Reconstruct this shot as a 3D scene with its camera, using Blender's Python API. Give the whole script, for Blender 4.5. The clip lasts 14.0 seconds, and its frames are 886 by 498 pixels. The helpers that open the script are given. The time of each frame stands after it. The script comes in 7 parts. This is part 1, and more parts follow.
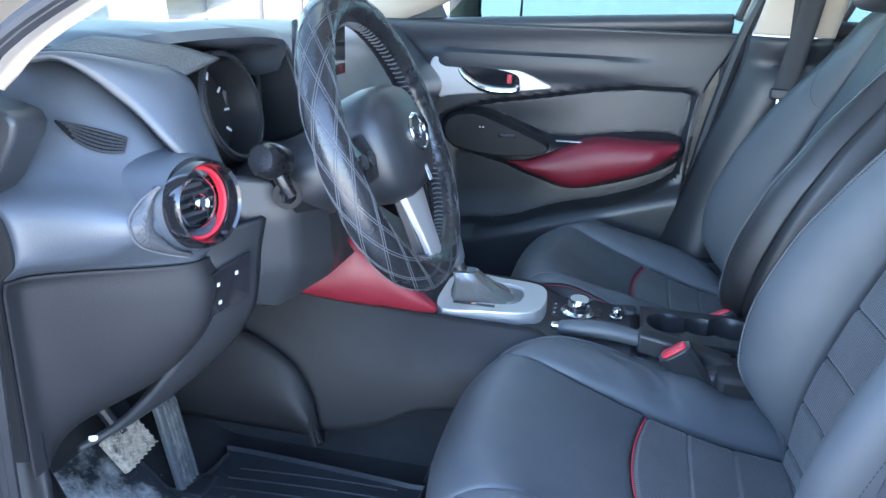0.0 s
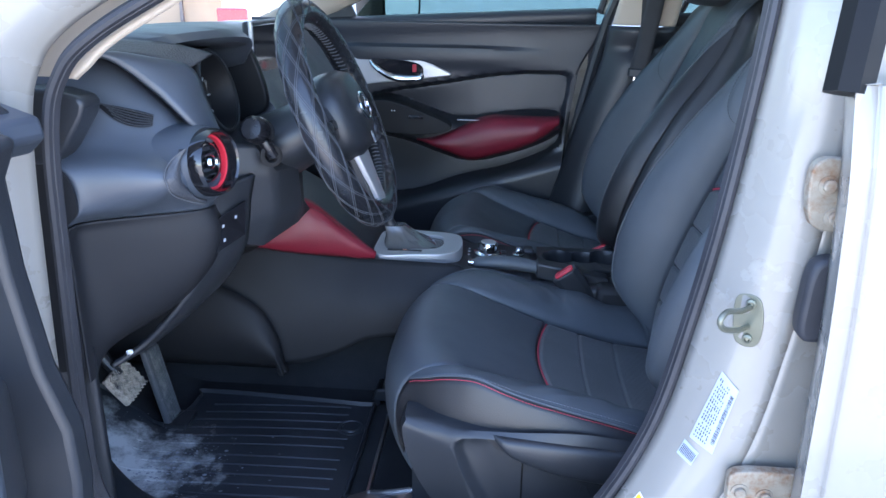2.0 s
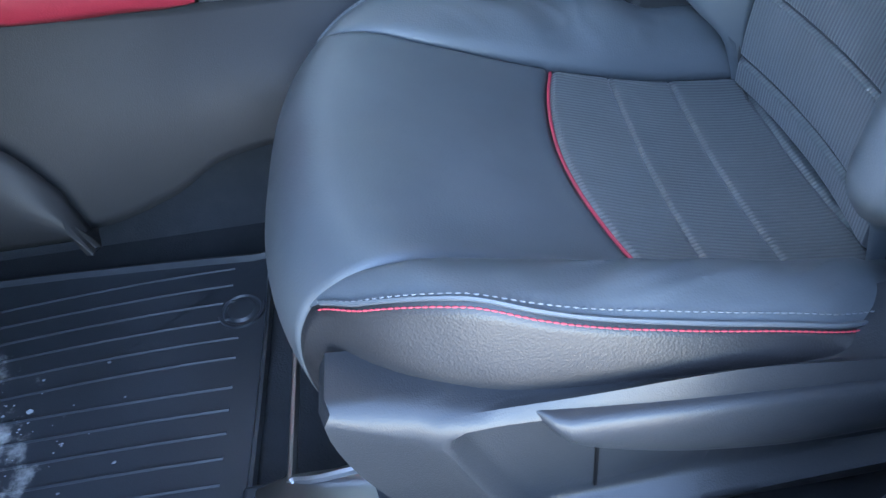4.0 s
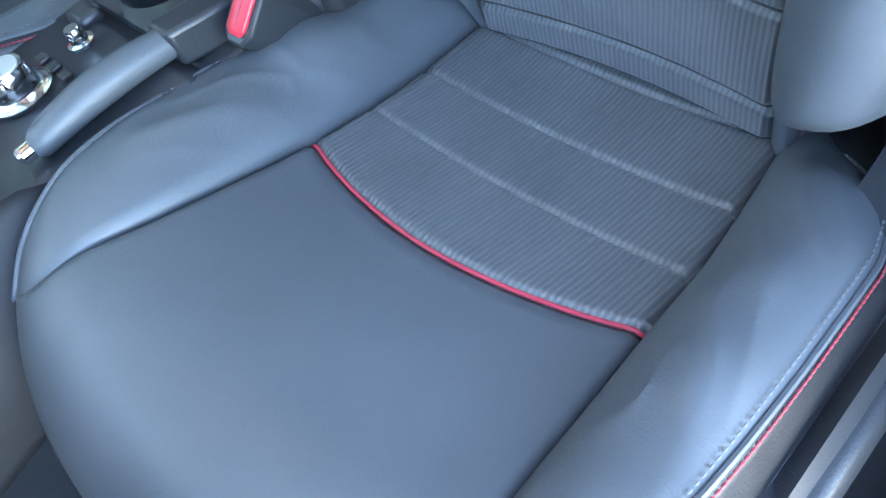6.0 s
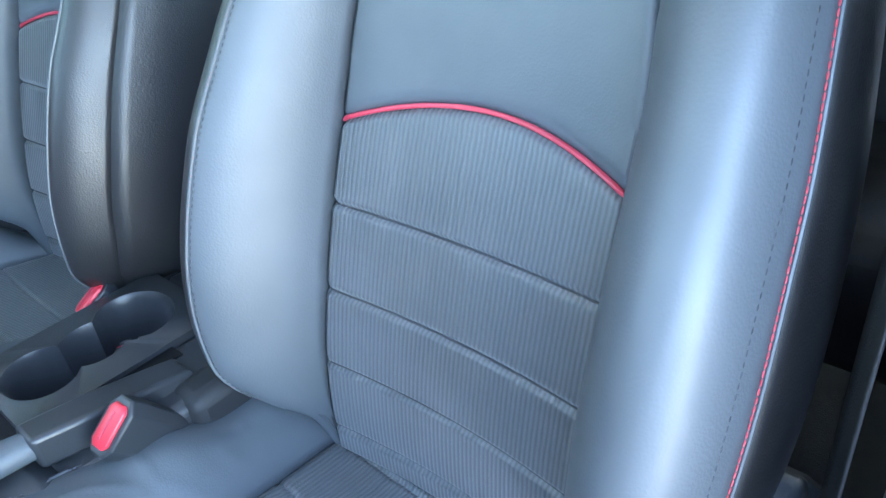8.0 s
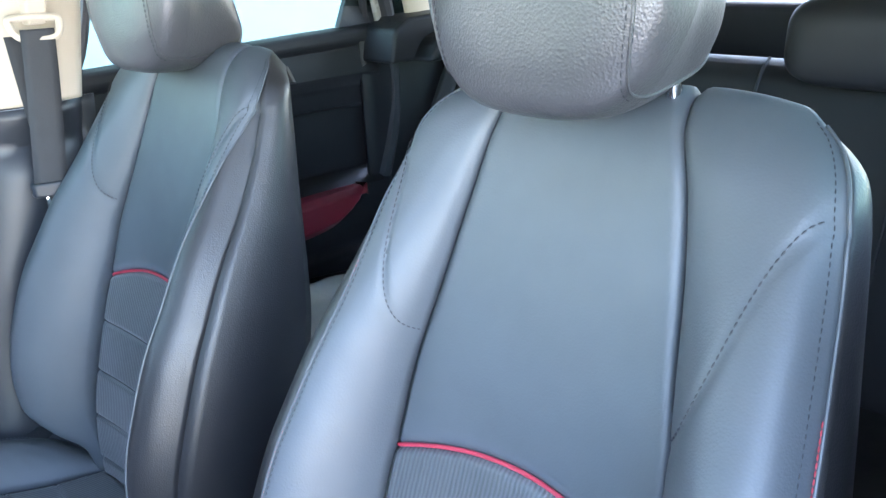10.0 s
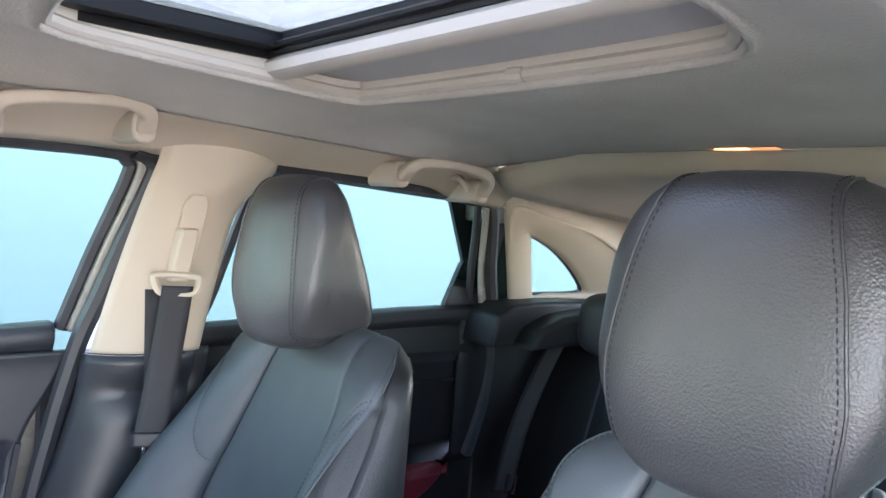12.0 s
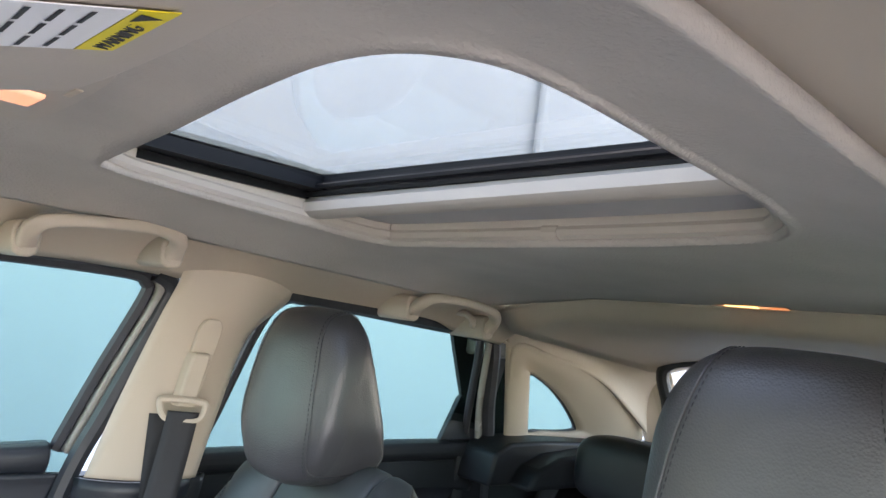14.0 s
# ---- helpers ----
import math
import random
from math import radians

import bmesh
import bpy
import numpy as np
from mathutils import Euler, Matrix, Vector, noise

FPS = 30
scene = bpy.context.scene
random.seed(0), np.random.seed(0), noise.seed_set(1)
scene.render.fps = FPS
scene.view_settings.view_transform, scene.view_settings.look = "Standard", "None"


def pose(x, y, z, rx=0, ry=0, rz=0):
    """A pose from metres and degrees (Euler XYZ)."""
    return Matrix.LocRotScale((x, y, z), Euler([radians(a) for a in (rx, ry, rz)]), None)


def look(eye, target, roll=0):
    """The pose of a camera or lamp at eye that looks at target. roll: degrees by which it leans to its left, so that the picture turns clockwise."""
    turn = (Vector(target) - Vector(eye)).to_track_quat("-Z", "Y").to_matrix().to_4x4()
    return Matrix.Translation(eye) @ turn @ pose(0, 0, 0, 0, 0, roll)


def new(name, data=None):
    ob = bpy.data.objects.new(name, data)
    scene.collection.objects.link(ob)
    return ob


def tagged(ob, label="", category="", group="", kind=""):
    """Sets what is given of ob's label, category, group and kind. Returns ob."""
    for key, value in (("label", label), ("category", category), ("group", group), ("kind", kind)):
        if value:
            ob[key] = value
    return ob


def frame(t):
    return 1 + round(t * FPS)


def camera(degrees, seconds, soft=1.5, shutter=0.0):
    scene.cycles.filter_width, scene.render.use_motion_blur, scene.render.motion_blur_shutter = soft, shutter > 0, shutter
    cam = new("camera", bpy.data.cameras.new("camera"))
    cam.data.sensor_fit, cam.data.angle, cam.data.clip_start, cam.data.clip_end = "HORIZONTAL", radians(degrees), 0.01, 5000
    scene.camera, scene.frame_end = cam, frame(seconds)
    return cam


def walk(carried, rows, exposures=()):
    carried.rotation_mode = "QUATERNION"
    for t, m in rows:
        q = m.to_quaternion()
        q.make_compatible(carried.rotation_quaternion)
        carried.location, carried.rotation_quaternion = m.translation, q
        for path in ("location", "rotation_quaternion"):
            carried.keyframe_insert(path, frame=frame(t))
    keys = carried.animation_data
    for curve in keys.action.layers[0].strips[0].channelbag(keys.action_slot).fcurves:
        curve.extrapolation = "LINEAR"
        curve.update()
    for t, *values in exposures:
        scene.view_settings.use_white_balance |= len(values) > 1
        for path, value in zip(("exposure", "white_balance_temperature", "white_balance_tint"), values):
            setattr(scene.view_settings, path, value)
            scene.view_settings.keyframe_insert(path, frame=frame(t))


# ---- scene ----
cam = camera(60.9, 14.0)
PATH = [
    (0, (0.233, -1.225, 1.119), (-0.185, 0.619, 0.469), 1.9),
    (0.5, (0.217, -1.376, 1.132), (-0.045, 0.521, 0.557), 1.3),
    (1, (0.215, -1.488, 1.137), (0.005, 0.423, 0.585), 1.2),
    (1.5, (0.219, -1.543, 1.138), (0.038, 0.365, 0.567), 1.2),
    (2, (0.221, -1.538, 1.134), (0.074, 0.346, 0.48), 0.9),
    (2.5, (0.23, -1.39, 1.076), (0.131, 0.435, 0.265), 0.5),
    (2.7, (0.237, -1.294, 1.044), (0.153, 0.498, 0.159), 0.2),
    (5, (0.139, -0.693, 0.907), (0.292, 0.478, -0.707), -20.7),
    (5.5, (0.145, -0.631, 0.919), (0.425, 0.444, -0.744), -27.1),
    (6, (0.169, -0.615, 0.925), (0.7, 0.463, -0.674), -25.7),
    (6.5, (0.179, -0.619, 0.953), (0.993, 0.462, -0.52), -18.7),
    (7, (0.203, -0.631, 0.983), (1.205, 0.477, -0.347), -13.7),
    (7.5, (0.221, -0.642, 1.012), (1.347, 0.496, -0.186), -9.6),
    (8, (0.226, -0.65, 1.039), (1.422, 0.536, -0.039), -6.8),
    (8.2, (0.226, -0.654, 1.049), (1.443, 0.554, 0.02), -5.8),
    (10.3, (0.206, -0.651, 1.277), (1.497, 0.72, 0.602), -2.0),
    (10.5, (0.218, -0.664, 1.292), (1.494, 0.748, 0.676), -1.3),
    (11, (0.195, -0.617, 1.304), (1.513, 0.821, 0.863), 0.6),
    (11.5, (0.187, -0.596, 1.311), (1.492, 0.896, 1.045), 2.3),
    (12, (0.164, -0.568, 1.321), (1.461, 0.949, 1.198), 4.4),
    (12.5, (0.145, -0.551, 1.328), (1.436, 0.977, 1.333), 6.1),
    (13, (0.13, -0.538, 1.337), (1.419, 0.988, 1.428), 7.1),
    (13.5, (0.114, -0.536, 1.34), (1.42, 0.969, 1.5), 7.5),
    (14, (0.101, -0.539, 1.347), (1.421, 0.951, 1.539), 7.6),
]
EXPOSURE = [(0.0, 4.35, 6300, 12), (0.5, 4.0, 6200, 12), (1.0, 3.62, 6150, 13), (1.5, 3.4, 6150, 15), (2.0, 3.37, 6150, 17), (2.5, 3.42, 6200, 18), (5.0, 5.25, 6700, 6), (5.5, 5.25, 6800, 8), (6.5, 5.45, 6800, 8), (8.2, 5.45, 6800, 7), (10.3, 5.1, 6850, 16), (11.0, 4.75, 6900, 18), (12.0, 4.4, 7300, 20), (13.0, 4.05, 7450, 18), (14.0, 3.92, 7550, 18)]
walk(cam, [(t, look(eye, target, roll)) for t, eye, target, roll in PATH], EXPOSURE)

# ---- world and lights ----
sky_world = bpy.data.worlds.new("sky")
scene.world = sky_world
sky_world.use_nodes = True
wn = sky_world.node_tree.nodes
sky = wn.new("ShaderNodeTexSky")
sky.sky_type, sky.sun_disc = "NISHITA", False
sky.sun_elevation, sky.sun_rotation = radians(50), radians(15)
sky.air_density, sky.dust_density = 1.0, 1.0
sky_world.node_tree.links.new(sky.outputs["Color"], wn["Background"].inputs["Color"])
wn["Background"].inputs["Strength"].default_value = 0.15
sun = new("sun", bpy.data.lights.new("sun", "SUN"))
sun.data.energy, sun.data.angle, sun.data.color = 3.0, radians(0.6), (1.0, 0.95, 0.88)
sun.matrix_world = look((2.2, 8.2, 10.1), (0, 0, 0))

# ---- materials ----
def mat(name, base, rough=0.5, metal=0.0, vary=0.15, scale=6.0, grain=0.0, grain_scale=400.0, coat=0.0, spec=0.5,
        ribs=0.0, dirt=None, dirt_scale=7.0, dirt_edge=(0.55, 0.72), voronoi=False, sheen=0.0, dirt_at=None, coat_rough=0.03, relief=0.0006):
    """A procedural surface: two scales of colour and gloss variation, fine relief, and stains if a dirt colour is given."""
    m = bpy.data.materials.new(name)
    m.use_nodes = True
    nt = m.node_tree
    n, link = nt.nodes, nt.links.new
    b = n["Principled BSDF"]
    b.inputs["Metallic"].default_value = metal
    b.inputs["Coat Weight"].default_value, b.inputs["Coat Roughness"].default_value = coat, coat_rough
    b.inputs["Specular IOR Level"].default_value = spec
    b.inputs["Sheen Weight"].default_value = sheen
    tc = n.new("ShaderNodeTexCoord")
    big = n.new("ShaderNodeTexNoise")
    big.inputs["Scale"].default_value, big.inputs["Detail"].default_value = scale, 5
    link(tc.outputs["Object"], big.inputs["Vector"])
    ramp = n.new("ShaderNodeMapRange")
    ramp.inputs["From Min"].default_value, ramp.inputs["From Max"].default_value = 0.3, 0.7
    ramp.inputs["To Min"].default_value, ramp.inputs["To Max"].default_value = 1 - vary, 1 + vary
    link(big.outputs["Fac"], ramp.inputs["Value"])
    mul = n.new("ShaderNodeMix")
    mul.data_type, mul.blend_type = "RGBA", "MULTIPLY"
    mul.inputs[0].default_value = 1.0
    mul.inputs[6].default_value = (*base, 1)
    link(ramp.outputs["Result"], mul.inputs[7])
    colour = mul.outputs[2]
    rr = n.new("ShaderNodeMapRange")
    rr.inputs["To Min"].default_value, rr.inputs["To Max"].default_value = max(rough - 0.08, 0.02), min(rough + 0.08, 1)
    fine = n.new("ShaderNodeTexNoise")
    fine.inputs["Scale"].default_value, fine.inputs["Detail"].default_value = scale * 5, 4
    link(tc.outputs["Object"], fine.inputs["Vector"])
    link(fine.outputs["Fac"], rr.inputs["Value"])
    rough_out = rr.outputs["Result"]
    if dirt:
        spots = n.new("ShaderNodeTexNoise")
        spots.inputs["Scale"].default_value, spots.inputs["Detail"].default_value = dirt_scale, 9
        spots.inputs["Roughness"].default_value = 0.68
        link(tc.outputs["Object"], spots.inputs["Vector"])
        edge = n.new("ShaderNodeMapRange")
        edge.inputs["From Min"].default_value, edge.inputs["From Max"].default_value = dirt_edge
        if dirt_at:
            far = n.new("ShaderNodeVectorMath")
            far.operation = "DISTANCE"
            far.inputs[1].default_value = dirt_at[:3]
            link(tc.outputs["Object"], far.inputs[0])
            near = n.new("ShaderNodeMapRange")
            near.inputs["From Min"].default_value, near.inputs["From Max"].default_value = 0.02, dirt_at[3]
            near.inputs["To Min"].default_value, near.inputs["To Max"].default_value = 0.26, -0.22
            link(far.outputs["Value"], near.inputs["Value"])
            total = n.new("ShaderNodeMath")
            link(spots.outputs["Fac"], total.inputs[0])
            link(near.outputs["Result"], total.inputs[1])
            link(total.outputs[0], edge.inputs["Value"])
        else:
            link(spots.outputs["Fac"], edge.inputs["Value"])
        mix = n.new("ShaderNodeMix")
        mix.data_type = "RGBA"
        link(edge.outputs["Result"], mix.inputs[0])
        link(colour, mix.inputs[6])
        mix.inputs[7].default_value = (*dirt, 1)
        colour = mix.outputs[2]
        mr = n.new("ShaderNodeMix")
        link(edge.outputs["Result"], mr.inputs[0])
        link(rough_out, mr.inputs[2])
        mr.inputs[3].default_value = 0.85
        rough_out = mr.outputs[0]
    link(colour, b.inputs["Base Color"])
    link(rough_out, b.inputs["Roughness"])
    height = None
    if grain:
        if voronoi:
            tex = n.new("ShaderNodeTexVoronoi")
            tex.inputs["Scale"].default_value = grain_scale
            out = tex.outputs["Distance"]
        else:
            tex = n.new("ShaderNodeTexNoise")
            tex.inputs["Scale"].default_value, tex.inputs["Detail"].default_value = grain_scale, 3
            out = tex.outputs["Fac"]
        link(tc.outputs["Object"], tex.inputs["Vector"])
        bump = n.new("ShaderNodeBump")
        bump.inputs["Strength"].default_value, bump.inputs["Distance"].default_value = grain, relief
        link(out, bump.inputs["Height"])
        height = bump
    if ribs:
        wave = n.new("ShaderNodeTexWave")
        wave.wave_type, wave.bands_direction, wave.wave_profile = "BANDS", "Y", "SIN"
        wave.inputs["Scale"].default_value = ribs
        wave.inputs["Distortion"].default_value = 0.0
        wave.inputs["Detail Scale"].default_value = 2
        link(tc.outputs["Object"], wave.inputs["Vector"])
        bump2 = n.new("ShaderNodeBump")
        bump2.inputs["Strength"].default_value, bump2.inputs["Distance"].default_value = 0.5, 0.0009
        link(wave.outputs["Fac"], bump2.inputs["Height"])
        if height:
            link(height.outputs["Normal"], bump2.inputs["Normal"])
        height = bump2
        # Rib shading is put into the colour as well: grooves darker, crests lighter.
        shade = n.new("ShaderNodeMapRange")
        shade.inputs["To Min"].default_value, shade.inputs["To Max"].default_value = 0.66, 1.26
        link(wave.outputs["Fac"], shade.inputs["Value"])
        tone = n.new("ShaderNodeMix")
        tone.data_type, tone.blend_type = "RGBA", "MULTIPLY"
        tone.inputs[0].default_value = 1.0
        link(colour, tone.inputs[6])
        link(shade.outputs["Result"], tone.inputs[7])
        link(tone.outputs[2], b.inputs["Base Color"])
    if height:
        link(height.outputs["Normal"], b.inputs["Normal"])
    return m


def glass_mat(name, tint):
    m = bpy.data.materials.new(name)
    m.use_nodes = True
    nt = m.node_tree
    n, link = nt.nodes, nt.links.new
    n.remove(n["Principled BSDF"])
    clear, shine, mix, lw = n.new("ShaderNodeBsdfTransparent"), n.new("ShaderNodeBsdfGlossy"), n.new("ShaderNodeMixShader"), n.new("ShaderNodeLayerWeight")
    power, gain = n.new("ShaderNodeMath"), n.new("ShaderNodeMath")
    clear.inputs["Color"].default_value = (*tint, 1)
    shine.inputs["Roughness"].default_value = 0.02
    lw.inputs["Blend"].default_value = 0.5
    power.operation, power.inputs[1].default_value = "POWER", 5.0
    gain.operation, gain.inputs[1].default_value, gain.inputs[2].default_value = "MULTIPLY_ADD", 0.5, 0.025
    link(lw.outputs["Facing"], power.inputs[0])
    link(power.outputs[0], gain.inputs[0])
    link(gain.outputs[0], mix.inputs[0])
    link(clear.outputs[0], mix.inputs[1])
    link(shine.outputs[0], mix.inputs[2])
    link(mix.outputs[0], n["Material Output"].inputs["Surface"])
    return m


def glow_mat(name, colour, strength):
    m = bpy.data.materials.new(name)
    m.use_nodes = True
    b = m.node_tree.nodes["Principled BSDF"]
    b.inputs["Base Color"].default_value = (0.8, 0.7, 0.6, 1)
    b.inputs["Emission Color"].default_value = (*colour, 1)
    b.inputs["Emission Strength"].default_value = strength
    return m


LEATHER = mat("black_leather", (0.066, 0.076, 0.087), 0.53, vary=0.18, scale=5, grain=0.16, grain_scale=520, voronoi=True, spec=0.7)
# Seat sides and flanks: base about a quarter of the seat leather's.
LEATHER_SIDE = mat("black_seat_side", (0.018, 0.0175, 0.019), 0.42, vary=0.12, scale=5, grain=0.3, grain_scale=600, voronoi=True, spec=0.6)
# Rear bench leather, with the dimness of the rear cabin put into its base.
BENCH_LEATHER = mat("shaded_bench_leather", (0.016, 0.016, 0.018), 0.50, vary=0.14, scale=5, grain=0.2, grain_scale=520, voronoi=True, spec=0.35)
HEAD_LEATHER = mat("black_headrest_vinyl", (0.034, 0.033, 0.036), 0.42, vary=0.14, scale=6, grain=0.5, grain_scale=480, voronoi=True, spec=1.0)
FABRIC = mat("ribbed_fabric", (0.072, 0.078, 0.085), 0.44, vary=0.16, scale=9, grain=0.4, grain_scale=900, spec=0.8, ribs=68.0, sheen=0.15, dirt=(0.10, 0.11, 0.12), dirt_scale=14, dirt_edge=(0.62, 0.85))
WHEEL_LEATHER = mat("black_wheel_cover", (0.016, 0.017, 0.020), 0.25, vary=0.2, scale=9, grain=0.3, grain_scale=480, voronoi=True, spec=0.6)
RED_PIPE = mat("red_piping", (0.44, 0.035, 0.062), 0.45, grain=0.3, grain_scale=700)
RED_THREAD = mat("red_thread", (0.45, 0.05, 0.07), 0.7)
PALE_THREAD = mat("pale_thread", (0.14, 0.15, 0.165), 0.7)
GREY_THREAD = mat("grey_thread", (0.075, 0.08, 0.09), 0.7)
DARK_THREAD = mat("dark_thread", (0.03, 0.03, 0.035), 0.7)
RED_LEATHER = mat("dark_red_leather", (0.20, 0.014, 0.028), 0.42, grain=0.35, grain_scale=520, voronoi=True, scale=4)
PLASTIC = mat("dark_grey_plastic", (0.023, 0.025, 0.029), 0.38, grain=0.4, grain_scale=750, scale=4, vary=0.1)
# Rear cabin shade is put into this base; instrument hood parts share it.
PLASTIC_DARK = mat("shaded_black_plastic", (0.012, 0.0125, 0.0145), 0.48, spec=0.3, grain=0.4, grain_scale=750, scale=4, vary=0.1)
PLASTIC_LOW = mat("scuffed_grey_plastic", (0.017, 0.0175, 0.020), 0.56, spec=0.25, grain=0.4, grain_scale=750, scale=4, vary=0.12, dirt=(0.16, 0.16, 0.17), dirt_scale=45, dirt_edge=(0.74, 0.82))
PLASTIC_SOFT = mat("soft_dash_skin", (0.048, 0.057, 0.072), 0.42, spec=0.7, grain=0.35, grain_scale=620, scale=3, vary=0.08)
DOOR_SKIN = mat("dark_door_skin", (0.020, 0.022, 0.027), 0.40, spec=0.7, grain=0.35, grain_scale=620, scale=3, vary=0.1)
CARBON = mat("patterned_insert", (0.050, 0.052, 0.058), 0.42, grain=0.9, grain_scale=330, voronoi=True)
STALK_BLACK = mat("satin_black", (0.009, 0.009, 0.011), 0.28, vary=0.1)
GLOSS_BLACK = mat("gloss_black", (0.010, 0.010, 0.012), 0.10, coat=0.5, vary=0.05)
CHROME = mat("chrome", (0.72, 0.73, 0.75), 0.12, metal=1.0, vary=0.05)
SATIN = mat("satin_silver", (0.60, 0.60, 0.61), 0.34, metal=0.65, vary=0.06, grain=0.1, grain_scale=900)
STEEL = mat("bare_steel", (0.45, 0.45, 0.46), 0.3, metal=1.0)
DIAL = mat("dial_face", (0.02, 0.02, 0.022), 0.35)
MARK = mat("white_marking", (0.75, 0.76, 0.78), 0.5)
MARK_GREY = mat("grey_marking", (0.35, 0.37, 0.40), 0.5)
CARPET = mat("black_carpet", (0.018, 0.0195, 0.023), 0.95, grain=1.0, grain_scale=420, scale=12, vary=0.3, dirt=(0.03, 0.03, 0.033), dirt_scale=9, dirt_edge=(0.6, 0.9))
MATRUBBER = mat("dusty_rubber", (0.031, 0.034, 0.040), 0.38, grain=0.3, grain_scale=500, scale=8, dirt=(0.66, 0.66, 0.64), dirt_scale=20, dirt_edge=(0.46, 0.74), dirt_at=(-0.46, -0.43, 0.31, 0.26))
DUST = mat("dried_mud", (0.30, 0.32, 0.35), 0.9, grain=0.5, grain_scale=300, vary=0.3, scale=30)
WORN = mat("worn_pedal_rubber", (0.06, 0.06, 0.062), 0.6, scale=30, vary=0.3, dirt=(0.50, 0.44, 0.37), dirt_scale=60, dirt_edge=(0.30, 0.52))
PEDAL = mat("grey_pedal_plastic", (0.10, 0.105, 0.115), 0.5, dirt=(0.3, 0.29, 0.28), dirt_scale=30, dirt_edge=(0.5, 0.75))
BEIGE = mat("beige_trim", (0.52, 0.43, 0.335), 0.6, grain=0.3, grain_scale=600, vary=0.05, scale=3)
HEADLINER = mat("headliner_cloth", (0.46, 0.42, 0.375), 0.95, grain=0.9, grain_scale=300, vary=0.08, scale=7, relief=0.0014)
WELT = mat("welt_vinyl", (0.46, 0.41, 0.355), 0.7, grain=0.2, grain_scale=500, vary=0.05, scale=7)
# Handle beige set darker than the trim; contact shade is put into the colour.
HANDLE = mat("shaded_handle_beige", (0.46, 0.385, 0.305), 0.5, grain=0.3, grain_scale=600, vary=0.05, scale=5)
SHADE_CLOTH = mat("sunshade_cloth", (0.42, 0.40, 0.39), 0.95, grain=0.7, grain_scale=300, vary=0.06)
# White paint: dimmer, warmer light is put into a base far below real white.
PAINT = mat("dimmed_white_paint", (0.285, 0.264, 0.232), 0.28, coat=0.6, vary=0.03, scale=4, dirt=(0.55, 0.50, 0.43), dirt_scale=9, dirt_edge=(0.66, 0.9))
SEAL = mat("black_rubber_seal", (0.030, 0.030, 0.035), 0.55, vary=0.2, scale=20)
BLACK_FRAME = mat("black_frame", (0.004, 0.004, 0.005), 0.5, spec=0.2)
RUST = mat("rusty_steel", (0.34, 0.29, 0.22), 0.6, metal=0.1, scale=40, vary=0.25, dirt=(0.22, 0.11, 0.05), dirt_scale=45, dirt_edge=(0.46, 0.66))
ZINC = mat("zinc_steel", (0.20, 0.20, 0.15), 0.36, metal=0.6, scale=30, vary=0.15, dirt=(0.40, 0.24, 0.10), dirt_scale=50, dirt_edge=(0.66, 0.8))
WEBBING = mat("belt_webbing", (0.030, 0.029, 0.031), 0.75, grain=0.9, grain_scale=700)
BUCKLE_RED = mat("red_button", (0.62, 0.03, 0.05), 0.35)
PAPER = mat("white_paper", (0.75, 0.76, 0.77), 0.6, vary=0.05)
STICKER_GREY = mat("pale_sticker", (0.44, 0.49, 0.58), 0.4, vary=0.05)
YELLOW = mat("yellow_label", (0.75, 0.62, 0.03), 0.5)
INK = mat("ink", (0.03, 0.03, 0.035), 0.6)
CLOTH = mat("pale_cover_cloth", (0.50, 0.50, 0.48), 0.9, vary=0.12, scale=12, grain=0.8, grain_scale=260)
MIRROR = mat("mirror", (0.85, 0.86, 0.87), 0.02, metal=1.0, vary=0.0)
AQUA_GLASS = glass_mat("tinted_side_glass", (0.475, 0.585, 0.555))
CLEAR_GLASS = glass_mat("windscreen_glass", (0.48, 0.525, 0.49))
TAIL_GLASS = glass_mat("tailgate_glass", (0.92, 0.93, 0.92))
ROOF_GLASS = glass_mat("roof_glass", (0.55, 0.555, 0.545))
LAMP_ON = glow_mat("lit_amber_lens", (1.0, 0.30, 0.08), 0.06)
LAMP_CORE = glow_mat("lit_lamp_core", (1.0, 0.62, 0.26), 0.22)
AMBER = mat("amber_lens", (0.85, 0.40, 0.25), 0.3)
CLEAR_PLASTIC = mat("smoked_plastic", (0.10, 0.10, 0.10), 0.15, coat=0.5)
WALL_WHITE = mat("white_cladding", (0.53, 0.54, 0.55), 0.6, vary=0.04, scale=0.7)
CONCRETE = mat("concrete_yard", (0.42, 0.41, 0.39), 0.9, vary=0.15, scale=0.6, grain=0.5, grain_scale=60)
BROWN_WALL = mat("tan_wall", (0.36, 0.27, 0.18), 0.9, vary=0.12, scale=1.5)
ROOF_TILE = mat("grey_roofing", (0.16, 0.14, 0.13), 0.9, vary=0.2, scale=3)
BARK = mat("bark", (0.12, 0.09, 0.06), 0.9, vary=0.3)
LEAF = mat("leaf", (0.10, 0.16, 0.04), 0.6, vary=0.4, scale=3)
CAR_RED = mat("red_car_paint", (0.45, 0.03, 0.04), 0.25, coat=0.5)
CAR_GREY = mat("grey_car_paint", (0.25, 0.27, 0.29), 0.3, coat=0.5)


# ---- mesh tools ----
def thing(name, label, category, at=(0, 0, 0), group="", kind=""):
    ob = new(name)
    ob.empty_display_size = 0.05
    ob.location = at
    return tagged(ob, label, category, group, kind)


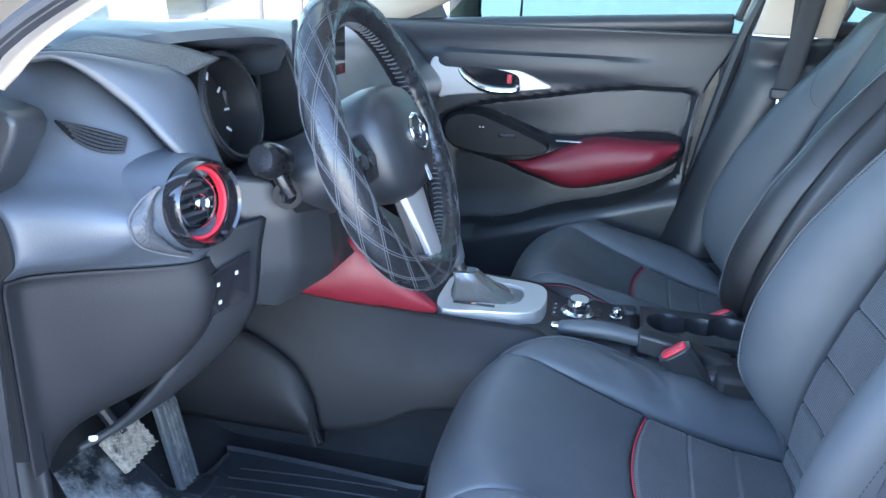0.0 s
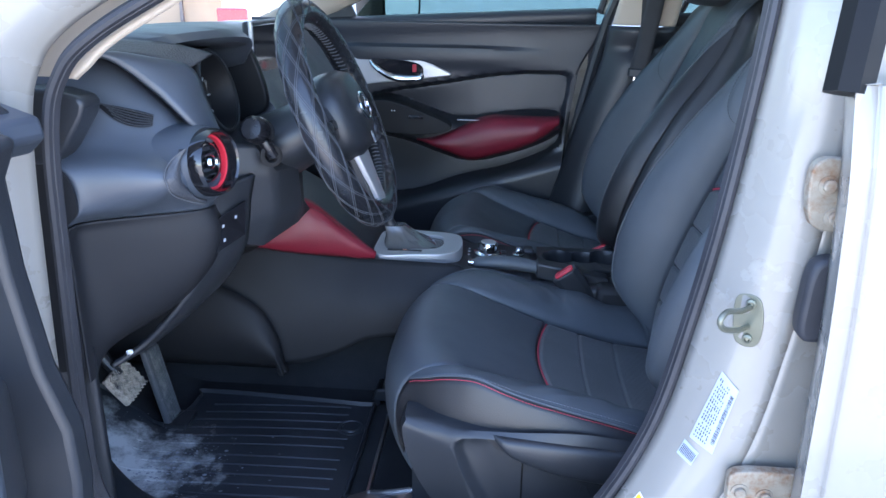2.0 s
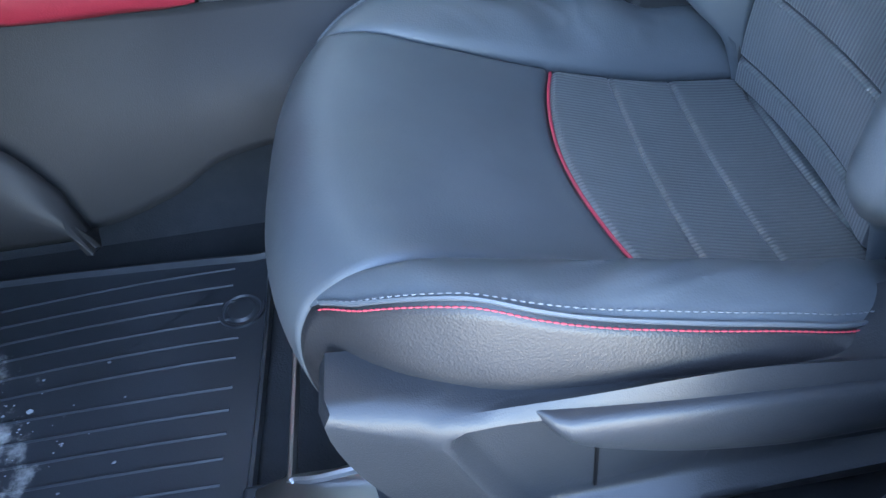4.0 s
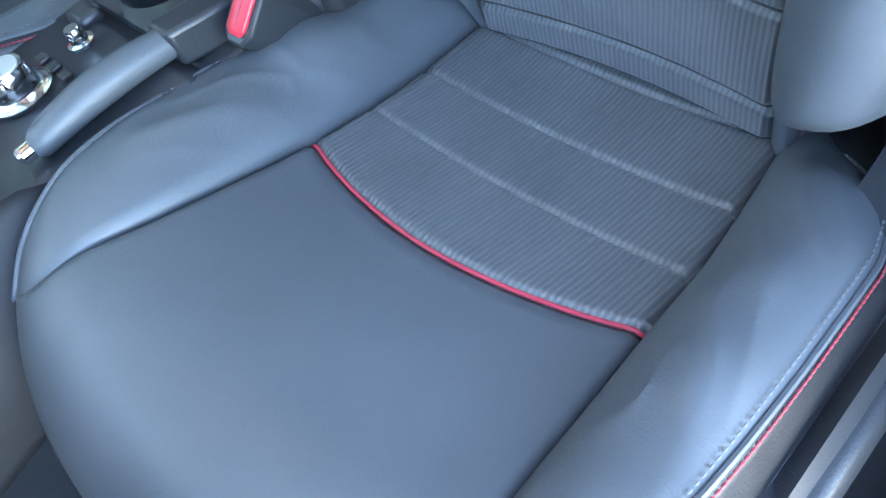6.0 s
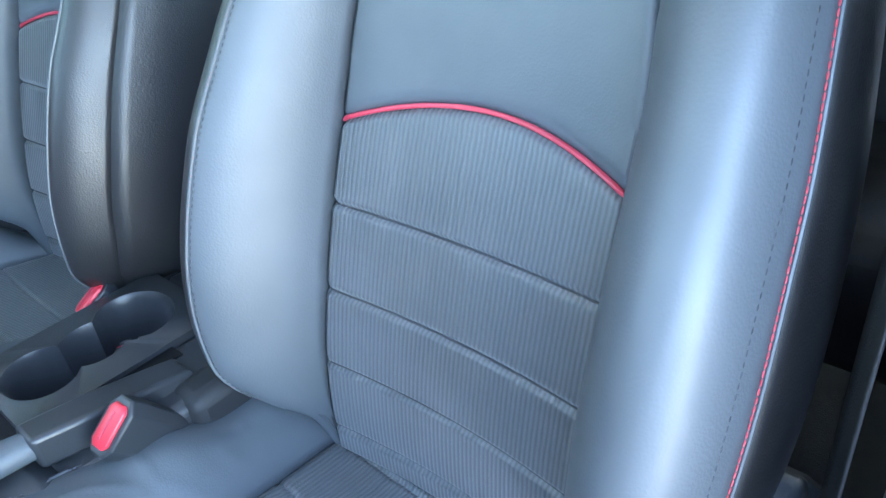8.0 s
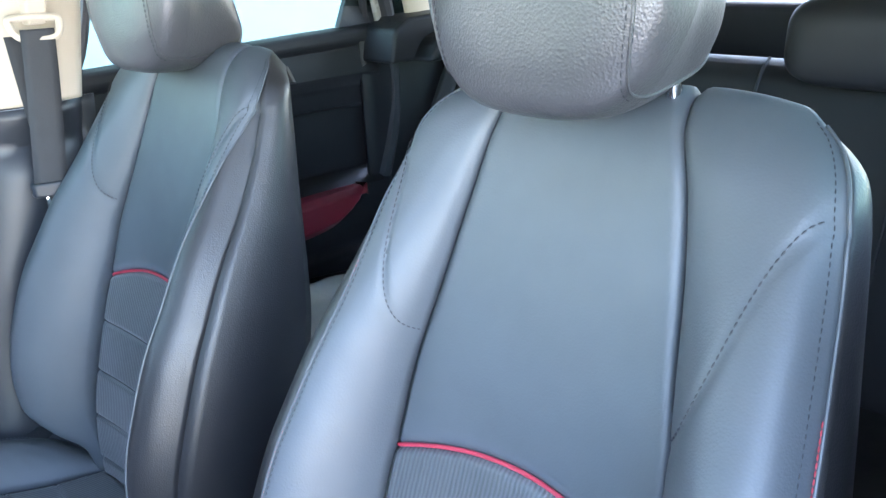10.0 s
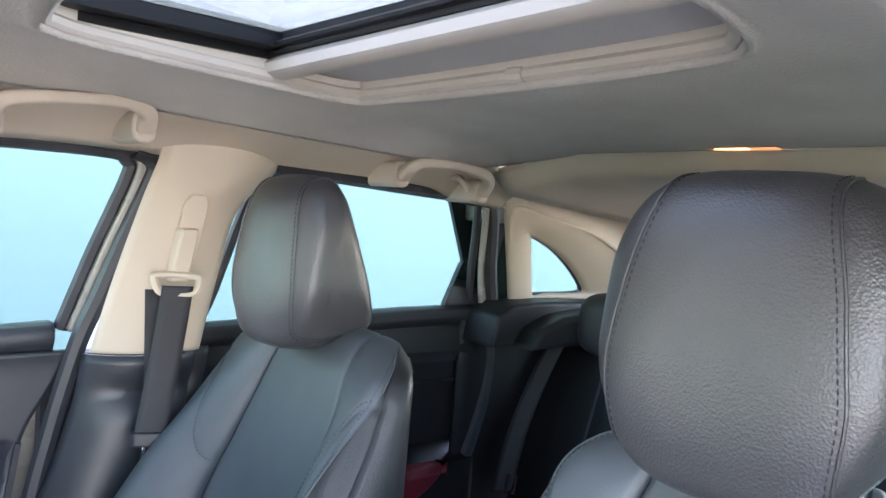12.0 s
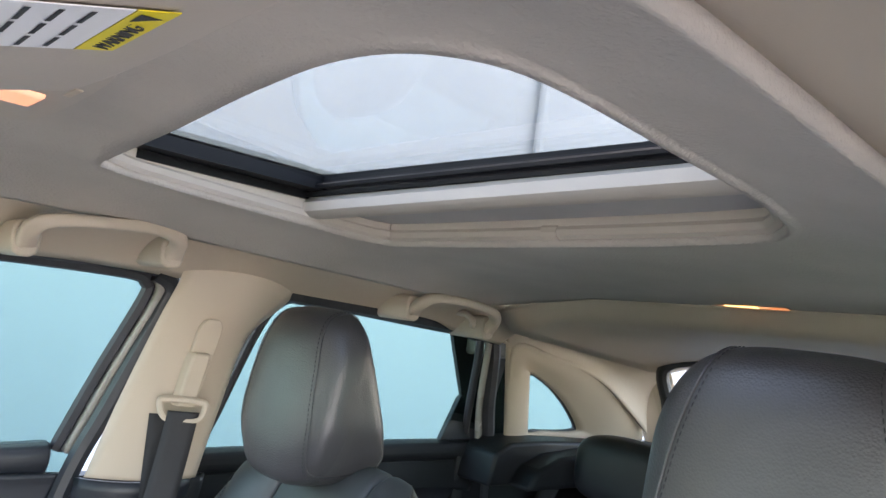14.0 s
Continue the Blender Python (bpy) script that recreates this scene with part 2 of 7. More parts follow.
def part(name, bm, material, parent=None, label="", smooth=35, solid=0.0, bevel=0.0):
    """Links a bmesh, whose points are in the world, as one mesh under its thing."""
    bmesh.ops.recalc_face_normals(bm, faces=bm.faces) if not bm.faces or len(bm.faces) < 40000 else None
    me = bpy.data.meshes.new(name)
    bm.to_mesh(me)
    bm.free()
    me.materials.append(material)
    ob = new(name, me)
    if smooth:
        me.shade_smooth()
        me.set_sharp_from_angle(angle=radians(smooth))
    if solid:
        mod = ob.modifiers.new("thickness", "SOLIDIFY")
        mod.thickness, mod.offset = solid, -1
    if bevel:
        mod = ob.modifiers.new("rounding", "BEVEL")
        mod.width, mod.segments, mod.limit_method, mod.angle_limit = bevel, 3, "ANGLE", radians(30)
        mod.harden_normals = False
    if parent:
        ob.parent = parent
        if not parent.parent:
            ob.matrix_parent_inverse = Matrix.Translation(-parent.location)
    if label:
        tagged(ob, label)
    return ob


def spline(pts, n=8, closed=False):
    """A smooth line through the points, n steps from each to the next."""
    p = [Vector(q) for q in pts]
    out, count = [], len(p)
    for i in range(count if closed else count - 1):
        a, b, c, d = (p[(i + k) % count] if closed else p[min(max(i + k, 0), count - 1)] for k in (-1, 0, 1, 2))
        for j in range(n):
            t = j / n
            out.append(0.5 * (2 * b + (c - a) * t + (2 * a - 5 * b + 4 * c - d) * t * t + (3 * b - a - 3 * c + d) * t ** 3))
    if not closed:
        out.append(p[-1])
    return out


def lerp_table(table, x):
    """Value at x of a table of (x, value), smooth between its rows."""
    if x <= table[0][0]:
        return table[0][1]
    if x >= table[-1][0]:
        return table[-1][1]
    slopes = [(q[1] - p[1]) / (q[0] - p[0]) for p, q in zip(table, table[1:])]
    ends = [0.0] + [0.0 if a * b <= 0 else 2 * a * b / (a + b) for a, b in zip(slopes, slopes[1:])] + [0.0]
    for i, ((a, va), (b, vb)) in enumerate(zip(table, table[1:])):
        if x <= b:
            h = b - a
            t = (x - a) / h
            return (va * (1 + 2 * t) * (1 - t) ** 2 + ends[i] * h * t * (1 - t) ** 2
                    + vb * t * t * (3 - 2 * t) + ends[i + 1] * h * t * t * (t - 1))


def box(bm, x0, x1, y0, y1, z0, z1, turn=None):
    v = [bm.verts.new((x, y, z)) for x in (x0, x1) for y in (y0, y1) for z in (z0, z1)]
    for f in ((0, 1, 3, 2), (4, 6, 7, 5), (0, 4, 5, 1), (2, 3, 7, 6), (0, 2, 6, 4), (1, 5, 7, 3)):
        bm.faces.new([v[i] for i in f])
    if turn is not None:
        bmesh.ops.transform(bm, matrix=turn, verts=v)
    return v


def boxed(*args, turn=None):
    bm = bmesh.new()
    box(bm, *args, turn=turn)
    return bm


def loft(rings, closed=True, caps=True, bm=None):
    bm = bm or bmesh.new()
    rows = [[bm.verts.new(p) for p in r] for r in rings]
    n = len(rows[0])
    for a, b in zip(rows, rows[1:]):
        for i in range(n if closed else n - 1):
            j = (i + 1) % n
            bm.faces.new((a[i], a[j], b[j], b[i]))
    if caps and closed:
        bm.faces.new(rows[0][::-1])
        bm.faces.new(rows[-1])
    return bm


def sheet(f, us, vs):
    """A surface f(u, v) over two lists of values."""
    return loft([[f(u, v) for v in vs] for u in us], closed=False)


def steps(a, b, n):
    return [a + (b - a) * i / n for i in range(n + 1)]


def tube(path, r, sides=10, closed=False, bm=None, flat=1.0):
    """A round bar along a line. flat squeezes it along the world's z."""
    bm = bm or bmesh.new()
    p = [Vector(q) for q in path]
    rings, up = [], None
    for i, q in enumerate(p):
        a = p[i - 1] if i or closed else p[i]
        b = p[(i + 1) % len(p)] if i + 1 < len(p) or closed else p[i]
        d = (b - a).normalized()
        if up is None:
            up = d.orthogonal().normalized()
        up = (up - d * up.dot(d)).normalized()
        side = d.cross(up)
        rad = r(i / max(len(p) - 1, 1)) if callable(r) else r
        ring = []
        for k in range(sides):
            o = (up * math.cos(2 * math.pi * k / sides) + side * math.sin(2 * math.pi * k / sides)) * rad
            o.z *= flat
            ring.append(q + o)
        rings.append(ring)
    if closed:
        rings.append(rings[0])
        loft(rings, caps=False, bm=bm)
        bmesh.ops.remove_doubles(bm, verts=bm.verts, dist=1e-6)
        return bm
    return loft(rings, bm=bm)


def prism(outline, axis, lo, hi, bm=None):
    """An outline of pairs, given a thickness along an axis: 'y' takes (x, z), 'x' takes (y, z), 'z' takes (x, y)."""
    place = {"y": lambda a, b, c: (a, c, b), "x": lambda a, b, c: (c, a, b), "z": lambda a, b, c: (a, b, c)}[axis]
    return loft([[place(a, b, c) for a, b in outline] for c in (lo, hi)], bm=bm)


def rounded(pts, n=5):
    return [(q.x, q.y) for q in spline([(a, b, 0) for a, b in pts], n, closed=True)]


def disc_ring(centre, normal, r0, r1, depth, sides=40):
    """A ring with a thickness, about an axis."""
    q = Vector(normal).to_track_quat("Z", "Y").to_matrix()
    c = Vector(centre)
    rings = []
    for r, h in ((r0, 0), (r0, depth), ((r0 + r1) / 2, depth * 1.12), (r1, depth), (r1, 0), (r0, 0)):
        rings.append([c + q @ Vector((r * math.cos(2 * math.pi * k / sides), r * math.sin(2 * math.pi * k / sides), h)) for k in range(sides)])
    bm = loft(rings, caps=False)
    bmesh.ops.remove_doubles(bm, verts=bm.verts, dist=1e-6)
    return bm


def turned(centre, normal, profile, sides=32, bm=None):
    """A body of revolution: profile of (radius, height) along an axis."""
    q = Vector(normal).to_track_quat("Z", "Y").to_matrix()
    c = Vector(centre)
    return loft([[c + q @ Vector((r * math.cos(2 * math.pi * k / sides), r * math.sin(2 * math.pi * k / sides), h)) for k in range(sides)] for r, h in profile], bm=bm)


def stitches(path, every, length, r):
    """Short raised threads along a line."""
    bm = bmesh.new()
    p = [Vector(q) for q in path]
    run, due = 0.0, 0.0
    for a, b in zip(p, p[1:]):
        d = b - a
        if d.length < 1e-7:
            continue
        while due < run + d.length:
            m, w = a + d * ((due - run) / d.length), d.normalized() * length / 2
            tube([m - w, m - w * 0.3, m + w * 0.3, m + w], lambda t: r * (1.0 if 0.1 < t < 0.9 else 0.45), 5, bm=bm)
            due += every
        run += d.length
    return bm


def inside_by(outline, x, z):
    """How far a spot lies inside an outline of pairs; below zero outside."""
    near, odd = 1e9, False
    for (x0, z0), (x1, z1) in zip(outline, outline[1:] + outline[:1]):
        ex, ez = x1 - x0, z1 - z0
        t = min(max(((x - x0) * ex + (z - z0) * ez) / max(ex * ex + ez * ez, 1e-12), 0), 1)
        near = min(near, math.hypot(x - x0 - ex * t, z - z0 - ez * t))
        if (z0 > z) != (z1 > z) and x < x0 + ex * (z - z0) / (z1 - z0):
            odd = not odd
    return near if odd else -near


def slab(corners, thick):
    """A flat plate on three or more corners, with a thickness along its normal."""
    c = [Vector(q) for q in corners]
    nrm = (c[1] - c[0]).cross(c[2] - c[0]).normalized() * thick
    return loft([c, [q + nrm for q in c]])


YC = 0.018  # the car's middle line


# ---- front seats ----
CUSH = spline([(0.085, 0, 0.35), (0.050, 0, 0.41), (0.034, 0, 0.475), (0.040, 0, 0.535), (0.072, 0, 0.578), (0.125, 0, 0.590), (0.20, 0, 0.567),
               (0.29, 0, 0.533), (0.36, 0, 0.507), (0.44, 0, 0.482), (0.53, 0, 0.468), (0.60, 0, 0.460)], 10)
BACK = spline([(0.520, 0, 0.455), (0.522, 0, 0.53), (0.532, 0, 0.60), (0.554, 0, 0.68), (0.580, 0, 0.755), (0.606, 0, 0.82), (0.632, 0, 0.89),
               (0.660, 0, 0.96), (0.688, 0, 1.035), (0.710, 0, 1.098), (0.735, 0, 1.130), (0.770, 0, 1.136), (0.802, 0, 1.10)], 10)


def on_line(line, k):
    """Place and outward normal (towards the sitter) of a profile at knot k."""
    i = min(max(k * 10, 0), len(line) - 1.001)
    j = int(i)
    p = line[j].lerp(line[j + 1], i - j)
    d = (line[min(j + 2, len(line) - 1)] - line[max(j - 1, 0)]).normalized()
    return p, Vector((-d.z, 0, d.x))


C_SEAM_IN = [(3.75, 0.178), (4.0, 0.163), (4.6, 0.148), (6, 0.140), (7.4, 0.142), (9.9, 0.157), (11, 0.155)]
C_SEAM_OUT = [(3.45, 0.188), (4.0, 0.190), (4.7, 0.189), (6, 0.178), (7.4, 0.165), (8.4, 0.159), (9.2, 0.150), (10.3, 0.138), (11, 0.136)]
C_EDGE_IN = [(3.75, 0.181), (4.2, 0.196), (5, 0.214), (6, 0.232), (7.2, 0.244), (9, 0.248), (9.6, 0.240), (10.1, 0.215), (10.5, 0.175), (11, 0.16)]
C_EDGE_OUT = [(3.45, 0.190), (4.07, 0.214), (5, 0.237), (6, 0.247), (7.2, 0.250), (9, 0.248), (9.6, 0.240), (10.1, 0.215), (10.5, 0.175), (11, 0.15)]
C_RISE = [(3.8, 0.0), (4.4, 0.003), (5.2, 0.010), (6.1, 0.026), (7.2, 0.045), (9, 0.055), (9.7, 0.048), (10.3, 0.02), (11, 0.0)]
B_SEAM_IN = [(0, 0.147), (5.5, 0.143), (7, 0.130), (9.5, 0.103), (12, 0.095)]
B_SEAM_OUT = [(0, 0.133), (3, 0.130), (5.5, 0.128), (7, 0.110), (8.5, 0.087), (9.5, 0.070), (12, 0.060)]
B_EDGE = [(0, 0.150), (0.7, 0.155), (1.25, 0.190), (1.75, 0.226), (2.4, 0.242), (3.4, 0.246), (5, 0.240), (6.5, 0.225), (8, 0.206), (9, 0.193), (9.8, 0.177), (10.5, 0.152), (12, 0.105)]
B_RISE = [(0, 0.0), (0.75, 0.012), (1.25, 0.050), (1.85, 0.085), (3, 0.10), (4.2, 0.096), (5.5, 0.080), (7, 0.050), (8.5, 0.020), (10, 0.004), (12, 0.0)]
QUILT = (0.64, 1.70, 2.66, 3.66)
DEPTH = [(0, 0.10), (3, 0.125), (5, 0.112), (8, 0.062), (9.5, 0.045), (10.5, 0.034), (12, 0.02)]


def c_edge(k, side):
    """Half width of the cushion; its outer bolster ends sooner than its inner one."""
    return lerp_table(C_EDGE_IN, k) if side > 0 else lerp_table(C_EDGE_OUT, k + 0.45 * ease((k - 7.2) / 1.8))


def c_seam(k, side):
    return lerp_table(C_SEAM_IN if side > 0 else C_SEAM_OUT, k)


def b_seam(k, side):
    return lerp_table(B_SEAM_IN if side > 0 else B_SEAM_OUT, k)


def ease(t):
    t = min(max(t, 0), 1)
    return t * t * (3 - 2 * t)


HEAD_SIDE = spline([(-0.034, 0, -0.116), (-0.052, 0, -0.085), (-0.058, 0, -0.030), (-0.056, 0, 0.035), (-0.050, 0, 0.085), (-0.034, 0, 0.112), (0.0, 0, 0.119), (0.022, 0, 0.104),
                    (0.042, 0, 0.064), (0.070, 0, 0.005), (0.096, 0, -0.055), (0.110, 0, -0.092), (0.096, 0, -0.112), (0.030, 0, -0.122)], 7, closed=True)


def swell(w, fall=0.42):
    """Cross-section of a bolster from its seam (0) to its outer edge (1)."""
    return math.sin(math.pi * min(0.5, 0.5 * (w / 0.62) ** 0.8)) if w < 0.62 else 1 - fall * ((w - 0.62) / 0.38) ** 2.2


def seat(s, yc, label, head_z=1.242, head_y=0.0):
    """A front seat. s is 1 where its inner side faces +y."""
    it = thing("car_seat", label, "car seat", (0.30, yc, 0.33), "front seats")

    def cush(k, v, lift=0.0):
        p, n = on_line(CUSH, k)
        seam, edge = c_seam(k, v), c_edge(k, v)
        a = abs(v)
        h = -0.010 * (1 - min(a / seam, 1) ** 2) * ease((k - 5) / 2) * (1 - 1.6 * ease((k - 9.6) / 1.2))
        h += 0.0022 * noise.noise((k * 0.9, v * 9, 2.2 + s)) * ease((k - 4.2) / 0.8) * min(1.0, max(0.0, (seam - a) / 0.03))
        h -= 0.0050 * math.exp(-((a - seam) / 0.0040) ** 2) * ease((k - 4.0) / 1.6)
        if a > seam:
            w = (a - seam) / max(edge - seam, 1e-3)
            h += lerp_table(C_RISE, k if v > 0 else k + 0.45 * ease((k - 7.2) / 1.8)) * swell(min(w, 1), 0.26)
            fold = 1 - abs(noise.noise((k * 1.3 + 3 * w, w * 1.2 - k * 0.5, 3.1 * s + 5 * (v > 0))))
            h += 0.0028 * (fold ** 6 - 0.3) * ease((k - 5.5) / 1.2) * ease((10 - k) / 1.5) * math.sin(math.pi * min(w, 1))
            h += (0.010 if v > 0 else 0.004) * noise.noise((k * 1.1 + 3 * v, w * 1.6, 7.3 * s)) * ease((k - 5.5) / 1.5) * math.sin(math.pi * min(w, 1))
        if k > 6.5 and a <= seam:
            for q in (8.32, 9.15, 10.0):
                h -= 0.0030 * math.exp(-((k - q) * 0.078 / 0.0024) ** 2)
            mid = pipe_c(v / seam)
            h -= 0.006 * math.exp(-((k - mid) * 0.085 / 0.005) ** 2)
        back = 0.045 * (a / 0.205) ** 3 * (1 - ease((k - 4.5) / 2.5))
        q = p + n * (h + lift) + Vector((back, 0, 0))
        if k < 4:
            v *= 1 - 0.05 * (4 - k) / 4
        return Vector((q.x, yc + s * v, q.z))

    def back(k, v, lift=0.0):
        p, n = on_line(BACK, k)
        seam, edge = b_seam(k, v), lerp_table(B_EDGE, k)
        a = abs(v)
        h = -0.012 * (1 - min(a / seam, 1) ** 2) * ease((8 - k) / 3)
        h -= 0.006 * math.exp(-((a - seam) / 0.0045) ** 2)
        if a > seam:
            w = (a - seam) / max(edge - seam, 1e-3)
            h += lerp_table(B_RISE, k) * swell(min(w, 1))
            h -= (0.014 if v < 0 else 0.014 - 0.010 * ease((7.5 - k) / 2.5)) * ease((w - 0.72) / 0.28) ** 2 * ease((10.2 - k) / 2.5)
            q = 6.2 + 2.3 * ease(w * 1.05)
            h -= 0.003 * math.exp(-((k - q) * 0.07 / 0.006) ** 2)
        elif k < 6:
            for q in QUILT:
                h -= 0.0050 * math.exp(-((k - q) * 0.075 / 0.0028) ** 2)
            mid = pipe_b(v / seam)
            h -= 0.006 * math.exp(-((k - mid) * 0.07 / 0.005) ** 2)
        q = p + n * (h + lift)
        round_off = 0.013 * ease((k - 8.3) / 2.2) * max(0.0, (a - 0.06) / 0.10) ** 2
        return Vector((q.x + 0.4 * round_off, yc + s * v, q.z - round_off))

    def frac(surface, seam, edge, ks, side, n):
        """A bolster strip between seam and edge."""
        return sheet(lambda k, w: surface(k, side * (seam(k, side) + (edge(k, side) - seam(k, side)) * w)), ks, steps(0, 1, n))

    pipe_c = lambda u: 7.18 + (0.28 if u > 0 else 0.40) * u * u
    pipe_b = lambda u: 5.12 - 0.46 * u * u
    cu = lambda k, u: cush(k, u * c_seam(k, u))
    bu = lambda k, u: back(k, u * b_seam(k, u))
    # cushion
    us = steps(-1, 1, 44)
    part("seat_front_panel", sheet(lambda t, u: cu(pipe_c(u) * t, u), steps(0, 1, 64), us), LEATHER, it, solid=0.02)
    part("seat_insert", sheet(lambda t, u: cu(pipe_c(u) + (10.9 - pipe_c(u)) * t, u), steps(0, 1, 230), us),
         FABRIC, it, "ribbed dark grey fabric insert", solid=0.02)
    part("seat_piping", tube([cush(pipe_c(u), u * c_seam(pipe_c(u), u), 0.0030) for u in steps(-1, 1, 50)], 0.0016, 8), RED_PIPE, it, "red piping")
    for side, nm in ((1, "inner"), (-1, "outer")):
        part("seat_bolster", frac(cush, c_seam, c_edge, steps(3.45, 11, 144), side, 28), LEATHER, it, solid=0.006)

        def skirt(k, t):
            top = cush(k, side * c_edge(k, side))
            low_y = 0.185 + (0.070 if side < 0 else 0.065) * ease((k - 1.5) / 4)
            low = Vector((max(top.x + 0.012, 0.075), yc + s * side * low_y, 0.452 + 0.05 * ease((k - 5.5) / 4)))
            bulge = 0.010 * math.sin(math.pi * t) * ease((k - 2) / 3)
            q = top.lerp(low, t)
            return q + Vector((0, s * side * bulge, 0))
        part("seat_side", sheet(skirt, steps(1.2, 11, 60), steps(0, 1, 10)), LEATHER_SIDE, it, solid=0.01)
        edge_line = lambda w, lift, k0=3.65: [cush(k, side * (c_seam(k, side) + (c_edge(k, side) - c_seam(k, side)) * w), lift) for k in steps(k0, 10.4 if side > 0 else 9.9, 150)]
        part("seat_welt", tube(edge_line(0.985, 0.0008), 0.0020, 6), LEATHER, it)
        part("top_stitching", stitches(edge_line(0.93, 0.0020), 0.0056, 0.0036, 0.0008), PALE_THREAD if side < 0 else GREY_THREAD, it, "pale grey top stitching" if side < 0 else "grey top stitching")
        part("red_stitching", stitches([skirt(k, 0.03) + Vector((0, s * side * 0.001, 0)) for k in steps(3.6, 9.8, 155)], 0.0048, 0.0042, 0.0008), RED_THREAD, it, "red stitching")
    # backrest
    ub = steps(-1, 1, 40)
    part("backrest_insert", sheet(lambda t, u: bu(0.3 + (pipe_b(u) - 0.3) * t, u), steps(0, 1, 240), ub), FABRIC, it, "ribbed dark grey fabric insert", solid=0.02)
    part("backrest_upper_panel", sheet(lambda t, u: bu(pipe_b(u) + (11.9 - pipe_b(u)) * t, u), steps(0, 1, 70), ub), LEATHER, it, solid=0.02)
    # Dark bar in each quilt groove: the sewn line with its shadow drawn in.
    for q in QUILT:
        part("quilt_seam_shadow", tube([bu(q, u) + Vector((-0.0006, 0, 0)) for u in steps(-0.985, 0.985, 60)], 0.0010, 6), DARK_THREAD, it)
    part("backrest_piping", tube([back(pipe_b(u), u * b_seam(pipe_b(u), u), 0.003) for u in steps(-1, 1, 50)], 0.0021, 8), RED_PIPE, it, "red piping")
    for side in (1, -1):
        crest = lambda k, side=side: 1.0 if side < 0 else 1 - 0.42 * ease((9.2 - k) / 3.2) * ease((k - 0.6) / 1.1)
        band = lambda k, side=side: b_seam(k, side) + (lerp_table(B_EDGE, k) - b_seam(k, side)) * crest(k)
        part("backrest_bolster", sheet(lambda k, w: back(k, side * (b_seam(k, side) + (band(k) - b_seam(k, side)) * w)), steps(0, 11.9, 130), steps(0, 1, 26)), LEATHER, it, solid=0.008)
        if side > 0:
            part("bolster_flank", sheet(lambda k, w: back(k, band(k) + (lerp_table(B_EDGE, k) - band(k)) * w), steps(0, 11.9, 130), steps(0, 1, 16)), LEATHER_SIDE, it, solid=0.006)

        def flank(k, t):
            a = back(k, side * lerp_table(B_EDGE, k))
            p, n = on_line(BACK, k)
            b = Vector((p.x + lerp_table(DEPTH, k), yc + s * side * (lerp_table(B_EDGE, k) - 0.012), p.z - 0.35 * lerp_table(DEPTH, k) - 0.020 * ease((k - 8.3) / 2.2)))
            q = a.lerp(b, t)
            q.y += s * side * (0.012 if side < 0 else 0.020) * math.sin(math.pi * t) * ease((11 - k) / 2)
            return q
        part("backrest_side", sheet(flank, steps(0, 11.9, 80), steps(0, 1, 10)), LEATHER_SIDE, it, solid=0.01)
        strip = lambda w, lift, a=0.4, b=10.2: [back(k, side * (b_seam(k, side) + (lerp_table(B_EDGE, k) - b_seam(k, side)) * w * crest(k)), lift) for k in steps(a, b, 170)]
        part("backrest_welt", tube(strip(0.995, 0.0005), 0.0014, 6), LEATHER, it)
        part("dark_stitching", stitches(strip(0.93, 0.0003), 0.0060, 0.0038, 0.0005), DARK_THREAD, it, "dark top stitching")
        part("red_stitching", stitches(strip(0.985, 0.0010, 0.4, 7.0 if s > 0 else 3.6), 0.0050, 0.0044, 0.0006), RED_THREAD, it, "red stitching")
        vee = []
        for w in steps(0.02, 0.9, 40):
            k = 6.2 + 2.3 * ease(w * 1.05)
            vee.append(back(k, side * (b_seam(k, side) + (lerp_table(B_EDGE, k) - b_seam(k, side)) * w), 0.0012))
        part("shoulder_stitching", stitches([q + Vector((0, 0, 0.006)) for q in vee], 0.0060, 0.0042, 0.0007), DARK_THREAD, it)
    rear = sheet(lambda k, u: (lambda p, e, d: Vector((p.x + d * (1 + 0.25 * (1 - u * u)) - 0.006, yc + u * (e - 0.022), p.z - 0.35 * d - 0.014 * ease((k - 8.3) / 2.2) * u * u)))(on_line(BACK, k)[0], lerp_table(B_EDGE, k), lerp_table(DEPTH, k)), steps(0, 11.9, 30), steps(-1, 1, 14))
    part("backrest_shell", rear, PLASTIC, it, solid=0.01)
    cap = loft([[back(11.9, u * lerp_table(B_EDGE, 11.9)) for u in steps(-1, 1, 12)], [Vector((0.828, yc + s * u * 0.075, 1.075)) for u in steps(-1, 1, 12)]], closed=False)
    part("backrest_cap", cap, LEATHER, it, solid=0.008)
    # headrest: a wedge in side view, with nearly flat sides
    hc = Vector((0.694, yc + head_y, head_z))

    def head(a, b, lift=0.0):
        p = HEAD_SIDE[int(a) % len(HEAD_SIDE)]
        f = abs(math.cos(b)) ** 0.40
        t = math.copysign(abs(math.sin(b)) ** 0.60, math.sin(b))
        z = p.z * f
        wide = 0.113 - 0.010 * ease((z - 0.03) / 0.09) - 0.022 * ease((-0.02 - z) / 0.10) - 0.006 * ease((p.x + 0.02) / 0.09)
        x = p.x * f + (0.011 * t * t if p.x < 0 else -0.004 * t * t) * f
        grow = 1 + lift / 0.1
        return hc + Vector((x * grow + 0.10 * z, s * t * (wide + lift), z * grow))
    hb = loft([[head(a, b) for a in range(len(HEAD_SIDE))] for b in steps(-1.545, 1.545, 72)])
    part("headrest", hb, HEAD_LEATHER, it, "black vinyl headrest with side seams", smooth=60)
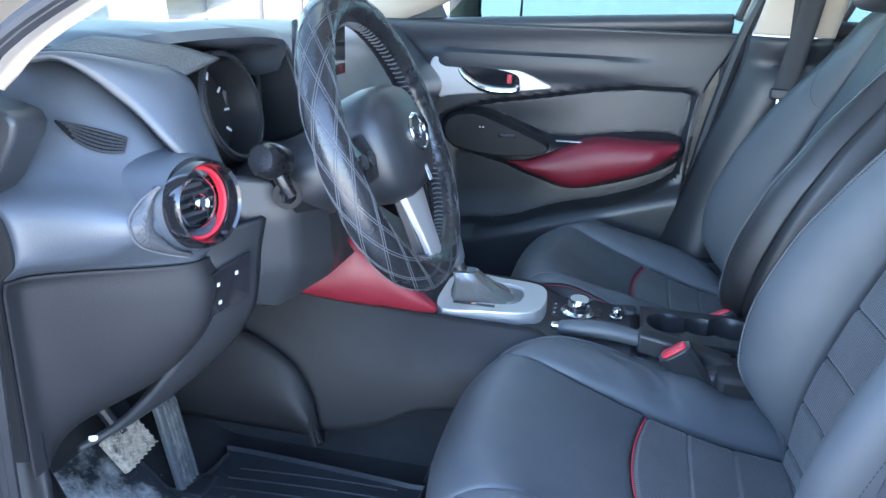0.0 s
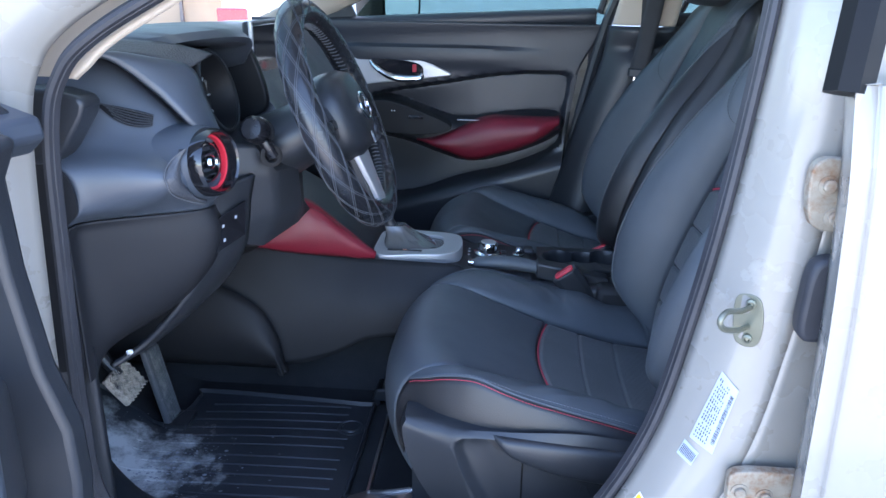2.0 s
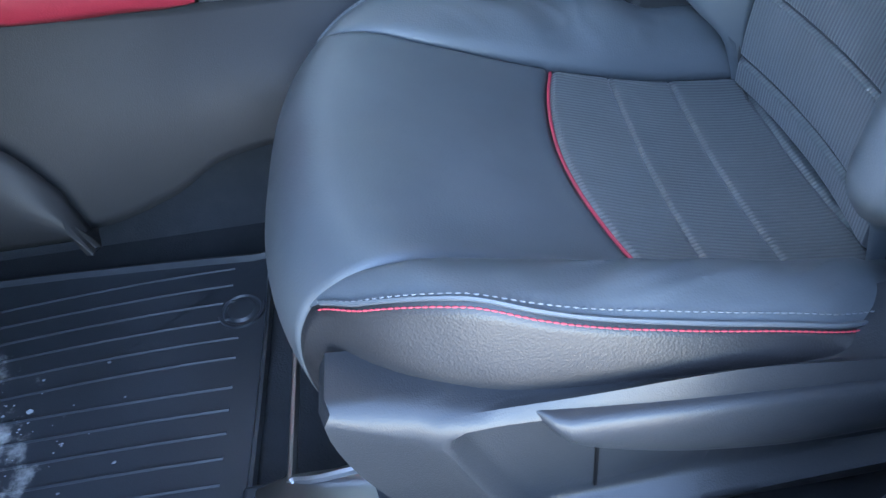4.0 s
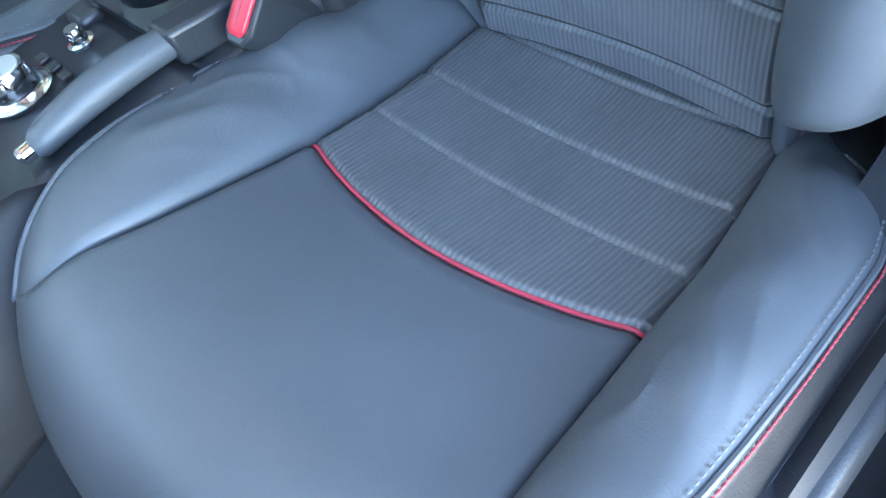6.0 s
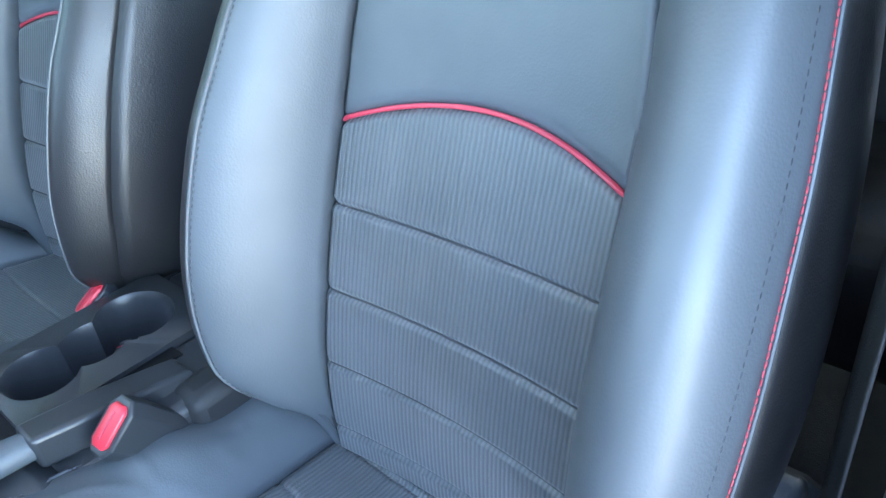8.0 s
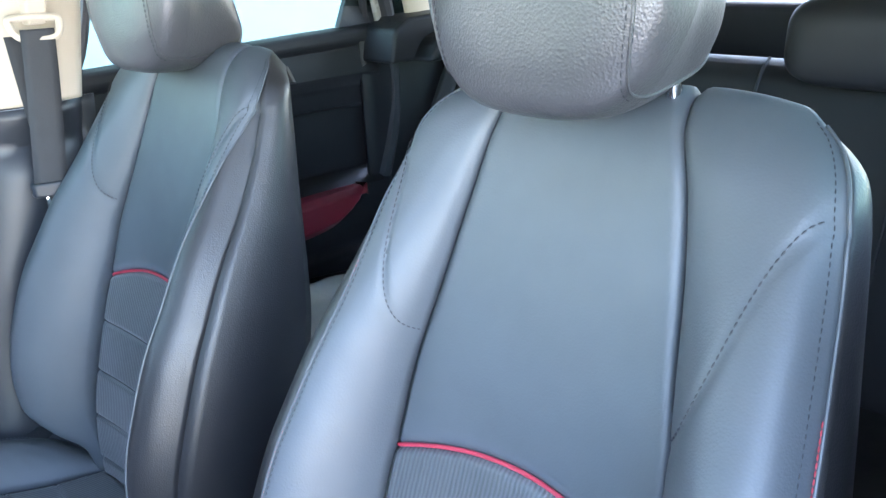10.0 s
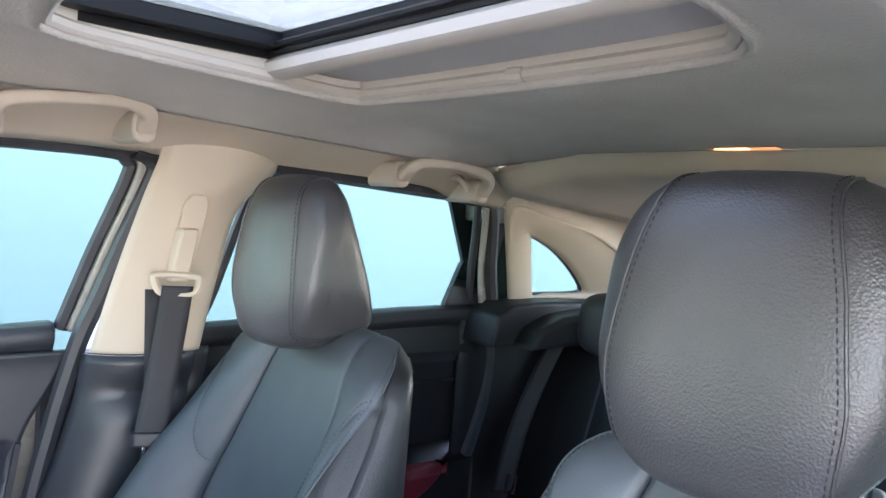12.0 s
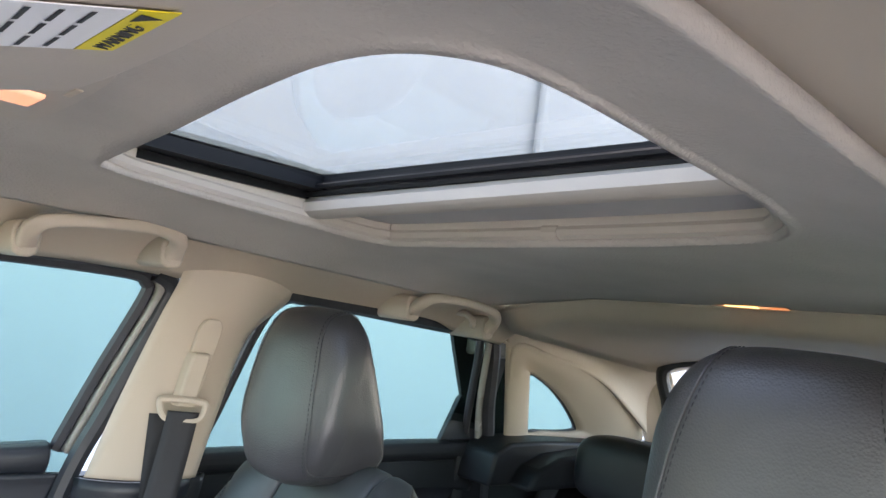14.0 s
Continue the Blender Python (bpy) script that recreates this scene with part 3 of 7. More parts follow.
    for side in (1, -1):
        part("headrest_seam", tube([head(a, side * (0.68 - 2.0 * HEAD_SIDE[a].z), 0.0006) for a in range(len(HEAD_SIDE))], 0.0013, 6, closed=True), HEAD_LEATHER, it)
        part("headrest_stitching", stitches([head(a, side * (0.61 - 2.0 * HEAD_SIDE[a].z), 0.0006) for a in range(0, 62)], 0.0062, 0.0042, 0.0006), DARK_THREAD, it)
        y = yc + head_y + side * 0.070
        part("headrest_post", tube([(0.752, y, 1.09), (0.738, y, 1.16)], 0.0065, 12), CHROME, it, "chrome headrest post")
        part("post_collar", turned((0.742, y, 1.104), (-0.2, 0, 1), [(0.010, -0.012), (0.017, -0.012), (0.018, 0.004), (0.013, 0.012), (0.008, 0.013)], 20), PLASTIC, it)
    # plastic side trim, lever, slides
    yo = yc - s * 0.276
    mid = (0.36, 0.45)

    def around(pts, y, shrink=0.0):
        """An outline in side view, read off at even angles round one middle point."""
        edge = rounded(pts, 8)
        ring = []
        for a in steps(0, 2 * math.pi, 120)[:-1]:
            d = (math.cos(a), math.sin(a))
            best = 0.0
            for (x0, z0), (x1, z1) in zip(edge, edge[1:] + edge[:1]):
                ex, ez, px, pz = x1 - x0, z1 - z0, x0 - mid[0], z0 - mid[1]
                det = d[0] * ez - d[1] * ex
                if abs(det) > 1e-12:
                    r, q = (px * ez - pz * ex) / det, (px * d[1] - pz * d[0]) / det
                    if r > best and -1e-6 <= q <= 1 + 1e-6:
                        best = r
            r = max(best - shrink, 0.01)
            ring.append(Vector((mid[0] + r * d[0], yo + s * y, mid[1] + r * d[1])))
        return ring
    TRIM = [(0.090, 0.490), (0.090, 0.535), (0.13, 0.533), (0.20, 0.529), (0.34, 0.524), (0.44, 0.520), (0.54, 0.540), (0.64, 0.580), (0.675, 0.53), (0.65, 0.43), (0.56, 0.365), (0.36, 0.345), (0.21, 0.343), (0.150, 0.375), (0.112, 0.43)]
    DISH = [(0.172, 0.490), (0.172, 0.512), (0.20, 0.520), (0.30, 0.515), (0.42, 0.508), (0.55, 0.510), (0.595, 0.49), (0.585, 0.44), (0.54, 0.412), (0.36, 0.392), (0.245, 0.382), (0.212, 0.398)]
    trim = loft([around(TRIM, 0.064), around(TRIM, 0.026), around(TRIM, 0.014, 0.004), around(DISH, 0.004, -0.022), around(DISH, -0.002, -0.008), around(DISH, -0.003, -0.003), around(DISH, 0.000, 0.001), around(DISH, 0.013, 0.008), around(DISH, 0.017, 0.016), around(DISH, 0.016, 0.05), around(DISH, 0.015, 0.20)])
    part("side_trim", trim, PLASTIC, it, "grey plastic seat side trim", smooth=50)
    rings = []
    for t in steps(0, 1, 28):
        x = 0.218 + 0.245 * t
        top = 0.526 - 0.018 * t
        low = lerp_table([(0, 0.521), (0.16, 0.493), (0.5, 0.466), (0.75, 0.459), (1, 0.462)], t)
        c, hgt, out = (top + low) / 2, (top - low) / 2 + 0.001, 0.020 * ease(t / 0.12 + 0.15)
        rings.append([Vector((x, yo - s * (out * (0.35 + 0.65 * math.cos(q) ** 0.5) - 0.006), c + hgt * math.sin(q))) for q in steps(-1.5, 1.5, 12)]
                     + [Vector((x, yo + s * 0.016, top)), Vector((x, yo + s * 0.016, low))])
    part("height_lever", loft(rings), PLASTIC, it, "grey plastic height lever", smooth=40)
    part("lever_gap", boxed(0.268, 0.2705, min(yo + s * 0.014, yo + s * 0.018), max(yo + s * 0.014, yo + s * 0.018), 0.40, 0.487), BLACK_FRAME, it)
    for off in (-0.20, 0.20):
        y = yc + off
        part("slide_rail", prism([(-0.02, 0.305), (0.70, 0.315), (0.70, 0.345), (0.02, 0.345), (-0.02, 0.328)], "y", y - 0.022, y + 0.022), STEEL, it, "bare metal slide rail", bevel=0.004)
        part("rail_cover", prism([(-0.035, 0.302), (0.035, 0.302), (0.035, 0.335), (-0.025, 0.330)], "y", y - 0.026, y + 0.026), PLASTIC, it, bevel=0.005)
    bar = spline([(0.10, yc - 0.19, 0.36), (0.03, yc - 0.185, 0.345), (0.022, yc - 0.15, 0.342), (0.022, yc + 0.15, 0.342), (0.03, yc + 0.185, 0.345), (0.10, yc + 0.19, 0.36)], 6)
    part("slide_handle_bar", tube(bar, 0.0045, 8), STEEL, it, "thin metal slide handle bar")
    part("seat_pan", prism([(0.10, 0.345), (0.62, 0.345), (0.66, 0.44), (0.10, 0.42)], "y", yc - 0.22, yc + 0.22), PLASTIC, it)
    side_hinge = prism(rounded([(0.52, 0.47), (0.56, 0.60), (0.61, 0.62), (0.65, 0.50), (0.60, 0.42), (0.54, 0.42)], 4), "y", yc - s * 0.215, yc - s * 0.262)
    part("recliner_cover", side_hinge, PLASTIC, it, bevel=0.006)
    return it


DRIVER_Y, PASSENGER_Y = -0.320, 0.350
seat(1, DRIVER_Y, "black leather driver seat with ribbed fabric insert and red piping", 1.243, 0.020)
seat(-1, PASSENGER_Y, "black leather passenger seat with ribbed fabric insert and red piping", 1.226, 0.024)


# ---- body shell and setting ----
# ground and surroundings
gm = bmesh.new()
bmesh.ops.create_grid(gm, x_segments=40, y_segments=40, size=400)
tagged(part("ground", gm, CONCRETE), "pale grey concrete yard under the car", "ground", kind="structure")

floor_m = sheet(lambda x, y: Vector((x, y, 0.285 + 0.17 * ease((-0.42 - x) / 0.30) + 0.10 * ease((0.085 - abs(y - YC)) / 0.07) * ease((0.9 - x) / 0.2) + 0.05 * ease((x - 0.75) / 0.1))),
                steps(-0.80, 1.45, 60), steps(-0.66, 0.70, 60))
tagged(part("floor", floor_m, CARPET, solid=0.03), "black carpeted car floor with light dirt", "floor", kind="structure")
fw = sheet(lambda z, y: Vector((-0.70 + 0.10 * ease((0.75 - z) / 0.4), y, z)), steps(0.30, 1.0, 20), steps(-0.68, 0.72, 8))
tagged(part("wall_front", fw, CARPET, solid=0.03), "black carpeted bulkhead behind the pedals", "wall", kind="structure")
under = boxed(-0.9, 2.05, -0.72, 0.75, 0.19, 0.235)
tagged(part("underbody", under, BLACK_FRAME), "dark painted car underbody", "car body", kind="structure")

# driver sill
sill_prof = [(-0.74, 0.20), (-0.76, 0.36), (-0.735, 0.385), (-0.70, 0.385), (-0.665, 0.36), (-0.645, 0.30), (-0.645, 0.20)]
sill = bmesh.new()
prism(sill_prof, "x", -0.50, 0.70, sill)
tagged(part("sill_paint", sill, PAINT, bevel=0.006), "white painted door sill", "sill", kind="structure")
scuff = prism([(-0.725, 0.387), (-0.69, 0.392), (-0.655, 0.368), (-0.62, 0.302), (-0.628, 0.296), (-0.664, 0.360), (-0.694, 0.384), (-0.725, 0.381)], "x", -0.46, 0.36)
ktr = tube(spline([(-0.58, -0.44, 0.44), (-0.48, -0.50, 0.40), (-0.39, -0.57, 0.375), (-0.30, -0.63, 0.372), (-0.18, -0.66, 0.378)], 8), 0.032, 12, flat=0.8)
tagged(part("kick_trim", ktr, PLASTIC), "rounded grey plastic trim in the footwell corner", "trim", kind="structure")
tagged(part("sill_scuff_plate", scuff, PLASTIC, bevel=0.002), "grey plastic sill scuff plate", "trim", kind="structure")
kick = sheet(lambda x, z: Vector((x, -0.655 + 0.03 * ease((-0.30 - x) / 0.2), z)), steps(-0.62, -0.33, 10), steps(0.29, 0.66, 12))
tagged(part("kick_panel", kick, PLASTIC, solid=0.01), "dark plastic kick panel beside the footwell", "trim", kind="structure")

# driver opening: seal, pillars
SEAL_LINE = [(0.60, -0.600, 1.372), (0.45, -0.602, 1.378), (0.25, -0.604, 1.374), (0.10, -0.622, 1.315), (-0.09, -0.668, 1.172), (-0.235, -0.700, 1.082), (-0.285, -0.705, 1.030), (-0.305, -0.705, 0.96),
             (-0.313, -0.705, 0.83), (-0.322, -0.705, 0.60), (-0.315, -0.705, 0.47), (-0.27, -0.700, 0.405), (-0.20, -0.698, 0.392), (0.05, -0.698, 0.392), (0.20, -0.700, 0.398), (0.30, -0.705, 0.432),
             (0.358, -0.710, 0.50), (0.415, -0.715, 0.63), (0.447, -0.715, 0.78), (0.470, -0.715, 0.94), (0.492, -0.705, 1.17), (0.508, -0.640, 1.33), (0.545, -0.604, 1.372)]
seal = bmesh.new()
line = spline(SEAL_LINE[1:], 8, closed=True)
tube(line, 0.0095, 8, closed=True, bm=seal)
tube([q + Vector((0, -0.008, 0)) for q in line], 0.006, 8, closed=True, bm=seal)
tagged(part("door_seal", seal, SEAL), "black rubber seal round the driver door opening", "seal", kind="structure")

def jamb(line_a, line_b, bulge, name, label, n=10, mat_=PAINT):
    a, b = spline(line_a, 10), spline(line_b, 10)
    bm = sheet(lambda i, t: a[i].lerp(b[i], t) + Vector(bulge) * math.sin(math.pi * t), range(len(a)), steps(0, 1, n))
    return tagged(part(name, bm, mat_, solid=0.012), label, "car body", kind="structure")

B_IN = [(0.28, -0.715, 0.395), (0.355, -0.722, 0.48), (0.42, -0.727, 0.63), (0.452, -0.728, 0.78), (0.475, -0.726, 0.94), (0.497, -0.715, 1.17), (0.515, -0.650, 1.335), (0.53, -0.612, 1.385)]
B_MID = [(0.36, -0.765, 0.33), (0.43, -0.775, 0.46), (0.505, -0.780, 0.62), (0.535, -0.780, 0.78), (0.552, -0.778, 0.94), (0.568, -0.765, 1.17), (0.58, -0.700, 1.345), (0.59, -0.66, 1.395)]
B_OUT = [(0.60, -0.775, 0.33), (0.62, -0.785, 0.46), (0.64, -0.790, 0.62), (0.645, -0.790, 0.78), (0.65, -0.788, 0.94), (0.655, -0.775, 1.17), (0.66, -0.705, 1.345), (0.66, -0.665, 1.395)]
jamb(B_IN, B_MID, (-0.006, -0.016, 0), "b_pillar_jamb", "white painted door pillar with dusty streaks")
jamb(B_MID, B_OUT, (0, 0.012, 0), "hinge_recess", "white painted recess for the rear door hinges")
A_IN = [(0.20, -0.622, 1.395), (0.06, -0.640, 1.315), (-0.11, -0.684, 1.180), (-0.250, -0.716, 1.092), (-0.300, -0.718, 1.036), (-0.318, -0.718, 0.96), (-0.327, -0.718, 0.83), (-0.336, -0.718, 0.60), (-0.33, -0.718, 0.44)]
A_MID = [(0.15, -0.66, 1.425), (0.00, -0.69, 1.335), (-0.17, -0.735, 1.205), (-0.325, -0.765, 1.112), (-0.365, -0.770, 1.045), (-0.385, -0.775, 0.96), (-0.392, -0.775, 0.83), (-0.395, -0.775, 0.60), (-0.39, -0.775, 0.42)]
A_OUT = [(0.10, -0.66, 1.450), (-0.06, -0.70, 1.362), (-0.25, -0.755, 1.235), (-0.43, -0.80, 1.130), (-0.52, -0.825, 1.06), (-0.56, -0.835, 0.96), (-0.57, -0.835, 0.83), (-0.57, -0.835, 0.60), (-0.57, -0.83, 0.42)]
A_FRONT = [(0.04, -0.60, 1.462), (-0.13, -0.63, 1.375), (-0.34, -0.68, 1.250), (-0.56, -0.72, 1.140), (-0.70, -0.76, 1.07), (-0.80, -0.80, 1.02), (-0.85, -0.83, 0.9), (-0.85, -0.83, 0.60), (-0.85, -0.83, 0.42)]
jamb(A_IN, A_MID, (0.006, -0.010, -0.004), "a_pillar_jamb", "white painted windscreen pillar and hinge pillar")
jamb(A_MID, A_OUT, (-0.004, 0.012, -0.008), "a_pillar_step", "white painted step along the windscreen pillar")
jamb(A_OUT, A_FRONT, (-0.01, -0.018, 0.012), "a_pillar_outer", "white painted outer face of the windscreen pillar")
for z in (0.944, 0.836):
    bm = turned((-0.372, -0.762, z), (0.3, -1, 0), [(0.004, 0.0), (0.012, 0.0), (0.012, 0.010), (0.009, 0.014), (0.002, 0.015)], 16)
    tagged(part("rubber_bumper", bm, SEAL), "small black rubber bump stop on the hinge pillar", "bumper", kind="", group="bump stops")

def pillar_trim(a, b, name, label, bulge, material=BEIGE):
    a, b = spline(a, 10), spline(b, 10)
    bm = sheet(lambda i, t: a[i].lerp(b[i], t) + Vector(bulge) * math.sin(math.pi * t) ** 0.8, range(len(a)), steps(0, 1, 12))
    return tagged(part(name, bm, material, solid=0.008), label, "pillar trim", kind="structure")

pillar_trim([(0.16, -0.605, 1.372), (0.05, -0.625, 1.300), (-0.10, -0.652, 1.160), (-0.225, -0.680, 1.078), (-0.262, -0.686, 1.045), (-0.28, -0.686, 1.030)],
            [(0.08, -0.56, 1.425), (-0.07, -0.60, 1.325), (-0.23, -0.635, 1.195), (-0.37, -0.665, 1.095), (-0.46, -0.675, 1.045), (-0.47, -0.675, 1.030)], "a_pillar_trim", "beige windscreen pillar trim on the driver side", (0.012, 0.014, -0.002))
pillar_trim([(0.16, 0.640, 1.365), (0.05, 0.660, 1.300), (-0.10, 0.690, 1.165), (-0.26, 0.725, 1.075), (-0.36, 0.735, 1.030), (-0.42, 0.735, 1.0)],
            [(0.08, 0.59, 1.420), (-0.07, 0.63, 1.325), (-0.23, 0.668, 1.195), (-0.40, 0.700, 1.095), (-0.52, 0.712, 1.035), (-0.56, 0.712, 1.0)], "a_pillar_trim", "beige windscreen pillar trim on the passenger side", (0.012, -0.014, -0.002))
pillar_trim([(0.510, -0.690, 1.06), (0.518, -0.675, 1.18), (0.528, -0.630, 1.33), (0.50, -0.60, 1.382)], [(0.66, -0.64, 1.06), (0.67, -0.625, 1.18), (0.70, -0.60, 1.33), (0.74, -0.575, 1.382)], "b_pillar_trim", "beige upper door pillar trim behind the driver seat", (0, 0.02, 0))
pillar_trim([(0.513, 0.668, 1.046), (0.535, 0.648, 1.16), (0.565, 0.622, 1.29), (0.582, 0.604, 1.360), (0.585, 0.600, 1.398)], [(0.672, 0.645, 1.046), (0.692, 0.640, 1.16), (0.715, 0.625, 1.28), (0.765, 0.604, 1.345), (0.80, 0.600, 1.390)], "b_pillar_trim", "beige upper door pillar trim with belt slot", (0, -0.022, 0))
low = sheet(lambda z, t: Vector((lerp_table([(0.28, 0.30), (0.5, 0.36), (0.75, 0.43), (1.05, 0.505)], z) + 0.20 * t, 0.675 - (0.045 + 0.02 * ease((0.75 - z) / 0.3)) * math.sin(math.pi * min(1, t * 1.15)) ** 0.7
            + 0.02 * math.exp(-((z - 0.985) / 0.025) ** 2) * math.sin(math.pi * t), z)), steps(0.28, 1.043, 50), steps(0, 1, 24))
tagged(part("b_pillar_lower_trim", low, PLASTIC, solid=0.008), "dark grey plastic lower door pillar trim", "pillar trim", kind="structure")
low2 = sheet(lambda z, t: Vector((lerp_table([(0.30, 0.34), (0.5, 0.40), (0.75, 0.46), (1.05, 0.51)], z) + 0.19 * t, -0.700 + 0.045 * math.sin(math.pi * t) ** 0.7 + 0.05 * t, z)), steps(0.30, 1.06, 30), steps(0, 1, 16))
tagged(part("b_pillar_lower_trim", low2, PLASTIC, solid=0.008), "dark grey plastic lower pillar trim behind the driver seat", "pillar trim", kind="structure")

# striker, hinges, grommet, stickers on the driver's pillar
def pillar_point(x, z, out):
    """A spot on the driver's pillar, a little proud of the paint."""
    at = lambda rows, k: lerp_table([(r[2], r[k]) for r in rows], z)
    xi, yi, xm, ym = at(B_IN, 0), at(B_IN, 1), at(B_MID, 0), at(B_MID, 1)
    t = min(max((x - xi) / (xm - xi), 0), 1)
    return Vector((x - out * 0.35, yi + (ym - yi) * t - 0.016 * math.sin(math.pi * t) - out, z))

st = thing("door_striker", "zinc plated door striker loop bolted to the white pillar", "striker", (0.492, -0.770, 0.80))
plate = rounded([(0.483, 0.776), (0.495, 0.771), (0.505, 0.778), (0.507, 0.80), (0.503, 0.824), (0.493, 0.830), (0.482, 0.824), (0.480, 0.80)], 4)
part("base_plate", loft([[pillar_point(x, z, o) for x, z in plate] for o in (-0.002, 0.004)]), ZINC, st, bevel=0.0012)
loop = spline([(0.494, -0.768, 0.815), (0.474, -0.797, 0.822), (0.452, -0.824, 0.832), (0.443, -0.834, 0.826), (0.450, -0.826, 0.814), (0.472, -0.799, 0.801), (0.493, -0.770, 0.793)], 6)
part("loop", tube(loop, 0.0032, 10), ZINC, st)
for z in (0.781, 0.820):
    c = pillar_point(0.494, z, 0.004)
    part("bolt", turned(c, (-0.35, -1, 0), [(0.0055, 0), (0.0052, 0.003), (0.003, 0.004), (0.002, 0.002)], 12), ZINC, st)

gr = prism(rounded([(0.532, 0.800), (0.560, 0.797), (0.59, 0.805), (0.592, 0.845), (0.59, 0.882), (0.560, 0.888), (0.535, 0.880), (0.529, 0.84)], 4), "y", -0.812, -0.788)
tagged(part("wiring_grommet", gr, SEAL, bevel=0.006), "black rubber wiring grommet in the hinge recess", "grommet")

lab = thing("pillar_sticker", "pale grey data sticker with small dark print", "sticker", (0.474, -0.768, 0.68))
LAB = [(0.452, 0.647), (0.475, 0.636), (0.493, 0.719), (0.476, 0.736)]
def corner(a, b_, h=0.0):
    """A spot on the label: a runs up it, b_ across it, both 0 to 1."""
    p = [LAB[0][k] * (1 - a) * (1 - b_) + LAB[1][k] * (1 - a) * b_ + LAB[2][k] * a * b_ + LAB[3][k] * a * (1 - b_) for k in (0, 1)]
    return pillar_point(p[0], p[1], 0.0045 + h)
part("backing", sheet(lambda a, b_: corner(a, b_), steps(0, 1, 10), steps(0, 1, 5)), STICKER_GREY, lab)
pm = bmesh.new()
rng = random.Random(7)
for i in range(17):
    for j in range(6):
        if rng.random() < 0.85:
            a, c, w = 0.06 + 0.052 * i, 0.08 + 0.095 * j, rng.uniform(0.02, 0.042)
            pm.faces.new([pm.verts.new(corner(a + p, c + q, 0.0006)) for p, q in ((0, 0), (0, 0.04), (w, 0.04), (w, 0))])
for i in range(40):
    a, w = 0.12 + 0.019 * i, rng.choice((0.005, 0.008, 0.012))
    pm.faces.new([pm.verts.new(corner(a + p, q, 0.0006)) for p, q in ((0, 0.74), (0, 0.92), (w, 0.92), (w, 0.74))])
part("print", pm, INK, lab, "small unreadable dark print and bar code", smooth=0)
lab2 = thing("barcode_sticker", "small pale bar code sticker on the white pillar", "sticker", (0.452, -0.764, 0.625))
LAB = [(0.441, 0.622), (0.455, 0.614), (0.462, 0.632), (0.448, 0.642)]
part("backing", sheet(lambda a, b_: corner(a, b_), steps(0, 1, 3), steps(0, 1, 3)), STICKER_GREY, lab2)
pm = bmesh.new()
for i in range(11):
    pm.faces.new([pm.verts.new(corner(p, 0.06 + 0.082 * i + q, 0.0006)) for p, q in ((0.2, 0), (0.8, 0), (0.8, 0.035), (0.2, 0.035))])
part("print", pm, INK, lab2, smooth=0)
lab3 = thing("tyre_label", "yellow and white tyre label with black print", "sticker", (0.39, -0.75, 0.50))
LAB = [(0.360, 0.470), (0.387, 0.462), (0.421, 0.538), (0.407, 0.556)]
def card(name, a0, a1, b0, b1, h, material, label=""):
    return part(name, sheet(lambda a, b_: corner(a, b_, h), steps(a0, a1, 6), steps(b0, b1, 3)), material, lab3, label)
card("backing", 0, 1, 0, 1, 0.0, PAPER)
card("header_strip", 0.02, 0.98, 0.03, 0.30, 0.0006, YELLOW, "yellow header strip")
card("print_block", 0.64, 0.96, 0.36, 0.95, 0.0006, INK, "black printed block")
pm = bmesh.new()
for i in range(7):
    for j in range(4):
        pm.faces.new([pm.verts.new(corner(0.05 + 0.08 * i + p, 0.38 + 0.14 * j + q, 0.0008)) for p, q in ((0, 0), (0, 0.05), (0.055, 0.05), (0.055, 0))])
part("print", pm, INK, lab3, smooth=0)

# rear door on the driver's side, closed behind the pillar
rd = thing("door_4", "closed white rear door on the driver side", "car door", (0.8, -0.85, 0.4), kind="structure")
skin = sheet(lambda z, t: Vector((lerp_table([(0.30, 0.565), (0.60, 0.552), (0.80, 0.548), (1.10, 0.535)], z) + (0.012 * math.cos(t * math.pi / 2) ** 2 - 0.012 if t < 1 else 0) + max(t - 1, 0) * 0.9, -0.815 - 0.050 * math.sin(min(t, 1) * math.pi / 2) + 0.03 * ease((z - 0.95) / 0.2), z)),
             steps(0.30, 1.06, 30), steps(0, 1, 10) + [1.3, 1.6, 2.0])
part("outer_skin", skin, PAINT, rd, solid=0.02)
frame_line = spline([(0.525, -0.83, 1.05), (0.545, -0.80, 1.20), (0.58, -0.73, 1.36), (0.75, -0.69, 1.40)], 8)
part("window_frame", tube(frame_line, 0.022, 8), BLACK_FRAME, rd)


def hinge(z, wide, label):
    o = -0.030 if wide else 0.0
    pl = prism(rounded([(0.527 + o, z - 0.026), (0.560 + o, z - 0.034), (0.60, z - 0.03), (0.60, z + 0.034), (0.55, z + 0.040), (0.526 + o, z + 0.038), (0.519 + o, z + 0.018)], 3), "y", -0.800, -0.786)
    leaf = part("hinge", pl, RUST, rd, label, bevel=0.002)
    for x, dz in ((0.537, 0.014), (0.547, -0.018)) if not wide else ((0.502, 0.014), (0.530, 0.009)):
        part("bolt", turned((x, -0.800, z + dz), (0, -1, 0), [(0.010, 0), (0.010, 0.0015), (0.0068, 0.002), (0.0066, 0.006), (0.0050, 0.0072), (0.001, 0.0072)], 12), RUST, leaf)
    part("knuckle", tube([(0.595, -0.812, z - 0.032), (0.595, -0.812, z + 0.036)], 0.013, 14), RUST, leaf)

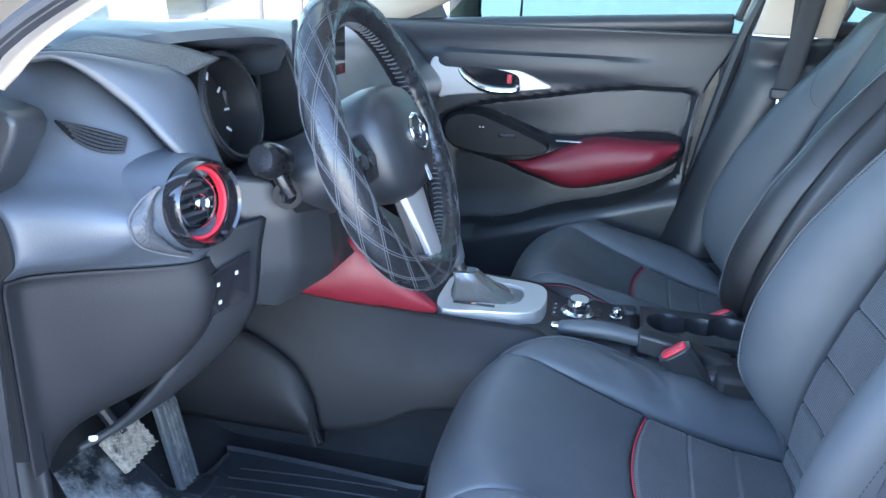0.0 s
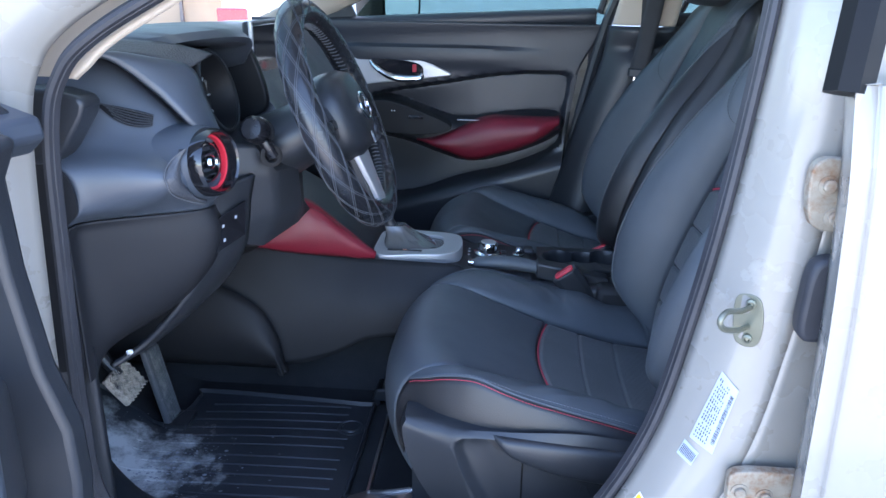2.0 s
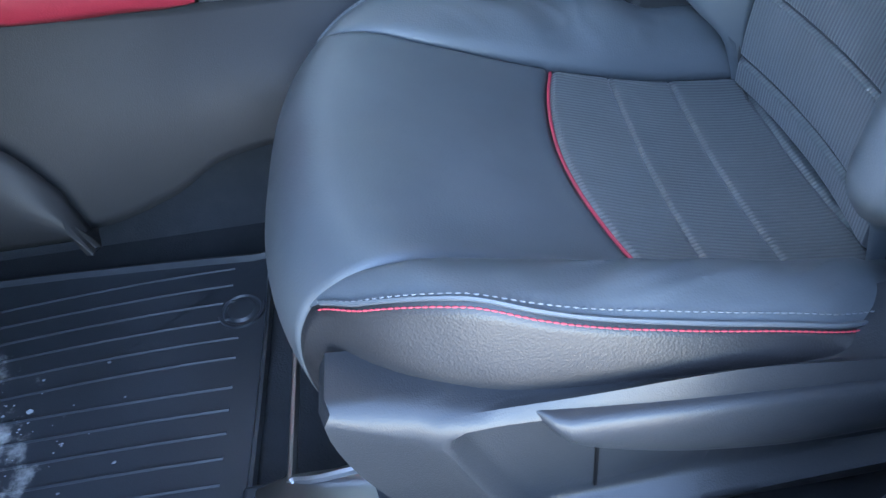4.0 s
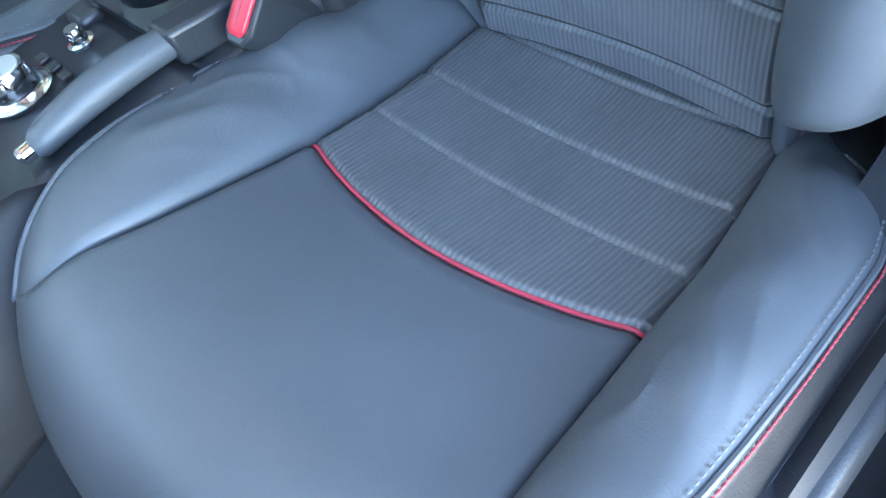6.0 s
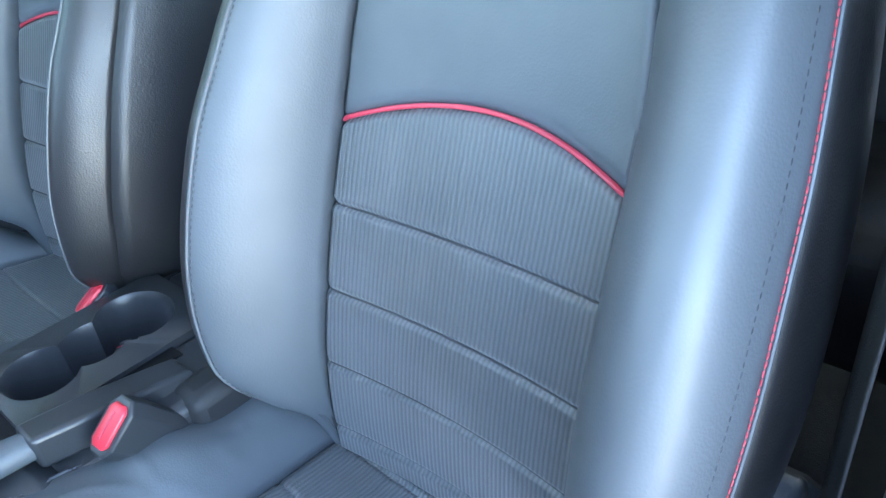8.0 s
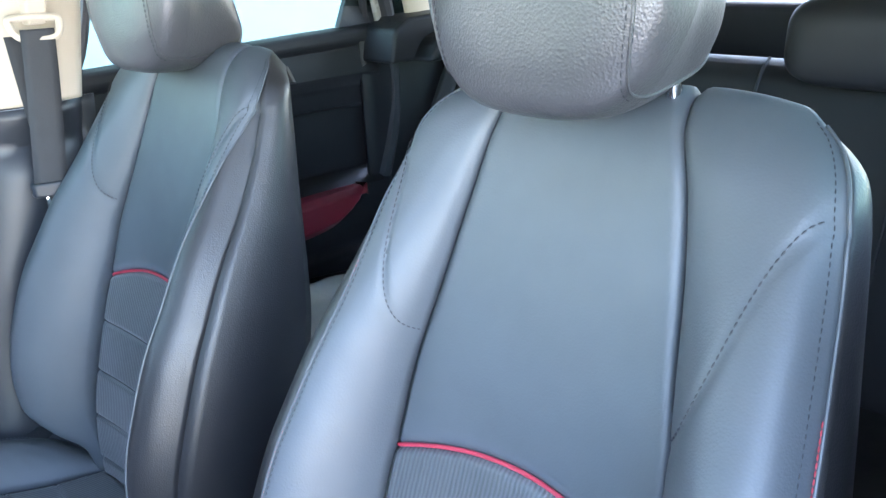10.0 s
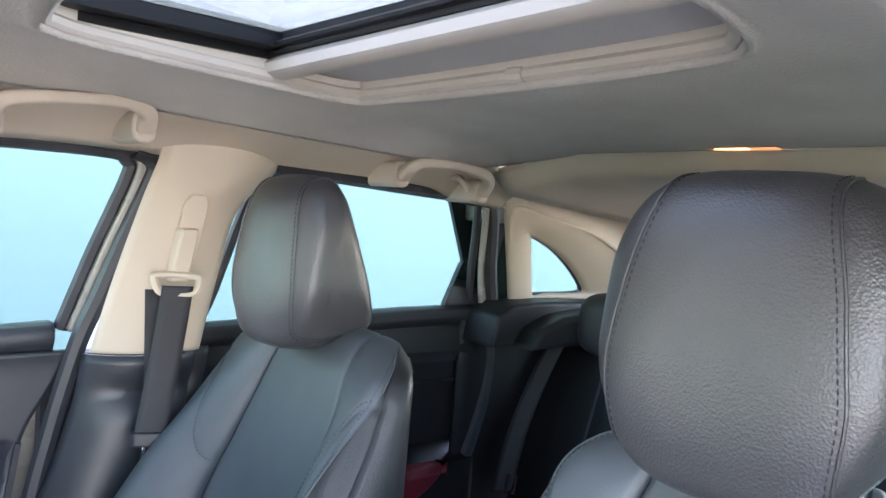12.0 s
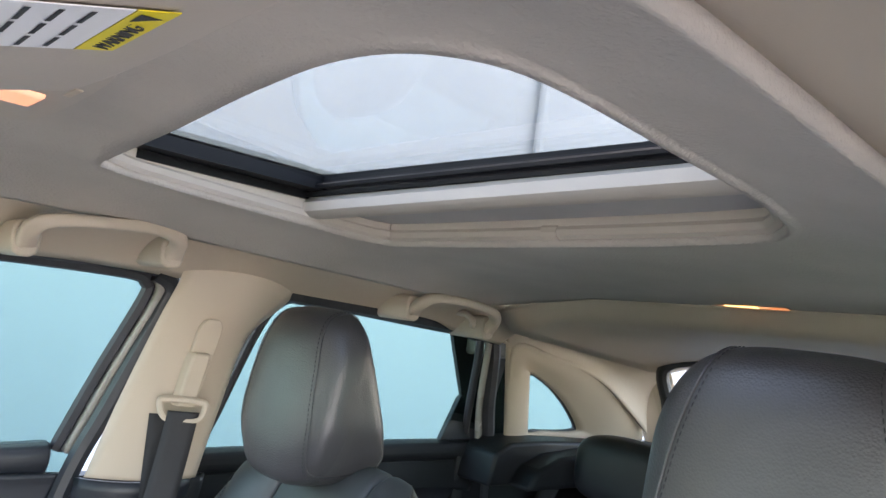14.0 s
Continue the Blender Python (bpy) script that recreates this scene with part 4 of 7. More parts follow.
hinge(0.945, False, "rust stained upper hinge")
hinge(0.590, True, "rust stained lower hinge")
pane_d = part("window", slab([(0.62, -0.735, 1.04), (1.36, -0.69, 1.06), (1.25, -0.60, 1.36), (0.70, -0.625, 1.365)], 0.004), AQUA_GLASS, rd, "tinted rear door glass", smooth=0)
pane_d.visible_shadow = False

# open driver door
dd = thing("door_3", "open driver door with dark grey inner panel", "car door", (-0.35, -0.85, 0.4), kind="structure")
hinge_p, away, inn = Vector((-0.318, -0.775, 0)), Vector((-0.25, -0.97, 0)).normalized(), Vector((0.97, -0.25, 0)).normalized()
def dp(a, d, z):
    return hinge_p + away * a + inn * d + Vector((0, 0, z))
def door_depth(a, z):
    d = 0.0
    d += 0.035 * ease((z - 0.90) / 0.06) * (1 - ease((z - 0.99) / 0.02))
    d -= 0.030 * math.exp(-((z - 0.84) / 0.06) ** 2)
    d += 0.055 * ease((0.77 - z) / 0.05) * (1 - ease((0.60 - z) / 0.10)) * ease(a / 0.12)
    d += 0.04 * ease((0.56 - z) / 0.05)
    return d
panel = sheet(lambda a, z: dp(a, door_depth(a, z) - 0.05 * (1 - ease(a / 0.05)), z), steps(0, 1.0, 60), steps(0.36, 1.0, 70))
part("inner_panel", panel, PLASTIC, dd, solid=0.01)
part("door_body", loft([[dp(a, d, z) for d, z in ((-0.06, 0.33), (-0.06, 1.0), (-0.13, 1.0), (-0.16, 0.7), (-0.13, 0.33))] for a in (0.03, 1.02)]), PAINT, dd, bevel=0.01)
part("sill_ledge", loft([[dp(a, d, z) for d, z in ((0.045, 0.975), (0.040, 0.998), (-0.02, 1.012), (-0.09, 1.005), (-0.09, 0.96), (0.02, 0.955))] for a in steps(-0.02, 1.0, 12)]), PLASTIC_SOFT, dd, bevel=0.006)
part("mirror_sail", loft([[dp(0.0, d, 1.0) for d in (0.02, -0.03)] + [dp(0.0, -0.03, 1.005), dp(0, 0.02, 1.005)], [dp(0.16, d, 1.0) for d in (0.02, -0.03)] + [dp(0.16, -0.04, 1.14), dp(0.16, 0.0, 1.14)]]), PLASTIC, dd, bevel=0.008)
part("armrest", loft([[dp(a, d, z) for d, z in ((0.03, 0.60), (0.095, 0.63), (0.10, 0.735), (0.085, 0.755), (0.03, 0.76))] for a in steps(0.14, 0.9, 14)]), PLASTIC_SOFT, dd, bevel=0.012)
sp_ring = disc_ring(dp(0.13, 0.045, 0.47), inn, 0.085, 0.098, 0.008)
part("speaker_ring", sp_ring, PLASTIC, dd)
part("speaker_grille", turned(dp(0.13, 0.040, 0.47), inn, [(0.001, 0.008), (0.06, 0.007), (0.086, 0.004), (0.086, 0)], 40), CARBON, dd)
front = [(-0.30, 1.00), (-0.262, 0.985), (-0.281, 0.945), (-0.277, 0.85), (-0.262, 0.74), (-0.240, 0.668), (-0.238, 0.60), (-0.247, 0.52), (-0.25, 0.40), (-0.33, 0.36), (-0.36, 0.60), (-0.36, 0.95)]
part("front_edge_trim", prism(front, "y", -0.86, -0.825), PLASTIC, dd, bevel=0.008)
part("panel_clip", turned(dp(0.012, 0.03, 0.44), inn, [(0.020, 0), (0.018, 0.01), (0.012, 0.014), (0.011, 0.02), (0.001, 0.02)], 18), SEAL, dd)

# ---- passenger side ----
def pane(name, pts, material, label):
    ob = part(name, slab(pts, 0.004), material, smooth=0)
    ob.visible_shadow = False
    return tagged(ob, label, "window", kind="structure")

pane("window_1", [(-0.30, 0.752, 0.98), (0.50, 0.752, 1.02), (0.575, 0.640, 1.37), (0.10, 0.640, 1.37)], AQUA_GLASS, "aqua tinted front passenger door glass")
pane("window_2", [(0.66, 0.735, 1.04), (1.39, 0.700, 1.06), (1.28, 0.600, 1.345), (0.72, 0.632, 1.355)], AQUA_GLASS, "aqua tinted rear passenger door glass")
pane("window_3", [(1.36, 0.665, 1.10), (1.72, 0.645, 1.10), (1.60, 0.595, 1.28), (1.34, 0.60, 1.28)], AQUA_GLASS, "small aqua tinted quarter glass")
pane("window_4", [(-0.05, -0.60, 1.455), (-0.05, 0.64, 1.455), (-0.85, 0.70, 1.03), (-0.85, -0.68, 1.03)], CLEAR_GLASS, "clear windscreen glass")
pane("window_5", [(1.68, -0.50, 1.40), (1.68, 0.54, 1.40), (2.02, 0.58, 1.02), (2.02, -0.54, 1.02)], TAIL_GLASS, "rear tailgate glass")

def strip_frame(name, pts, r, material, label, cat="window frame", flat=1.0):
    return tagged(part(name, tube(spline(pts, 8), r, 8, flat=flat), material), label, cat, kind="structure")

# window surrounds: black glass run, white door frame, seal
F1 = [(-0.30, 0.742, 1.013), (0.0, 0.742, 1.03), (0.30, 0.742, 1.045), (0.470, 0.740, 1.056), (0.483, 0.730, 1.075), (0.515, 0.690, 1.20), (0.550, 0.648, 1.325), (0.545, 0.640, 1.350), (0.50, 0.636, 1.362), (0.25, 0.634, 1.360), (0.12, 0.640, 1.345), (0.0, 0.665, 1.265), (-0.15, 0.705, 1.150)]
bm = tube(spline(F1[4:], 8), 0.0125, 8)
tagged(part("glass_run", bm, SEAL), "black glass run round the front passenger window", "window frame", kind="structure")
white = sheet(lambda i, t: (lambda p: Vector((p.x + 0.004 + 0.040 * t, p.y - 0.012 + 0.012 * t, p.z + 0.006 * t)))(spline(F1[4:8], 10)[i]), range(31), steps(0, 1, 6))
tagged(part("door_frame", white, PAINT, solid=0.012), "white painted window frame of the passenger door", "window frame", kind="structure")
strip_frame("pillar_seal", [(0.400, 0.675, 0.55), (0.440, 0.690, 0.80), (0.492, 0.690, 1.03), (0.530, 0.672, 1.15), (0.575, 0.635, 1.31), (0.578, 0.626, 1.348), (0.55, 0.622, 1.364)], 0.015, PLASTIC, "grey rubber seal along the door pillar", "seal")
strip_frame("roof_seal", [(0.56, 0.622, 1.360), (0.52, 0.620, 1.368), (0.30, 0.618, 1.366), (0.14, 0.624, 1.352), (0.0, 0.657, 1.265)], 0.007, SEAL, "black rubber seal along the roof rail", "seal")
F2 = [(0.700, 0.706, 1.082), (0.715, 0.690, 1.13), (0.745, 0.640, 1.29), (0.775, 0.622, 1.345), (0.83, 0.616, 1.352), (1.05, 0.606, 1.340), (1.225, 0.598, 1.328), (1.250, 0.600, 1.308), (1.292, 0.650, 1.18), (1.320, 0.682, 1.105)]
strip_frame("glass_run", F2, 0.009, SEAL, "black glass run round the rear passenger window")
strip_frame("rear_seal", [(0.775, 0.606, 1.362), (1.05, 0.595, 1.350), (1.240, 0.588, 1.337), (1.280, 0.590, 1.312), (1.328, 0.630, 1.18), (1.365, 0.655, 1.09), (1.37, 0.66, 0.9), (1.30, 0.655, 0.7)], 0.017, SEAL, "black rubber seal of the rear door opening", "seal")
rw = sheet(lambda i, t: (lambda p: Vector((p.x + 0.006 + 0.030 * t, p.y - 0.016 + 0.010 * t, p.z)))(spline([(1.246, 0.600, 1.318), (1.290, 0.650, 1.18), (1.333, 0.680, 1.075)], 12)[i]), range(25), steps(0, 1, 4))
tagged(part("door_frame", rw, PAINT, solid=0.01), "white painted frame of the rear passenger door", "window frame", kind="structure")
sail = prism([(1.240, 1.095), (1.330, 1.092), (1.318, 1.15), (1.298, 1.198), (1.283, 1.188)], "y", 0.672, 0.688)
tagged(part("window_sail", sail, PLASTIC, bevel=0.003), "black triangular corner trim of the rear window", "trim", kind="structure")
QL = [(1.398, 0.590, 1.262), (1.47, 0.596, 1.245), (1.56, 0.608, 1.20), (1.645, 0.628, 1.138), (1.62, 0.634, 1.120), (1.51, 0.642, 1.118), (1.46, 0.640, 1.122), (1.42, 0.615, 1.20)]
tagged(part("quarter_seal", tube(spline(QL, 6, closed=True), 0.008, 8, closed=True), SEAL), "black seal round the quarter window", "window frame", kind="structure")

# C-pillar trim round the quarter window: a plate with a hole
ql = spline(QL, 5, closed=True)
outer = spline([(1.31, 0.562, 1.318), (1.42, 0.545, 1.31), (1.62, 0.545, 1.265), (1.82, 0.560, 1.16), (1.86, 0.60, 1.10), (1.66, 0.645, 1.106), (1.46, 0.655, 1.104), (1.385, 0.622, 1.18)], 5, closed=True)
rings = [[q.lerp(o, t) + Vector((0, -0.007 * math.sin(math.pi * min(t * 1.1, 1)), 0)) for q, o in zip(ql, outer)] for t in steps(0, 1, 8)]
tagged(part("c_pillar_trim", loft(rings, caps=False), BEIGE, solid=0.008), "beige rear pillar trim round the quarter window", "pillar trim", kind="structure")
cp = sheet(lambda z, t: Vector((1.286 + 0.125 * (1.335 - z) / 0.24 + 0.082 * t, 0.568 + 0.080 * (1.315 - z) / 0.23 - 0.012 * math.sin(math.pi * t) ** 0.6, z)), steps(1.104, 1.350, 26), steps(0, 1, 12))
tagged(part("c_pillar_cover", cp, BEIGE, solid=0.006), "beige narrow cover of the rear pillar", "pillar trim", kind="structure")
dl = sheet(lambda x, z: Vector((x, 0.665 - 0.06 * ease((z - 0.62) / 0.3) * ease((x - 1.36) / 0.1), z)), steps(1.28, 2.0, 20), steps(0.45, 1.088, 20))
# Added black plate, blocks the daylight beside the rear pillar cover.
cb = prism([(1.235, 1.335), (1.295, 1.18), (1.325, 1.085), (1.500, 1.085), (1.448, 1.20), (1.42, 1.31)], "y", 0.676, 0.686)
tagged(part("c_pillar_backing", cb, SEAL), "black backing plate closing the gap behind the rear pillar cover", "seal", kind="structure")
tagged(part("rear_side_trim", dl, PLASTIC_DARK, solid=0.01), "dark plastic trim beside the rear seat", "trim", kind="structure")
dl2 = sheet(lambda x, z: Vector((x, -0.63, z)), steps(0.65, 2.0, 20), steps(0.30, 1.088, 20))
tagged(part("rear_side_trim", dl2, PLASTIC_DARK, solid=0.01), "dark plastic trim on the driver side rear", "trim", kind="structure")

# passenger front door panel
def rear_edge(z):
    return lerp_table([(0.30, 0.33), (0.55, 0.392), (0.90, 0.425), (1.05, 0.485)], z)

BOWL = rounded([(-0.27, 0.70), (-0.25, 0.78), (-0.207, 0.826), (-0.118, 0.857), (0.025, 0.881), (0.203, 0.911), (0.34, 0.919), (0.408, 0.908), (0.414, 0.86), (0.402, 0.78), (0.388, 0.69), (0.25, 0.62), (0.10, 0.58), (-0.02, 0.535), (-0.12, 0.52), (-0.25, 0.53)], 4)
ARM = rounded([(-0.21, 0.79), (-0.15, 0.818), (-0.09, 0.815), (0.05, 0.765), (0.12, 0.760), (0.25, 0.780), (0.37, 0.782), (0.384, 0.75), (0.30, 0.700), (0.14, 0.654), (0.04, 0.672), (-0.06, 0.705), (-0.18, 0.735)], 4)

def door_relief(x, z):
    y = 0.708 - 0.010 * math.exp(-((z - 1.035 - 0.05 * (x + 0.25)) / 0.03) ** 2)
    crease = 0.978 - 0.004 * x
    y -= 0.010 * ease((crease - z) / 0.012) * (1 - ease((x - 0.12) / 0.25)) * ease((x + 0.30) / 0.1) * ease((z - 0.90) / 0.05)
    d = inside_by(BOWL, x, z)
    y += 0.024 * ease((d + 0.002) / 0.014) + 0.020 * ease(d / 0.09) * ease((0.20 - x) / 0.4)
    y -= 0.062 * ease((inside_by(ARM, x, z) + 0.012) / 0.030)
    y -= 0.030 * ease((0.565 + 0.30 * max(x, -0.12) - z) / 0.05) * ease(-d / 0.01 + 0.3)
    return y

d1 = thing("door_1", "closed front passenger door with dark inner panel and red armrest", "car door", (0.0, 0.72, 0.35), kind="structure")
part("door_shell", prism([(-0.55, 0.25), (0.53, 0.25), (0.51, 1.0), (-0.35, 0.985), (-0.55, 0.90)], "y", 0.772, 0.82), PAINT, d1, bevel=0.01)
panel = sheet(lambda t, z: (lambda x: Vector((x, door_relief(x, z), z)))(-0.52 + (rear_edge(z) + 0.52) * t), steps(0, 1, 130), steps(0.33, 1.045, 120))
part("inner_panel", panel, DOOR_SKIN, d1, solid=0.01)
capm = loft([[Vector((x, y, z + 0.05 * (x + 0.25) + 0.018)) for y, z in ((0.712, 0.985), (0.700, 1.005), (0.700, 1.022), (0.712, 1.034), (0.738, 1.034), (0.74, 0.985))] for x in steps(-0.45, 0.470, 24)])
part("top_rail", capm, DOOR_SKIN, d1, bevel=0.006)
bez = prism(rounded([(-0.245, 0.955), (-0.20, 0.957), (-0.10, 0.955), (-0.02, 0.935), (0.03, 0.915), (0.064, 0.897), (0.02, 0.888), (-0.06, 0.878), (-0.14, 0.870), (-0.20, 0.862), (-0.225, 0.858), (-0.25, 0.90)], 4), "y", 0.690, 0.712)
part("handle_bezel", bez, SATIN, d1, "satin silver handle surround", bevel=0.003)
part("handle_recess", prism(rounded([(-0.175, 0.935), (-0.10, 0.937), (-0.03, 0.925), (-0.018, 0.90), (-0.03, 0.882), (-0.09, 0.878), (-0.13, 0.890)], 4), "y", 0.6875, 0.692), GLOSS_BLACK, d1, bevel=0.001)
lever = spline([(-0.172, 0.683, 0.932), (-0.155, 0.679, 0.914), (-0.12, 0.676, 0.893), (-0.08, 0.676, 0.884), (-0.03, 0.678, 0.886), (-0.020, 0.682, 0.898)], 8)
part("door_lever", tube(lever, lambda t: 0.006 + 0.004 * math.sin(math.pi * t), 10), CHROME, d1, "chrome door lever")
part("lock_tab", boxed(-0.050, -0.038, 0.6825, 0.690, 0.902, 0.924), BUCKLE_RED, d1, "red lock tab", bevel=0.002)
rings = []
for t in steps(0, 1, 40):
    x = -0.034 + 0.414 * t
    top = 0.712 + 0.070 * ease((t - 0.02) / 0.55) + 0.004 * t
    bot = lerp_table([(0, 0.706), (0.2, 0.682), (0.40, 0.656), (0.6, 0.678), (0.78, 0.702), (0.95, 0.745), (1, 0.765)], t)
    dep = 0.046 * ease(t / 0.15) * (1 - 0.55 * ease((t - 0.85) / 0.15)) + 0.006
    c, h = (top + bot) / 2, (top - bot) / 2
    rings.append([Vector((x, 0.672 - dep * math.cos(a) ** 0.6 if math.cos(a) > 0 else 0.672, c + h * math.sin(a))) for a in steps(-math.pi / 2, math.pi / 2, 14)] + [Vector((x, 0.70, top)), Vector((x, 0.70, bot))])
part("armrest_pad", loft(rings), RED_LEATHER, d1, "dark red leather armrest pad")
part("armrest_stitching", stitches([Vector((-0.01 + 0.39 * t, 0.632 + 0.012 * (1 - ease(t / 0.2)), 0.715 + 0.042 * ease(t / 0.6))) for t in steps(0, 1, 40)], 0.006, 0.0045, 0.0006), RED_THREAD, d1)
sw = prism(rounded([(-0.195, 0.775), (-0.185, 0.812), (-0.145, 0.826), (-0.095, 0.822), (0.02, 0.782), (0.068, 0.757), (0.05, 0.738), (-0.02, 0.729), (-0.10, 0.731), (-0.17, 0.745)], 4), "y", 0.634, 0.70)
part("switch_panel", sw, PLASTIC_DARK, d1, bevel=0.008)
part("window_switch", boxed(-0.055, -0.012, 0.628, 0.638, 0.776, 0.786), GLOSS_BLACK, d1, bevel=0.002)
for k in range(2):
    part("switch_mark", boxed(-0.105 + 0.008 * k, -0.102 + 0.008 * k, 0.6315, 0.6345, 0.796, 0.799), MARK, d1)
part("grip_trim", boxed(0.085, 0.205, 0.655, 0.664, 0.770, 0.774), SATIN, d1, bevel=0.002)
part("rear_accent", slab([(0.402, 0.697, 0.80), (0.418, 0.697, 0.905), (0.426, 0.697, 0.905), (0.412, 0.697, 0.80)], -0.006), PLASTIC, d1)

# rear passenger door panel
def relief2(x, z):
    y = 0.690
    y += 0.020 * ease((1.0 - z) / 0.03)
    y -= 0.060 * ease((0.775 - z) / 0.03) * (1 - ease((0.64 - z) / 0.08))
    lip = 0.925 + 0.10 * (x - 1.0) - 0.25 * (x - 1.0) ** 2
    y += 0.014 * ease((lip - z) / 0.012)
    y -= 0.012 * math.exp(-((z - lip - 0.05) / 0.045) ** 2)
    return y
d2 = thing("door_2", "closed rear passenger door with dark inner panel", "car door", (1.0, 0.70, 0.4), kind="structure")
part("door_shell", prism([(0.57, 0.25), (1.34, 0.25), (1.37, 1.06), (0.62, 1.035)], "y", 0.74, 0.79), PAINT, d2, bevel=0.01)
panel = sheet(lambda x, z: Vector((x, relief2(x, z) - 0.02 * ease((x - 1.1) / 0.25), z)), steps(0.655, 1.33, 60), steps(0.40, 1.055, 70))
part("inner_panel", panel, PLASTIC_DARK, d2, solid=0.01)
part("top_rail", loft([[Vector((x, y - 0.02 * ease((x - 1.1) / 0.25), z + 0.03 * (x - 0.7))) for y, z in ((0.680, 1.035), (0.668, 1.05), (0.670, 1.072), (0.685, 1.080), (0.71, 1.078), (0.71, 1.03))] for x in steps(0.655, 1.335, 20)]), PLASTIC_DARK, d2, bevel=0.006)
rings = []
for x in steps(0.80, 1.235, 20):
    low_z = lerp_table([(0.8, 0.662), (1.02, 0.667), (1.14, 0.676), (1.21, 0.708), (1.235, 0.740)], x)
    rings.append([Vector((x, y, z)) for y, z in ((0.70, low_z), (0.645, low_z - 0.004), (0.618, low_z + 0.018), (0.616, 0.744), (0.634, 0.756), (0.70, 0.757))])
part("armrest_pad", loft(rings), RED_LEATHER, d2, "dark red leather armrest pad", bevel=0.006)


# Added black filler that stops daylight showing between door and pillar.
tagged(part("door_gap_filler", boxed(0.46, 0.70, 0.735, 0.765, 0.25, 1.03), SEAL), "black filler closing the gap beside the door pillar", "seal", kind="structure")
upper = bmesh.new()
box(upper, 0.12, 1.26, 0.640, 0.70, 1.366, 1.51)
box(upper, 1.285, 1.98, 0.610, 0.70, 1.285, 1.51)
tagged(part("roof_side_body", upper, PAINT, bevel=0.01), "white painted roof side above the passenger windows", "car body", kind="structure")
upper = bmesh.new()
box(upper, 0.15, 1.26, -0.70, -0.628, 1.392, 1.51)
box(upper, 1.20, 1.98, -0.70, -0.590, 1.30, 1.51)
tagged(part("roof_side_body", upper, PAINT, bevel=0.01), "white painted roof side above the driver door", "car body", kind="structure")

# passenger side mirror
mi = thing("door_mirror", "black door mirror outside the passenger window", "mirror", (-0.12, 0.88, 1.02))
mc, mu, mn = Vector((-0.108, 0.868, 1.082)), Vector((0.57, 0.82, 0)), Vector((0.82, -0.57, 0))
m_out = [(math.copysign(abs(math.cos(a)) ** 0.62, math.cos(a)), math.copysign(abs(math.sin(a)) ** 0.62, math.sin(a))) for a in steps(0, 2 * math.pi, 44)[:-1]]
def m_ring(w, h, d):
    return [mc + mu * (0.086 * w * a + 0.006) + mn * d + Vector((0, 0, 0.066 * h * c - 0.008 * a * (c > 0) + 0.004)) for a, c in m_out]
part("housing", loft([m_ring(0.86, 0.84, -0.004), m_ring(0.92, 0.91, 0.003), m_ring(1.0, 1.0, 0.0), m_ring(1.05, 1.05, -0.04), m_ring(1.03, 1.03, -0.08), m_ring(0.88, 0.90, -0.125), m_ring(0.5, 0.6, -0.150), m_ring(0.05, 0.05, -0.155)]), BLACK_FRAME, mi)
part("mirror_glass", loft([m_ring(0.88, 0.87, -0.003), m_ring(0.88, 0.87, 0.0005)]), MIRROR, mi)
part("foot", loft([[(-0.20, 0.76, 0.99), (-0.12, 0.76, 0.99), (-0.12, 0.76, 1.03), (-0.20, 0.76, 1.03)], [(-0.19, 0.85, 1.01), (-0.11, 0.85, 1.01), (-0.11, 0.85, 1.06), (-0.19, 0.85, 1.06)]]), GLOSS_BLACK, mi, bevel=0.006)
part("mirror_sail", prism([(-0.42, 1.005), (-0.20, 1.015), (-0.24, 1.10), (-0.30, 1.08)], "y", 0.715, 0.735), PLASTIC, mi, bevel=0.004)


# ---- dashboard ----
db = thing("dashboard", "dark grey soft dashboard with red ringed air vent", "dashboard", (-0.4, 0.0, 0.62))
D_PROF = spline([(-0.86, 0, 1.010), (-0.62, 0, 1.045), (-0.42, 0, 1.052), (-0.315, 0, 1.040), (-0.262, 0, 1.000), (-0.215, 0, 0.950), (-0.180, 0, 0.905), (-0.172, 0, 0.862), (-0.186, 0, 0.838), (-0.180, 0, 0.800), (-0.200, 0, 0.745), (-0.262, 0, 0.680), (-0.36, 0, 0.628), (-0.46, 0, 0.615)], 8)

def dash(i, y):
    p = D_PROF[i]
    end = 1 - ease((y + 0.648) / 0.105)
    z = p.z - 0.034 * end * ease((p.z - 0.9) / 0.1) - 0.012 * ease((y - 0.2) / 0.4)
    roll = 0.76 * math.exp(-((p.z - 0.893) / 0.042) ** 2) * ease((y + 0.668) / 0.055)
    x = p.x - 0.138 * (1 - roll) * end * ease((p.x + 0.55) / 0.25)
    low = ease((0.852 - p.z) / 0.03)
    x += low * (p.x + (-0.332 - p.x) * end - x)
    mid = 0.6 * ease((y + 0.52) / 0.08)
    x -= mid * 0.10 * ease((0.93 - p.z) / 0.15) * ease((p.x + 0.5) / 0.2)
    x -= 0.035 * ease((y + 0.20) / 0.2) * ease((p.x + 0.45) / 0.2)
    front = ease((p.x + 0.42) / 0.10)
    hole = math.hypot(y + 0.556, p.z - 0.907)
    x -= 0.045 * (1 - ease((hole - 0.022) / 0.012)) * (p.x > -0.26)
    if y >= -0.5295:
        x -= 0.14 * (1 - ease((y + 0.225) / 0.03)) * ease((p.z - 0.885) / 0.02) * front
    return Vector((x, y, z))

